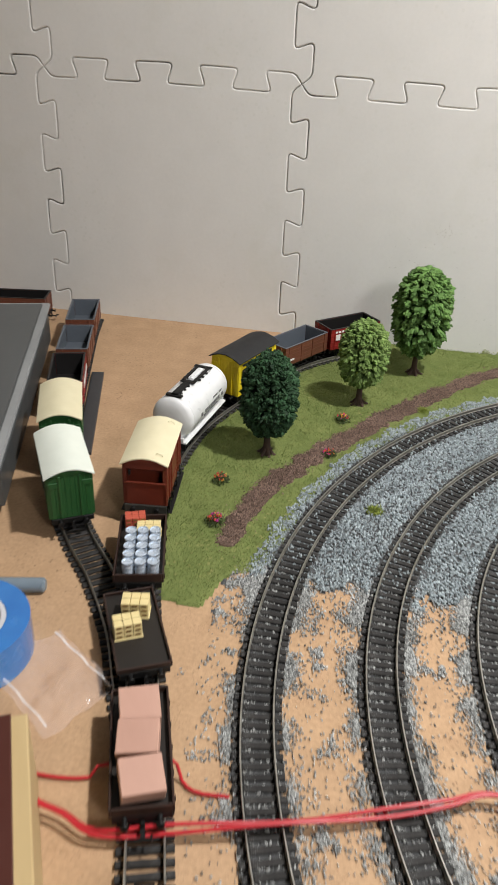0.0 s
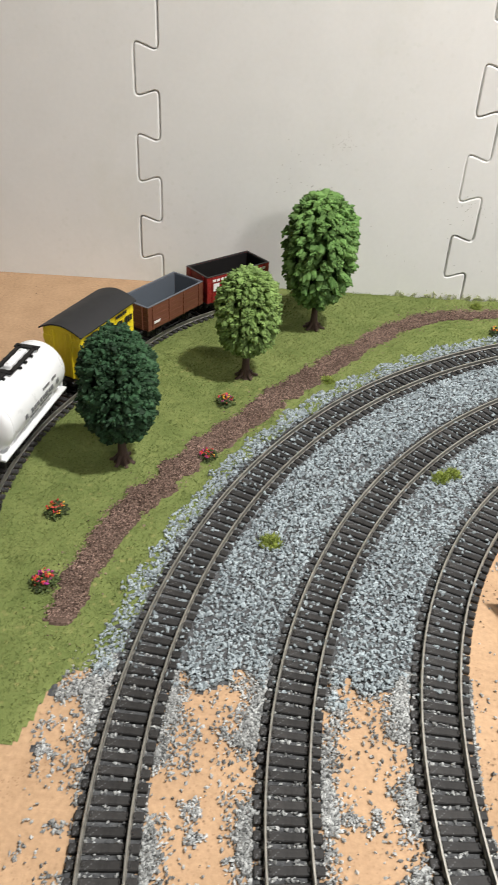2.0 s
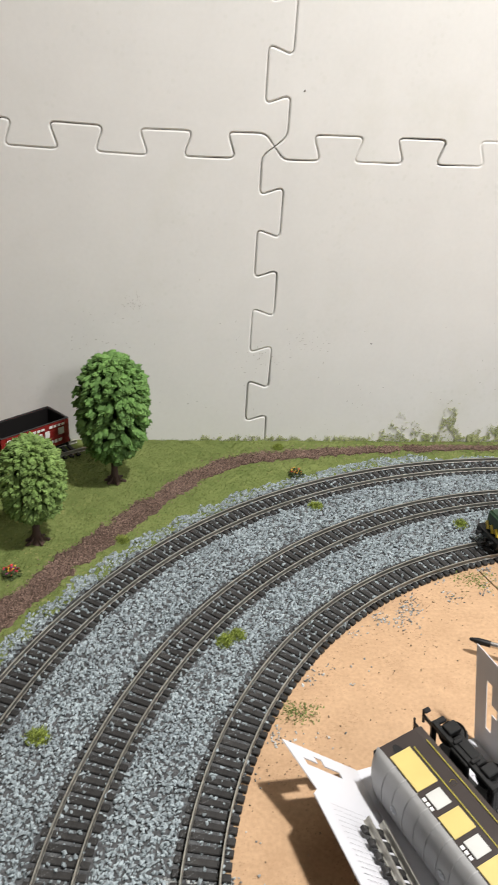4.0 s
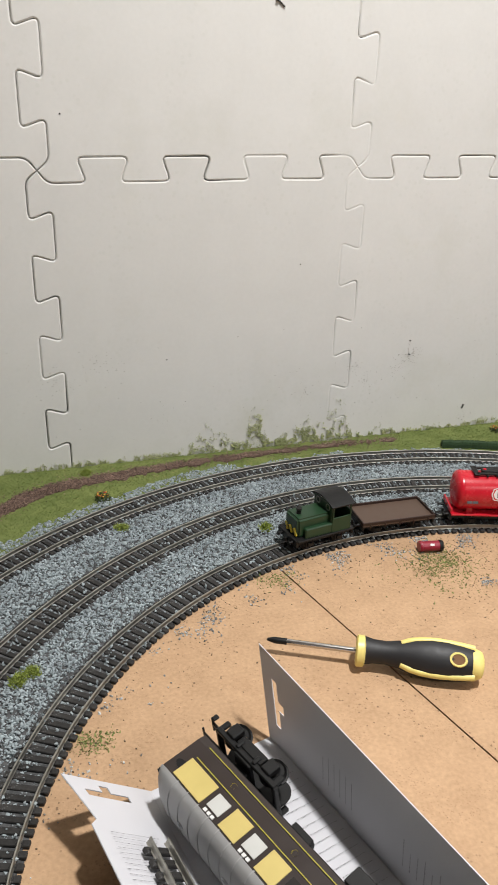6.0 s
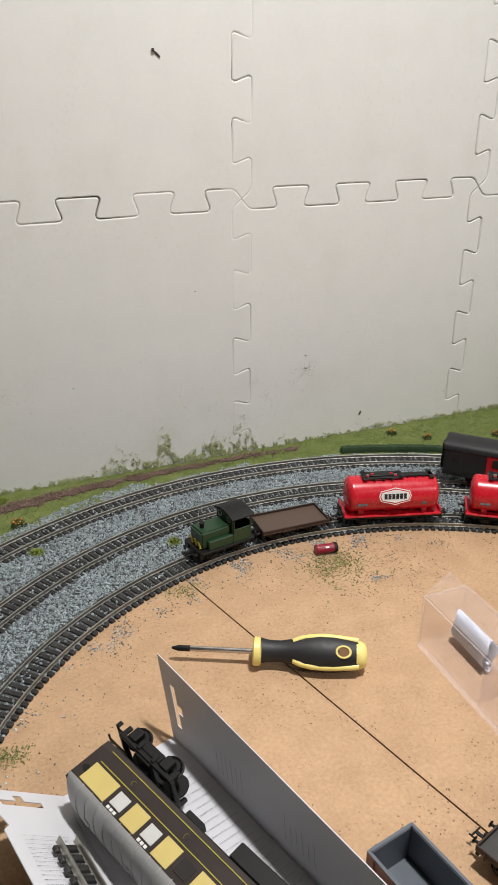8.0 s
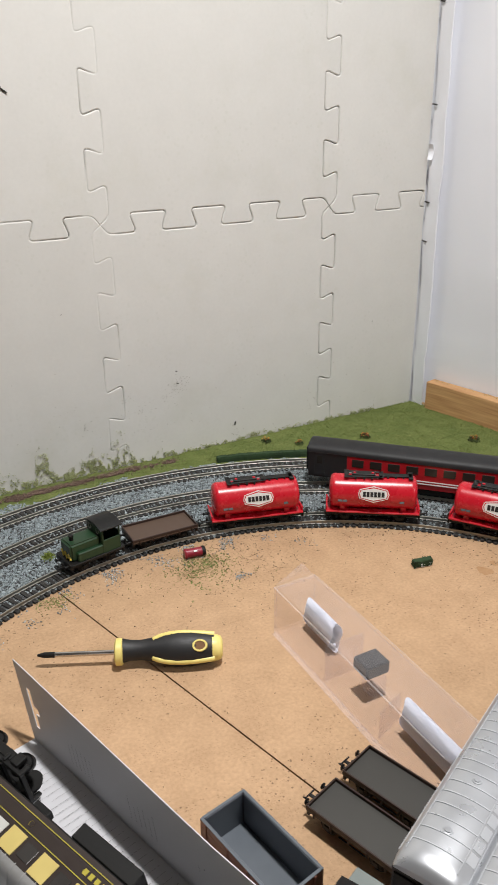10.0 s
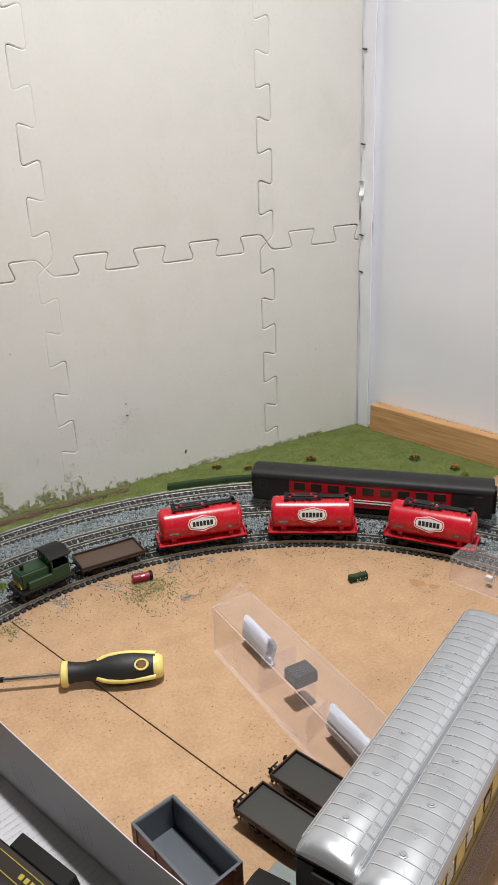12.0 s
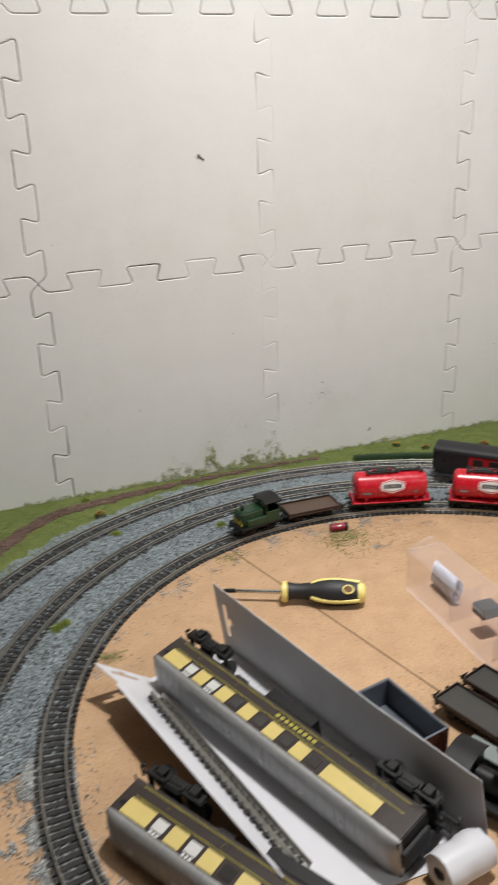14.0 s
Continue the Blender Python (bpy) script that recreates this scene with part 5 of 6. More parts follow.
def tuft(m, seed, s=1.0):
    rng = np.random.default_rng(seed)
    ob = thing("grass_tuft", "small olive green grass tuft in the ballast", "grass tuft", m, "grass tufts")
    sp = [(r0 * math.cos(a) * s, r0 * math.sin(a) * 0.85 * s, 0.0042 * s * (1 - (r0 / 0.0066) ** 2) * h0) for r0, a, h0 in zip(0.0066 * rng.random(700) ** 0.6, rng.uniform(0, 6.3, 700), rng.random(700))]
    part("tuft", blades(sp, 0.0030 * s, 0.0004, rng, 0.8), TUFT, ob)
    return ob


for k, (x, y, s) in enumerate([(-0.150, -0.341, 1.0), (-0.0475, -0.2725, 0.95), (-0.0395, -0.2675, 0.85), (0.0365, -0.119, 0.95), (0.1475, -0.1465, 0.95), (0.353, -0.145, 0.95), (0.586, -0.243, 0.95), (0.672, -0.213, 0.8), (0.700, -0.115, 0.8), (-0.115, -0.163, 0.8), (0.02, -0.017, 0.8)]):
    tuft(pose(x, y, 0.0012, 0, 0, 57 * k), 50 + k, s)

HEDGE = island(M("hedge_green", (0.030, 0.062, 0.022), (0.014, 0.032, 0.012), rough=0.95, scale=300, bump=0), 0.5, 1.5)


def hedge(line, label):
    """A low clipped hedge along a line, with a fuzzy surface."""
    rng = np.random.default_rng(len(line))
    ob = thing("hedge", label, "hedge", None, "low hedges")
    verts, faces, prof = [], [], [(-0.0032, 0), (-0.0034, 0.005), (-0.0028, 0.0072), (0.0028, 0.0072), (0.0034, 0.005), (0.0032, 0)]
    for i, p in enumerate(line):
        t = tangent(line, i)
        nn = Vector((-t.y, t.x, 0))
        for u, z in prof:
            q = p + nn * (u + 0.0006 * noise.noise(Vector((p.x * 300, p.y * 300, u * 900))))
            verts.append((q.x, q.y, z + 0.001 + 0.0008 * noise.noise(Vector((p.x * 250, p.y * 250, u * 500)))))
    k = len(prof)
    for i in range(len(line) - 1):
        for j in range(k):
            faces.append((i * k + j, i * k + (j + 1) % k, (i + 1) * k + (j + 1) % k, (i + 1) * k + j))
    faces += [tuple(range(k)), tuple(range((len(line) - 1) * k, len(line) * k))[::-1]]
    core = part("core", (verts, [], faces), HEDGE, ob)
    spots = []
    for p in line:
        i = line.index(p)
        t = tangent(line, i)
        nn = Vector((-t.y, t.x, 0))
        for _ in range(34):
            u, z = prof[rng.integers(0, 6)]
            q = p + nn * (u * rng.uniform(0.2, 1.1)) + t * rng.uniform(-0.002, 0.002)
            spots.append((q.x, q.y, 0.001 + (z if abs(u) < 0.0031 and z > 0 else rng.uniform(0, 0.0072))))
    part("foliage", scatter(spots, 0.0008, rng), HEDGE, ob)
    return ob


def edge_line(a0, a1):
    return spline([(C.x + (rad(R_OUT, d) + 0.0235) * math.cos(radians(d)), C.y + (rad(R_OUT, d) + 0.0235) * math.sin(radians(d))) for d in np.linspace(a0, a1, 12)], 0.004)


hedge(edge_line(73.0, 55.6), "dark green clipped hedge along the outer track")
hedge(edge_line(54.0, 33.5), "long dark green clipped hedge along the outer track")

# flock that has crept up the foot of the wall
rng = np.random.default_rng(77)
spots = []
while len(spots) < 11500:
    x = rng.uniform(-0.05, 0.62) if rng.random() < 0.6 else rng.normal() * 0.045 + 0.225
    top = 0.003 + 0.010 * max(0, noise.noise(Vector((x * 26, 0, 2)))) * (1 if 0.05 < x < 0.32 else 0.3)
    top += 0.026 * math.exp(-((x - 0.270) / 0.011) ** 2) + 0.012 * math.exp(-((x - 0.240) / 0.014) ** 2) + 0.027 * math.exp(-((x - 0.185) / 0.008) ** 2) + 0.009 * math.exp(-((x - 0.142) / 0.02) ** 2)
    z = min(abs(rng.normal()) * 0.75, rng.uniform(0, 1.7)) * top * 1.25 + (0.010 if abs(x - 0.185) < 0.007 and rng.random() < 0.7 else 0.0)
    if z < 0.045 and noise.noise(Vector((x * 120, z * 120, 4))) + 0.7 * noise.noise(Vector((x * 330, z * 330, 9))) > 2.8 * z - 0.02:
        spots.append((x, -0.0004 - rng.uniform(0, 0.0012), z + 0.001))
tagged(part("wall_flock", scatter(spots, 0.00058, rng), island(M("stray_flock", (0.44, 0.46, 0.25), (0.28, 0.31, 0.14), rough=0.95, bump=0), 0.6, 1.4)), "stray green flock stuck to the foot of the wall", "flock", kind="stuff")
spots = [(rng.uniform(-0.1, 0.66), -0.0003, abs(rng.normal()) * 0.06 + 0.01) for _ in range(170)]
for px, pz, n, spread in ((0.346, 0.086, 60, 0.006), (0.335, 0.074, 45, 0.008), (0.285, 0.078, 22, 0.005), (0.298, 0.064, 30, 0.008), (0.414, 0.012, 20, 0.005), (0.235, 0.055, 16, 0.006), (0.042, 0.096, 40, 0.010), (0.004, 0.082, 30, 0.009), (-0.110, 0.130, 36, 0.006), (-0.150, 0.095, 40, 0.022), (0.520, 0.030, 24, 0.010)):
    spots += [(px + rng.normal() * spread, -0.0003, abs(pz + rng.normal() * spread * 0.7)) for _ in range(n)]
tagged(part("wall_specks", scatter(spots, 0.0004, rng, 1.0), M("speck_brown", (0.20, 0.18, 0.13), rough=0.9)), "tiny specks of dirt on the foam wall", "dirt", kind="stuff")
spots = []
for px, py, n, spread in ((-0.011, -0.328, 160, 0.006), (0.133, -0.214, 150, 0.008), (0.262, -0.222, 420, 0.013), (0.255, -0.235, 260, 0.02), (0.66, -0.245, 200, 0.02)):
    spots += [(px + rng.normal() * spread, py + rng.normal() * spread * 0.7, 0.0002) for _ in range(n)]
tagged(part("stray_grass", blades(spots + [(x + rng.normal() * 0.003, y + rng.normal() * 0.003, z) for x, y, z in spots], 0.0014, 0.0005, rng, 1.2), BLADE), "stray green fibres scattered on the bare board", "grass", kind="stuff")

# marks on the wall: a tack and small dark dents
INK = M("dark_mark", (0.04, 0.038, 0.035), rough=0.7)
tack = thing("wall_tack", "small dark tack stuck in the foam wall", "tack", pose(0.193, 0, 0.381))
part("pin", boxes((0, -0.0008, 0, 0.0085, 0.0010, 0.0012, Matrix.Rotation(radians(38), 4, "Y")), (-0.003, -0.0016, 0.0025, 0.0022, 0.0016, 0.0022), bevel=0.0003), INK, tack)
for x, z, w, h in ((0.3425, 0.100, 0.0022, 0.0012), (0.4140, 0.0235, 0.0022, 0.0048), (0.222, 0.179, 0.0010, 0.0010), (0.099, 0.098, 0.0014, 0.0009), (0.020, 0.299, 0.0012, 0.0012), (0.61, 0.12, 0.0010, 0.0010), (0.343, 0.086, 0.0030, 0.0010)):
    d = thing("wall_dent", "small dark scuff in the foam wall", "scuff", pose(x, 0, z, 0, 20, 0), "scuffs in the foam wall")
    part("mark", boxes((0, -0.0002, 0, w, 0.0005, h), bevel=0.0002), INK, d)

spots = []
while len(spots) < 260:
    t = rng.uniform(0.0, 0.5)
    if noise.noise(Vector((t * 40, 3, 0))) > -0.05:
        spots.append((0.6788 + EDIR.x * t + rng.uniform(0.009, 0.016), -0.031 + EDIR.y * t, 0.0382 if rng.random() < 0.8 else 0.001))
tagged(part("batten_flock", scatter(spots, 0.00065, rng), BLADE), "stray green flock along the top of the batten", "flock", kind="stuff")


# ---- loose things inside the loop ----
RUBBER = M("black_rubber", (0.010, 0.010, 0.011), (0.007, 0.007, 0.008), rough=0.55, scale=300, bump=0.15)
HANDLE_Y = M("handle_yellow", (0.78, 0.66, 0.22), (0.70, 0.58, 0.17), rough=0.4, scale=200)
CHROME = M("shaft_chrome", (0.62, 0.60, 0.57), (0.5, 0.48, 0.46), rough=0.22, metal=1.0)
sd = thing("screwdriver", "black and pale yellow screwdriver lying on the board", "screwdriver", pose(0.1515, -0.3090, 0.0, 0, 0, -26.5) @ Matrix.Scale(0.97, 4))
smooth(part("shaft", lathe([(-0.057, 0), (-0.0565, 0.0008), (-0.052, 0.0019), (0.002, 0.0019), (0.002, 0)], 16), CHROME, sd, m=pose(0, 0, 0.0105)))
smooth(part("tip", lathe([(-0.0572, 0), (-0.0567, 0.0009), (-0.052, 0.0021), (-0.044, 0.0021), (-0.044, 0.0019)], 16), BLACK, sd, m=pose(0, 0, 0.0105)))
prof = [(0, 0), (0, 0.0088), (0.001, 0.0100), (0.005, 0.0098), (0.006, 0.0080)]
smooth(part("collar", lathe(prof, 28), HANDLE_Y, sd, m=pose(0, 0, 0.0108)))
grip = [(0.005, 0.0084), (0.011, 0.0071), (0.019, 0.0069), (0.027, 0.0082), (0.036, 0.0108), (0.046, 0.0121), (0.056, 0.0120), (0.066, 0.0108), (0.0725, 0.0096), (0.0730, 0.0)]
ROLL = pose(0, 0, 0.0118) @ Matrix.Rotation(radians(42), 4, "X")
g = smooth(part("grip", lathe([(0.005, 0)] + grip, 28), RUBBER, sd, m=ROLL @ Matrix.Diagonal((1, 1.06, 0.90, 1))), 50)
smooth(part("butt", lathe([(0.071, 0.0), (0.071, 0.0096), (0.0745, 0.0094), (0.0775, 0.0080), (0.0785, 0.0055), (0.0788, 0)], 28), HANDLE_Y, sd, m=pose(0, 0, 0.0116)), 50)
for s in (-1, 1):
    line = [Vector((x, s * r * 0.86, r * 0.90 * 0.44)) for x, r in ((0.028, 0.0090), (0.033, 0.0102), (0.040, 0.0113), (0.050, 0.0119), (0.060, 0.0113), (0.068, 0.0104), (0.0725, 0.0098))]
    line = [p - Vector((0, s * 0.0016 * max(0, 1 - k / 1.5), 0)) for k, p in enumerate(line)]
    smooth(part("inlay", tube(line, 0.0023, 10), HANDLE_Y, sd, m=ROLL))
smooth(part("eyelet", lathe([(0.0, 0.0031), (0.0, 0.0046), (0.0013, 0.0043), (0.0013, 0.0032)], 20, "z"), HANDLE_Y, sd, m=ROLL @ pose(0.0620, 0, 0.0096) @ Matrix.Diagonal((1.25, 1, 1, 1))))
# Brown disc fills the eyelet, painting the shade inside it.
part("hole", lathe([(0, 0.0034), (0.0006, 0.0034), (0.0006, 0)], 20, "z"), M("eyelet_shade", (0.20, 0.10, 0.04), rough=0.8), sd, m=ROLL @ pose(0.0620, 0, 0.0098) @ Matrix.Diagonal((1.25, 1, 1, 1)))

can = thing("small_barrel", "tiny dark red barrel with a black end on its side", "barrel", pose(0.2617, -0.2075, 0.0046, 0, 0, -9))
CANRED = paint("barrel_red", (0.26, 0.012, 0.03), rough=0.35)
smooth(part("shell", lathe([(-0.0095, 0), (-0.0095, 0.0040), (-0.0088, 0.0045), (-0.0078, 0.0045), (-0.0074, 0.0040), (0.0062, 0.0040), (0.0066, 0.0044), (0.0066, 0)], 20), CANRED, can))
smooth(part("cap", lathe([(0.0064, 0), (0.0064, 0.0044), (0.0085, 0.0045), (0.0095, 0.0040), (0.0095, 0)], 20), BLACK, can))
part("label", boxes((0.0, -0.0030, 0.0030, 0.0032, 0.0006, 0.0016, Matrix.Rotation(radians(-45), 4, "X")), bevel=0.0001), P_INKW, can)
piece = thing("hedge_offcut", "short dark green hedge offcut on the board", "hedge offcut", pose(0.4255, -0.3193, 0, 0, 0, -12))
rng = np.random.default_rng(9)
part("core", boxes((0, 0, 0.0036, 0.018, 0.006, 0.0062), bevel=0.0008), HEDGE, piece)
part("foliage", scatter([(rng.uniform(-0.009, 0.009), rng.choice([-0.003, 0.003]) if rng.random() < 0.6 else rng.uniform(-0.003, 0.003), rng.uniform(0.0006, 0.0068)) for _ in range(260)], 0.0008, rng), HEDGE, piece)
part("glue_spot", scatter([(rng.uniform(-0.004, 0.008), -0.0034, rng.uniform(0.001, 0.004)) for _ in range(7)], 0.0009, rng), P_INKW, piece)

# ---- card packaging with a coach on its side ----
CARD = M("white_card", (0.58, 0.58, 0.605), (0.54, 0.54, 0.565), rough=0.45, scale=60, bump=0.06)
CARDGREY = M("grey_card", (0.40, 0.40, 0.42), (0.36, 0.36, 0.38), rough=0.5, scale=60, bump=0.06)
TEXTINK = M("print_grey", (0.26, 0.26, 0.28), rough=0.6)
card = thing("card_packaging", "opened white card packaging with printed text, lying on the board", "packaging")
PA, PD = Vector((0.0815, -0.3515, 0.001)), Vector((0.1590, -0.6020, 0.001))
PB, PE = Vector((0.0120, -0.3690, 0.001)), Vector((0.0630, -0.5980, 0.001))


def sheet(rows, th, n=8, hole=None):
    """A thin curved card sheet through rows of points, with an optional slot."""
    bm = bmesh.new()
    grid = []
    for row in rows:
        line = []
        for k in range(n + 1):
            t = k / n * (len(row) - 1)
            i = min(int(t), len(row) - 2)
            line.append(bm.verts.new(row[i].lerp(row[i + 1], t - i)))
        grid.append(line)
    for a, (p, q) in enumerate(zip(grid, grid[1:])):
        for k in range(n):
            if hole and (a, k) in hole:
                continue
            bm.faces.new((p[k], p[k + 1], q[k + 1], q[k]))
    bmesh.ops.recalc_face_normals(bm, faces=bm.faces[:])
    bmesh.ops.solidify(bm, geom=bm.faces[:], thickness=th)
    return bm


def lerp_rows(a0, a1, b0, b1, n):
    return [[a0.lerp(a1, t), b0.lerp(b1, t)] for t in np.linspace(0, 1, n)]


part("base", sheet(lerp_rows(PB, PE, PA, PD, 6), 0.0005), CARD, card)
out = Vector((0.954, 0.30, 0))
RA, RD = PA + Vector((-0.0035, 0.0150, 0.0530)), PD - out * 0.005 + Vector((-0.002, 0.006, 0.0520))
rows = [[PA.lerp(PD, t), PA.lerp(PD, t) + (RA - PA).lerp(RD - PD, min(t * 1.5, 1)) * 0.33, PA.lerp(PD, t) + (RA - PA).lerp(RD - PD, min(t * 1.5, 1)) * 0.66, PA.lerp(PD, t) + (RA - PA).lerp(RD - PD, min(t * 1.5, 1))] for t in np.linspace(0, 1, 61)]
wallcard = part("upright_flap", sheet(rows, 0.0005, 20, hole={(a, k) for a in (2,) for k in range(5, 15)} | {(3, 9), (3, 10)}), CARD, card)
LB, LE = Vector((-0.0300, -0.3756, 0.0335)), Vector((0.0270, -0.5960, 0.0370))
rows = []
for t in np.linspace(0, 1, 61):
    a, b = PB.lerp(PE, t), LB.lerp(LE, t)
    notch = 1.0 - 1.3 * t if t < 0.13 else 0.93
    rows.append([a, a.lerp(b, 0.5 * notch), a.lerp(b, notch)])
part("folded_flap", sheet(rows, 0.0005, 20, hole={(2, k) for k in range(7, 17)} | {(1, 11), (1, 12)}), CARD, card)


def text_lines(o, u, v, n, width, gap, seed, h=0.00042):
    """Rows of thin grey bars for small print: from o, along u, stacked along v."""
    r = random.Random(seed)
    u, v = u.normalized(), v.normalized()
    nrm = u.cross(v)
    nrm = nrm if nrm.z > 0 else -nrm
    bm = bmesh.new()
    for k in range(n):
        x = 0.0
        end = width * r.uniform(0.55, 1.0)
        while x < end:
            w = r.uniform(0.0007, 0.0024)
            q = [o + v * (k * gap) + u * a + v * b + nrm * 0.0006 for a, b in ((x, 0), (min(x + w, end), 0), (min(x + w, end), h), (x, h))]
            bm.faces.new([bm.verts.new(p) for p in q])
            x += w + 0.0006
    bmesh.ops.solidify(bm, geom=bm.faces[:], thickness=0.00012)
    return bm


fold = (PD - PA).normalized()
across = (PB - PA).normalized()
part("small_print", text_lines(PA + fold * 0.016 + across * 0.004 + Vector((0, 0, 0.0003)), across, fold, 40, 0.026, 0.0050, 1, 0.00022), TEXTINK, card)
part("small_print", text_lines(PB.lerp(PE, 0.15) + (LB.lerp(LE, 0.15) - PB.lerp(PE, 0.15)) * 0.78 + Vector((0.0004, 0, 0.0010)), Vector((0.042, 0.006, -0.0325)), PE - PB, 24, 0.028, 0.0028, 2, 0.00026), TEXTINK, card)
up = Vector((-0.10, -0.03, 1)).normalized()
for k, s0 in enumerate((0.045, 0.10, 0.155)):
    o = PA + fold * s0 + up * 0.012 - out * 0.0014 + Vector((0.0012, 0, 0))
    part("small_print", text_lines(o, up, fold, 6, 0.020, 0.0042, 5 + k, 0.0004), TEXTINK, card)
for k in range(2):
    part("print_block", boxes((0, 0, 0, 0.0024, 0.0045, 0.0003, Matrix.Rotation(radians(-25), 4, "Z")), bevel=0), TEXTINK if k == 0 else CARDGREY, card, m=pose(-0.0125 + 0.005 * k, -0.3925 - 0.0022 * k, 0.0235 - 0.0038 * k, 0, 37, 0))

BROWN = paint("pullman_umber", (0.026, 0.017, 0.014), rough=0.35)
CREAMP = paint("blind_yellow", (0.58, 0.46, 0.15), rough=0.45)
GOLD = paint("lining_yellow", (0.42, 0.36, 0.04), rough=0.45)
SILVER = M("roof_silver", (0.49, 0.505, 0.53), (0.46, 0.475, 0.50), rough=0.30, metal=0.68, scale=60, bump=0.03)
# The roof's silver again, brightened to imitate light caught on raised ribs and panels.
SILVER_RIB = M("lit_rib_silver", (0.62, 0.64, 0.67), (0.54, 0.56, 0.59), rough=0.30, metal=0.55, scale=140, bump=0.04)
DULLROOF = M("roof_dull_grey", (0.36, 0.36, 0.355), (0.28, 0.28, 0.275), rough=0.5, metal=0.4, scale=140, bump=0.1)
BOOK = paint("curtain_white", (0.55, 0.55, 0.52))
DARKPANE = paint("dark_window", (0.035, 0.032, 0.030), rough=0.15)


def heavy_bogie(ob, x, s):
    """A long bogie with deep side frames, axle boxes, springs and four wheels."""
    specs = []
    for t in (-1, 1):
        y = t * 0.0118
        specs += [(0, y, 0.0118, 0.044, 0.0024, 0.0030), (0, y, 0.0076, 0.018, 0.0026, 0.0056), (-0.0205, y, 0.0085, 0.003, 0.0022, 0.0060), (0.0205, y, 0.0085, 0.003, 0.0022, 0.0060)]
        specs += [(o, y * 1.08, 0.0072, 0.0062, 0.0034, 0.0074) for o in (-0.0135, 0.0135)]
        specs += [(o, y * 1.1, 0.0098, 0.0022, 0.0026, 0.0050) for o in (-0.0062, 0.0062)]
    specs += [(0, 0, 0.0134, 0.012, 0.024, 0.0026), (0, 0, 0.0170, 0.009, 0.012, 0.0060), (-0.0215, 0, 0.0118, 0.0024, 0.024, 0.0030), (0.0215, 0, 0.0118, 0.0024, 0.024, 0.0030)]
    b = part("bogie", boxes(*specs, bevel=0.0005), BLACK, ob, m=pose(x, 0, -0.0045))
    for o in (-0.0135, 0.0135):
        for t in (-1, 1):
            smooth(part("wheel", wheel_bm(), BLACK, b, m=pose(o, t * 0.0085, 0.0060, 0, 0, 0 if t < 0 else 180) @ Matrix.Diagonal((1.15, 1.2, 1.15, 1))))
        part("axle", lathe([(-0.0085, 0), (-0.0085, 0.0011), (0.0085, 0.0011), (0.0085, 0)], 10, "y"), BLACK, b, m=pose(o, 0, 0.0060))
    part("coupling_arm", boxes((s * 0.0270, 0, 0.0075, 0.0150, 0.0022, 0.0014), (s * 0.0345, 0, 0.0075, 0.0012, 0.0100, 0.0014), (s * 0.0335, 0.0045, 0.0062, 0.0028, 0.0012, 0.0034), bevel=0.0003), BLACK, b)
    return b


def vaulted(outline, xs, lows, eave):
    """A roof of one outline along x, drawn down at its ends."""
    bm = bmesh.new()
    rows = [[bm.verts.new((x, y * (0.90 + 0.10 * k), eave + (z - eave) * k)) for y, z in outline] for x, k in zip(xs, lows)]
    n = len(outline)
    for a, b in zip(rows, rows[1:]):
        for i in range(n):
            bm.faces.new((a[i], b[i], b[(i + 1) % n], a[(i + 1) % n]))
    bm.faces.new(rows[0])
    bm.faces.new(rows[-1][::-1])
    bmesh.ops.recalc_face_normals(bm, faces=bm.faces[:])
    return bm


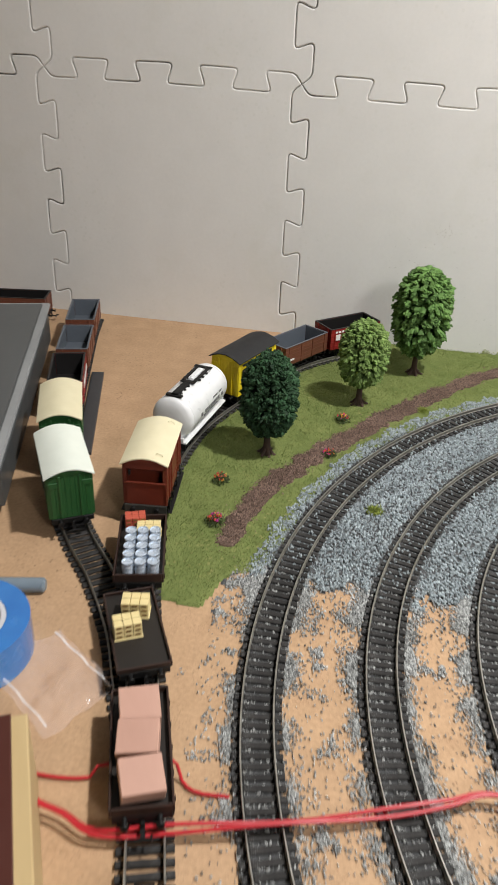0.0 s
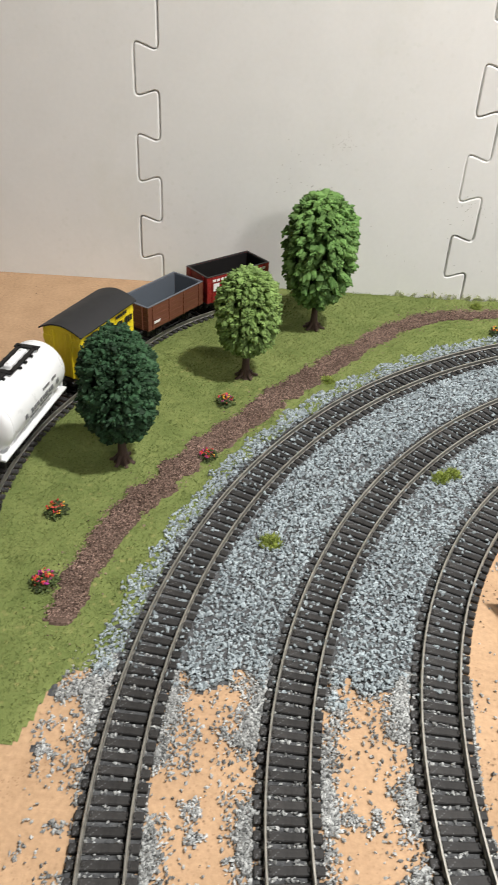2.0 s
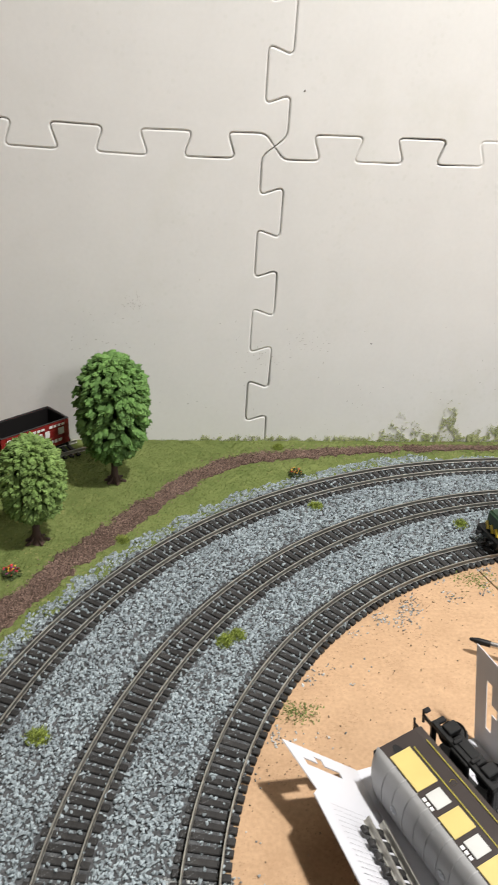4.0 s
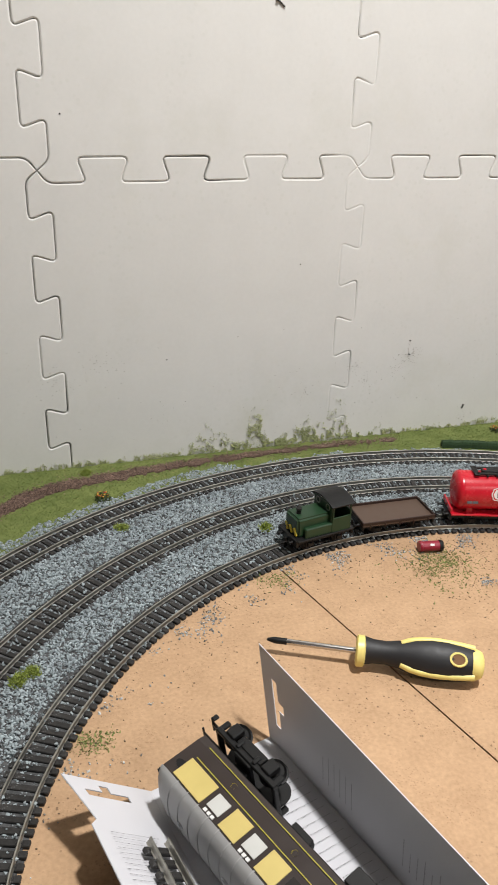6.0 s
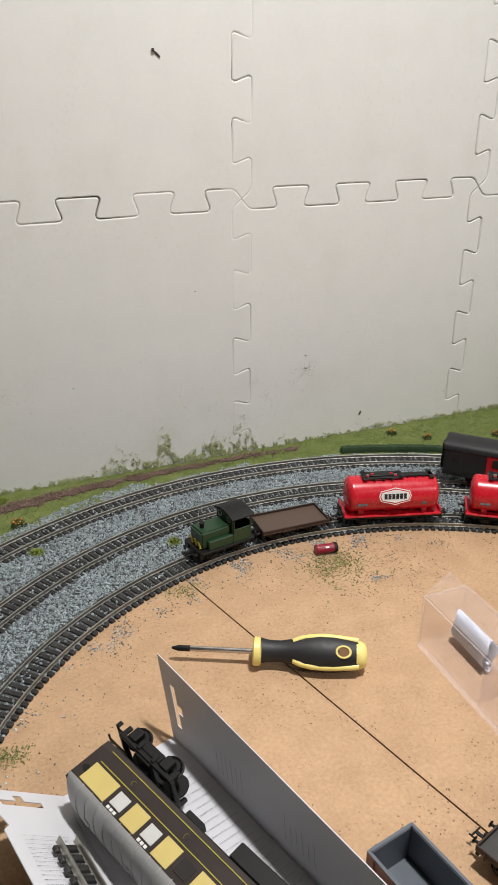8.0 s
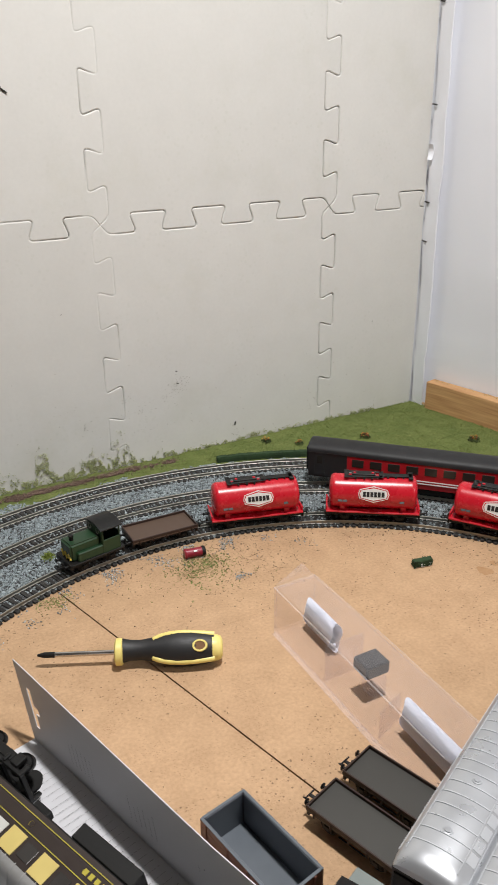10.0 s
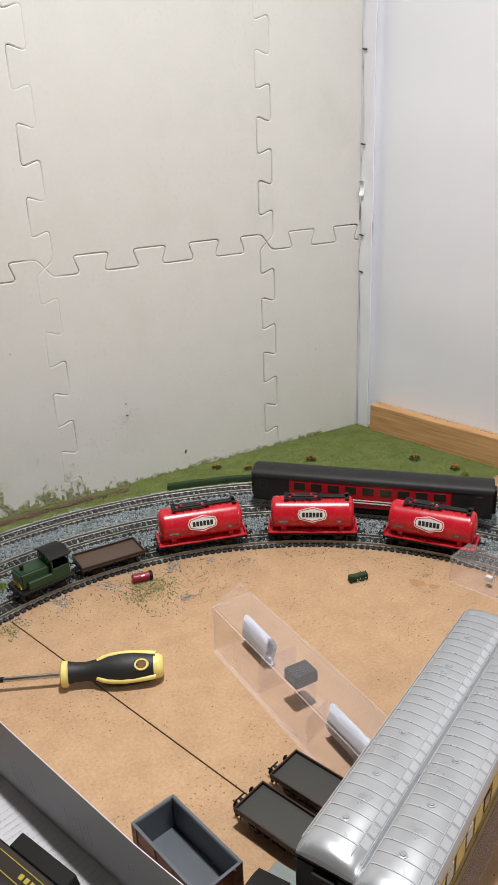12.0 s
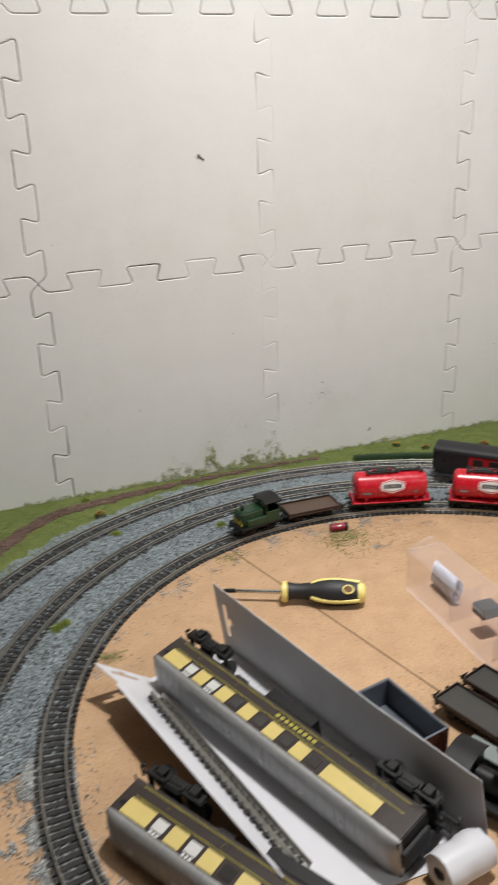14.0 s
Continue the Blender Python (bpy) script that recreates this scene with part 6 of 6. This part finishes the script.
def pullman(label, m, L=0.232, W=0.0315, eave=0.0430, big=1.0):
    ob = thing("passenger_coach", label, "model coach", m, "brown saloon coaches")
    z0 = 0.0155
    body = [(W / 2 * 0.96, z0), (W / 2, z0 + 0.004), (W / 2, eave), (-W / 2, eave), (-W / 2, z0 + 0.004), (-W / 2 * 0.96, z0)]
    part("body", prism(body, -L / 2, L / 2), BROWN, ob)
    roof = [(W / 2 * 1.02 * math.cos(math.pi * i / 20), eave + 0.0080 * math.sin(math.pi * i / 20) ** 0.7) for i in range(21)]
    SILVER_OR = SILVER if big == 1 else DULLROOF
    h = L / 2 + 0.001
    rf = smooth(part("roof", vaulted(roof, (-h, -h + 0.0015, -h + 0.004, -h + 0.009, h - 0.009, h - 0.004, h - 0.0015, h), (0.42, 0.68, 0.86, 1, 1, 0.86, 0.68, 0.42), eave), SILVER_OR, ob), 35)
    crown = roof[4:15] if big == 1 else roof
    for k in range(27):
        x = -L / 2 + 0.012 + k * (L - 0.024) / 26
        rib = [(y * 1.004, z + 0.00030) for y, z in crown] + [(y * 0.98, z - 0.0006) for y, z in crown[::-1]]
        smooth(part("roof_rib", prism(rib, x, x + 0.0006), SILVER_RIB if big == 1 else DULLROOF, rf), 35)
    if big == 1:
        for q in (4, 14, 17, 1):
            y, z = roof[q]
            part("seam", boxes((0, y * 1.004, z + 0.0002, L - 0.012, 0.0004, 0.0003), bevel=0.0001), SILVER_RIB, rf)
    for k in range(26 if big == 1 else 0):
        x = -L / 2 + 0.0165 + k * (L - 0.024) / 26
        (ya, za), (yb, zb) = roof[14], roof[17]
        part("roof_panel", boxes((x - 0.0003, (ya + yb) / 2, (za + zb) / 2, 0.0064, 0.0042, 0.0008, Matrix.Rotation(math.atan2(za - zb, ya - yb), 4, "X")), bevel=0.0002), SILVER_RIB, rf)
    for k in range(6):
        v = part("vent", lathe([(0, 0.0023), (0.0005, 0.0022), (0.0006, 0.0015), (0.0010, 0.0013), (0.0010, 0)], 14, "z"), SILVER, rf, m=pose(-L / 2 + 0.022 + k * (L - 0.04) / 5.6, 0.0015, eave + 0.0078))
        smooth(v)
        part("vent_cap", lathe([(0, 0.0009), (0.0004, 0.0008), (0.0005, 0)], 10, "z"), SILVER, rf, m=pose(-L / 2 + 0.034 + k * (L - 0.04) / 5.6, 0.007, eave + 0.0068))
    for s in (-1, 1):
        part("end_wall", boxes((s * (L / 2 + 0.0003), 0, 0.0300, 0.0010, W * 0.94, 0.0265), bevel=0.0003), BLACK, ob)
        part("gangway", boxes((s * (L / 2 + 0.0022), 0, 0.0295, 0.0034, 0.0125, 0.0245), bevel=0.0007), BLACK, ob)
        (bogie(ob, s * (L / 2 - 0.030)) if big == 1 else heavy_bogie(ob, s * (L / 2 - 0.021), s))
        part("coupling", boxes((s * (L / 2 + 0.004), 0, 0.0100, 0.016, 0.0026, 0.001), (s * (L / 2 + 0.012), 0, 0.0100, 0.001, 0.009, 0.001), bevel=0.0002), BLACK, ob)
        part("door_recess", lathe([(0, 0.0038), (0.0003, 0.0038), (0.0003, 0)], 18, "z"), BLACK, ob, m=pose(-s * (L / 2 - 0.0075), s * W / 2, eave - 0.0065) @ Matrix.Rotation(radians(-90 * s), 4, "X") @ Matrix.Diagonal((1.35, 0.6, 1, 1)))
    for t in (-1, 1):
        y = t * (W / 2 + 0.0002)
        for f, w in ((0.0175, 0.021), (0.0478, 0.0115), (0.0728, 0.0115), (0.0978, 0.0115), (0.1228, 0.0115), (0.1478, 0.0115), (0.190, 0.042)):
            part("blind_panel", boxes((-L / 2 + f, y, eave - 0.0066, w, 0.0006, 0.0114), bevel=0.0001), CREAMP, ob)
        for f in (0.035, 0.0603, 0.0853, 0.1103, 0.1353, 0.1603):
            f = f / L
            wd = part("window", boxes((-L / 2 + f * L, y, eave - 0.0070, 0.0086, 0.0005, 0.0078), bevel=0.0001), BOOK if f < 0.3 else DARKPANE, ob)
            for k in range(3 if f < 0.3 else 0):
                part("pane", boxes((-L / 2 + f * L - 0.0026 + k * 0.0026, y, eave - 0.0013, 0.0018, 0.0006, 0.0015), bevel=0), P_INKW, wd)
        for k in range(9):
            part("lettering_bar", boxes((0.034 - k * 0.0042 * 1.0, y, eave - 0.0178, 0.0026, 0.0004, 0.0028), bevel=0), GOLD, ob)
        for z in (eave - 0.0140, eave - 0.0215):
            part("lining", boxes((0, y, z, L * 0.93, 0.0004, 0.0004), bevel=0), GOLD, ob)
        for k in range(5):
            part("crest", lathe([(0, 0.0016), (0.0004, 0.0014), (0.0004, 0)], 6, "y"), GOLD, ob, m=pose(-L / 2 + 0.032 + k * 0.042, y, eave - 0.0178) @ Matrix.Rotation(radians(90 if t < 0 else -90), 4, "X") @ Matrix.Rotation(radians(-90), 4, "X"))
    part("underframe", boxes((0, 0, 0.0147, L * 0.97, 0.024, 0.0018), (0, 0, 0.0095, 0.044, 0.026, 0.009), (0.045, 0, 0.0120, 0.018, 0.02, 0.004), (-0.05, 0.006, 0.012, 0.012, 0.006, 0.004), bevel=0.0005), BLACK, ob)
    return ob


pullman("umber and yellow saloon coach lying on its side in card packaging", pose(0.0979, -0.4741, 0.0227, 100, 0, -69), eave=0.0400, big=1.3)
pullman("umber and yellow saloon coach lying on its side on the board", pose(0.0505, -0.5895, 0.0200, 97, 0, -59), eave=0.0400, big=1.3)
pullman("upright saloon coach with a ribbed silver roof", pose(0.2891, -0.5433, 0.028, 0, 0, 24), L=0.222, eave=0.0465)
pullman("upright saloon coach with a silver roof beside its twin", pose(0.2978, -0.5726, 0.028, 0, 0, 24), L=0.222, eave=0.0465)

# a straight piece of track lying on the card
tp = thing("track_piece", "short straight piece of dark track lying on white card", "model track", Matrix.Translation((0.0060, -0.4115, 0.0165)) @ Matrix.Rotation(radians(-36), 4, Vector((0.0405, -0.172, 0)).normalized()) @ Matrix.Translation((0.0040, 0.4160, 0)))
tline = [Vector((-0.0040, -0.416, 0)).lerp(Vector((0.0365, -0.588, 0)), k / 10) for k in range(11)]
for side in (-1, 1):
    part("rail", rail(tline, side * 0.62), RAIL, tp)
for k in range(26):
    p, h = along(tline, 0.004 + k * 0.0066)
    s = new("sleeper", SLEEPER_ME)
    s.parent = tp
    s.matrix_basis = pose(p.x, p.y, 0, 0, 0, h) @ Matrix.Diagonal((1, 0.62, 1, 1))

# ---- wagons and oddments on the board ----
fh = math.degrees(math.atan2(-0.047, 0.0145))
flat_wagon("dark grey flat wagon standing on the bare board", pose(0.2165, -0.5125, -0.0050, 0, 0, fh), L=0.058, W=0.0265, deck=P_DECKG)
flat_wagon("dark grey flat wagon standing beside another", pose(0.2475, -0.5012, -0.0050, 0, 0, fh), L=0.055, W=0.0265, deck=P_DECKG)
open_wagon("brown open wagon with blue-grey inside on the bare board", pose(0.1545, -0.5095, -0.0050, 0, 0, math.degrees(math.atan2(-0.058, 0.0105))), P_BROWN, P_GREYIN, L=0.060, W=0.0285, top=0.0385)
gb = thing("grey_box", "small grey-green plastic box on the board", "box", pose(0.1936, -0.5505, 0, 0, 0, 22))
part("shell", boxes((0, 0, 0.0095, 0.013, 0.026, 0.019), bevel=0.0008), paint("box_grey_green", (0.16, 0.19, 0.18)), gb)
part("lid", boxes((0, 0, 0.0198, 0.0136, 0.0266, 0.0014), bevel=0.0004), paint("box_lid_grey", (0.20, 0.23, 0.22)), gb)
# Engine shape stands in for a dark open wagon with green contents.
eng = thing("tank_engine", "small black, green and red engine standing in for a dark open wagon", "model locomotive", pose(0.1815, -0.5776, -0.0050, 0, 0, -62))
chassis(eng, 0.060, 0.028, wb=0.032)
part("footplate", boxes((0, 0, 0.0168, 0.060, 0.028, 0.0016), bevel=0.0003), BLACK, eng)
smooth(part("boiler", lathe([(-0.018, 0), (-0.018, 0.0070), (0.026, 0.0070), (0.028, 0.0058), (0.0285, 0)], 22), BLACK, eng, m=pose(0, 0, 0.0255)))
part("cab", boxes((-0.022, 0.0125, 0.0280, 0.014, 0.0012, 0.021), (-0.022, -0.0125, 0.0280, 0.014, 0.0012, 0.021), (-0.0155, 0, 0.0280, 0.0012, 0.024, 0.021), bevel=0.0003), P_LOCO, eng)
smooth(part("cab_roof", arc_roof(0.018, 0.028, 0.0385, 0.003), BLACK, eng, m=pose(-0.022, 0, 0)))
part("chimney", lathe([(0, 0.0022), (0.006, 0.0020), (0.007, 0.0026), (0.008, 0.0025), (0.008, 0)], 14, "z"), BLACK, eng, m=pose(0.021, 0, 0.0340))
part("buffer_beam", boxes((0.0305, 0, 0.0150, 0.0012, 0.027, 0.0060), (-0.0305, 0, 0.0150, 0.0012, 0.027, 0.0060), bevel=0.0002), P_RED, eng)
tis = thing("paper_roll", "crumpled white paper roll beside the packaging", "paper", pose(0.1344, -0.6080, 0.0122, 0, 0, 10))
bm = lathe([(-0.017, 0.004), (-0.017, 0.0110), (-0.008, 0.0118), (0, 0.0112), (0.008, 0.0120), (0.017, 0.0110), (0.0172, 0.005)], 30)
for v in bm.verts:
    v.co += v.co.normalized() * 0.0014 * noise.noise(v.co * 160)
smooth(part("paper", bm, CARD, tis), 25)

# ---- clear blister boxes ----
CLEAR = clear_plastic("clear_plastic", (0.92, 0.89, 0.91), (0.035, 0.125))


def shell_box(L, W, H, th=0.0005):
    """An open thin box: floor side up, four walls, soft edges."""
    bm = bmesh.new()
    m = Matrix.Translation((L / 2, 0, H / 2)) @ Matrix.Diagonal((L, W, H, 1))
    bmesh.ops.create_cube(bm, size=1, matrix=m)
    bmesh.ops.bevel(bm, geom=bm.edges[:], offset=0.0014, segments=2, affect="EDGES")
    for v in bm.verts:
        if v.co.z > H * 0.5:
            v.co.y *= 0.97
        v.co.y += 0.0006 * noise.noise(v.co * 60)
    return bm


blister = thing("blister_box", "long clear plastic blister box lying open on the board", "plastic box", pose(0.2855, -0.3345, 0.0005, 0, 0, -91))
b = smooth(part("shell", shell_box(0.185, 0.036, 0.040), CLEAR, blister), 30)
b.visible_shadow = False
bm = bmesh.new()
bm.faces.new([bm.verts.new(p) for p in ((-0.0005, -0.0165, 0.0405), (-0.0215, 0.0195, 0.0375), (-0.0190, 0.0225, 0.0340), (-0.0005, 0.0165, 0.0395))])
bmesh.ops.solidify(bm, geom=bm.faces[:], thickness=0.0004)
part("end_flap", bm, CLEAR, blister).visible_shadow = False
part("flange", boxes((0.095, -0.0195, 0.0006, 0.185, 0.0032, 0.0006), bevel=0.0002), CLEAR, blister).visible_shadow = False
part("divider", boxes((0.066, 0, 0.016, 0.0006, 0.032, 0.030), (0.122, -0.004, 0.012, 0.0006, 0.024, 0.022, Matrix.Rotation(radians(20), 4, "Z")), bevel=0.0001), CLEAR, blister).visible_shadow = False
PAPER = M("white_paper", (0.84, 0.87, 0.95), (0.79, 0.82, 0.91), rough=0.6)


def rolled_sheet(L, turns, r0, r1, phase):
    """A loosely rolled sheet: a spiral pulled along x, higher than wide."""
    bm = bmesh.new()
    rows, n = [], int(26 * turns)
    for k in range(n + 1):
        a = phase + 2 * math.pi * turns * k / n
        r = r0 + (r1 - r0) * k / n
        rows.append([bm.verts.new((x + 0.0015 * math.sin(3 * a), 0.45 * r * math.cos(a), r * math.sin(a))) for x in (0, L / 2, L)])
    for p, q in zip(rows, rows[1:]):
        for i in range(2):
            bm.faces.new((p[i], p[i + 1], q[i + 1], q[i]))
    bmesh.ops.solidify(bm, geom=bm.faces[:], thickness=0.00025)
    return bm


for x0, ln, yy, rr in ((0.008, 0.036, 0.0085, 0.0125), (0.128, 0.050, 0.0045, 0.0128)):
    pr = thing("paper_roll", "loosely rolled white paper slip inside a clear box", "paper", blister.matrix_basis @ pose(x0, yy, rr + 0.0012, 0, 0, -1), "paper slips")
    smooth(part("outer_sheet", rolled_sheet(ln, 1.35, rr * 0.84, rr, 0.6), PAPER, pr), 40)
    smooth(part("inner_sheet", rolled_sheet(ln * 0.96, 1.1, rr * 0.45, rr * 0.68, 2.2), PAPER, pr), 40)
foamb = thing("black_block", "small black foam block inside a clear box", "block", blister.matrix_basis @ pose(0.0880, 0.0060, 0.0015))
part("block", boxes((0, 0, 0.0220, 0.0160, 0.0185, 0.0095), bevel=0.0008, seg=2), M("black_foam", (0.016, 0.016, 0.018), (0.010, 0.010, 0.011), rough=0.45, scale=300, bump=0.02), foamb)
part("stand", boxes((0.002, 0.002, 0.0072, 0.012, 0.012, 0.0140), bevel=0.0006), CLEAR, foamb).visible_shadow = False
b2 = thing("blister_box", "small clear plastic box near the inner track", "plastic box", pose(0.5060, -0.3640, 0.0005, 0, 0, -76))
GLINTP = clear_plastic("edge_glint", (0.94, 0.92, 0.93), (0.06, 0.20))


def glint_edges(ob, L, W, H):
    """Pale tubes added along a clear box's folded edges to imitate their highlights."""
    w, h = W / 2 - 0.0004, H - 0.0006
    for a, b in (((0, -w, h), (L, -w, h)), ((0, w, h), (L, w, h)), ((0, -w, 0), (0, -w, h)), ((0, w, 0), (0, w, h)), ((0, -w, h), (0, w, h)), ((0, -w, 0), (L, -w, 0))):
        a, b = Vector(a), Vector(b)
        part("edge", tube([a, (a + b) / 2 + Vector((0, 0.0004, 0.0003)), b], 0.00042, 6), GLINTP, ob).visible_shadow = False


glint_edges(blister, 0.185, 0.036, 0.040)
tray_c = thing("clear_tray", "clear plastic packing tray that carries two silver-roofed coaches", "plastic tray", pose(0.2953, -0.5571, 0.0005, 0, 0, 24))
smooth(part("shell", shell_box(0.205, 0.060, 0.0270), CLEAR, tray_c, m=pose(-0.1025, 0, 0)), 30)
for k in range(2):
    part("saddle", boxes((0.07 - 0.14 * k, 0, 0.0310, 0.014, 0.060, 0.0075), bevel=0.0006), CLEAR, tray_c)
sh = smooth(part("shell", shell_box(0.075, 0.032, 0.026), CLEAR, b2), 30)
sh.visible_shadow = False
glint_edges(b2, 0.075, 0.032, 0.026)
part("clip", boxes((0.03, 0.0, 0.0075, 0.006, 0.0045, 0.006), bevel=0.0005), P_INKW, b2)

# ---- oddments beside the sidings ----
CABLE = paint("red_cable", (0.50, 0.02, 0.03), rough=0.4)
cab1 = thing("red_cable", "thick red cable across the tracks", "cable")
line = spline([(-0.300, -0.619), (-0.289, -0.6234), (-0.275, -0.6259), (-0.2568, -0.6314), (-0.2257, -0.6231), (-0.182, -0.6106), (-0.1273, -0.5922), (-0.1042, -0.5832), (-0.080, -0.5733), (-0.035, -0.580), (-0.02, -0.595)], 0.004)
for o in (0.0, 0.0026):
    pts = [Vector((p.x, p.y + o, 0.0085 + 0.0015 * math.sin(p.x * 60 + o * 900))) for p in line]
    smooth(part("core", tube(pts, 0.0010, 8), CABLE, cab1))
cab2 = thing("red_cable", "thin red wire lying on the board", "cable")
line = spline([(-0.318, -0.600), (-0.3006, -0.6041), (-0.277, -0.6019), (-0.255, -0.592), (-0.2364, -0.5869), (-0.2225, -0.5965), (-0.2034, -0.5958)], 0.004)
smooth(part("core", tube([Vector((p.x, p.y, 0.0018 + (0.007 if abs(p.x + 0.25) < 0.02 else 0))) for p in line], 0.0009, 8), CABLE, cab2))

tray = thing("plastic_tray", "dark grey plastic tray with a pale rim by the siding", "tray", pose(-0.5010, -0.2725, 0, 0, 0, -72))
TRAYG = M("tray_grey", (0.10, 0.105, 0.105), (0.07, 0.075, 0.075), rough=0.35, scale=60, bump=0.1)
part("shell", boxes((0, 0, 0.0215, 0.330, 0.086, 0.043), bevel=0.008, seg=3), TRAYG, tray)
smooth(part("rim", boxes((0, 0, 0.0440, 0.334, 0.090, 0.0030), bevel=0.0012, seg=2), M("rim_grey", (0.30, 0.31, 0.31), rough=0.35), tray))
part("lid", boxes((0, 0, 0.0462, 0.318, 0.076, 0.0024), bevel=0.001, seg=2), TRAYG, tray)
open_wagon("brown open wagon behind the grey tray by the wall", pose(-0.572, -0.045, -0.005, 0, 0, 10), P_BROWN, P_DARKIN)

ramp = thing("platform_strip", "thin dark grey strip lying beside the branch wagons", "strip", pose(-0.4121, -0.2400, 0, 0, 0, math.degrees(math.atan2(-0.149, 0.045))))
part("strip", boxes((0, 0, 0.0016, 0.158, 0.0120, 0.0030), bevel=0.0004), paint("strip_grey", (0.045, 0.045, 0.047)), ramp)
roll = thing("tape_roll", "roll of translucent blue tape beside the branch", "tape roll", pose(-0.3690, -0.5380, 0.0130))
BLUE = M("blue_tape", (0.05, 0.22, 0.55), (0.03, 0.14, 0.42), rough=0.25, scale=80, coat=0.4)
smooth(part("tape", lathe([(-0.012, 0.023), (-0.012, 0.036), (0.012, 0.036), (0.012, 0.023), (-0.012, 0.023)], 48, "z"), BLUE, roll), 40)
smooth(part("core", lathe([(-0.0118, 0.020), (-0.0118, 0.0228), (0.0118, 0.0228), (0.0118, 0.020), (-0.0118, 0.020)], 40, "z"), CARD, roll), 40)
tb = thing("plastic_tube", "short grey plastic tube on the board", "tube", pose(-0.3835, -0.4865, 0.0050, 0, 0, 13))
smooth(part("tube", lathe([(-0.03, 0.0030), (-0.03, 0.0048), (0.034, 0.0048), (0.0355, 0.003), (0.0355, 0)], 20), M("tube_grey", (0.20, 0.25, 0.29), rough=0.3), tb))
bag = thing("plastic_bag", "crumpled clear plastic bag on the board", "plastic bag", pose(-0.3150, -0.5485, 0.0, 0, 0, -36))
bm = bmesh.new()
bmesh.ops.create_grid(bm, x_segments=26, y_segments=26, size=0.026, matrix=Matrix.Diagonal((1.15, 0.88, 1, 1)))
for v in bm.verts:
    q = v.co.copy()
    v.co.z = 0.0035 + 0.0045 * noise.noise(q * 45) + 0.003 * noise.noise(q * 110) + 0.001
    v.co.x += 0.006 * noise.noise(q * 30 + Vector((3, 0, 0)))
bmesh.ops.solidify(bm, geom=bm.faces[:], thickness=0.0003)
smooth(part("film", bm, clear_plastic("bag_film", (0.95, 0.90, 0.88), (0.03, 0.11)), bag), 60).visible_shadow = False
# Two pale tubes added along the bag's edges imitate bright highlights on the film.
for v0, v1, nm in (((-0.029, -0.0205, 0.0070), (0.029, -0.0190, 0.0075), "seam_glint"), ((-0.026, 0.0185, 0.0075), (0.027, 0.0205, 0.0065), "zip")):
    a, b = Vector(v0), Vector(v1)
    part(nm, tube([a.lerp(b, k / 8) + Vector((0, 0, 0.0012 * math.sin(k * 2.1))) for k in range(9)], 0.00055, 6), clear_plastic("bag_" + nm, (0.97, 0.95, 0.94), (0.35, 0.6)), bag).visible_shadow = False
wb = thing("wooden_box", "pale wooden box with a dark red lid by the siding", "wooden box", pose(-0.2970, -0.6620, 0, 0, 0, -63))
part("shell", boxes((0, 0, 0.0240, 0.098, 0.052, 0.047), bevel=0.0006), M("pale_wood", (0.55, 0.42, 0.22), (0.42, 0.30, 0.14), rough=0.55, scale=80, stretch=(0.2, 1, 3)), wb)
part("lid", boxes((0, -0.0010, 0.0490, 0.096, 0.040, 0.0026), bevel=0.0004), paint("lid_dark_red", (0.07, 0.018, 0.012)), wb)


def in_stain(x, y):
    return any(math.hypot(x - a, y - b) < r * (0.75 + 0.7 * noise.noise(Vector((x * 150, y * 150, a * 9)))) for a, b, r in ((0.466, -0.352, 0.0075), (0.481, -0.347, 0.0055), (0.474, -0.367, 0.0050), (0.455, -0.385, 0.0035)))


tagged(part("board_stain", carpet(in_stain, 0.44, 0.50, -0.40, -0.33, 0.0008, 0.0002, 0.0), M("rust_stain", (0.33, 0.18, 0.085), (0.40, 0.24, 0.12), rough=0.8, scale=300)), "brown water stains on the bare board", "stain", kind="stuff")


# ---- foam tiles of the wall ----
for j in (-1, 0, 1):
    for i in range(-5, 2):
        foam_tile(i, j, wall_n)
    foam_tile(2, j, wall_n, cut=0.6805)
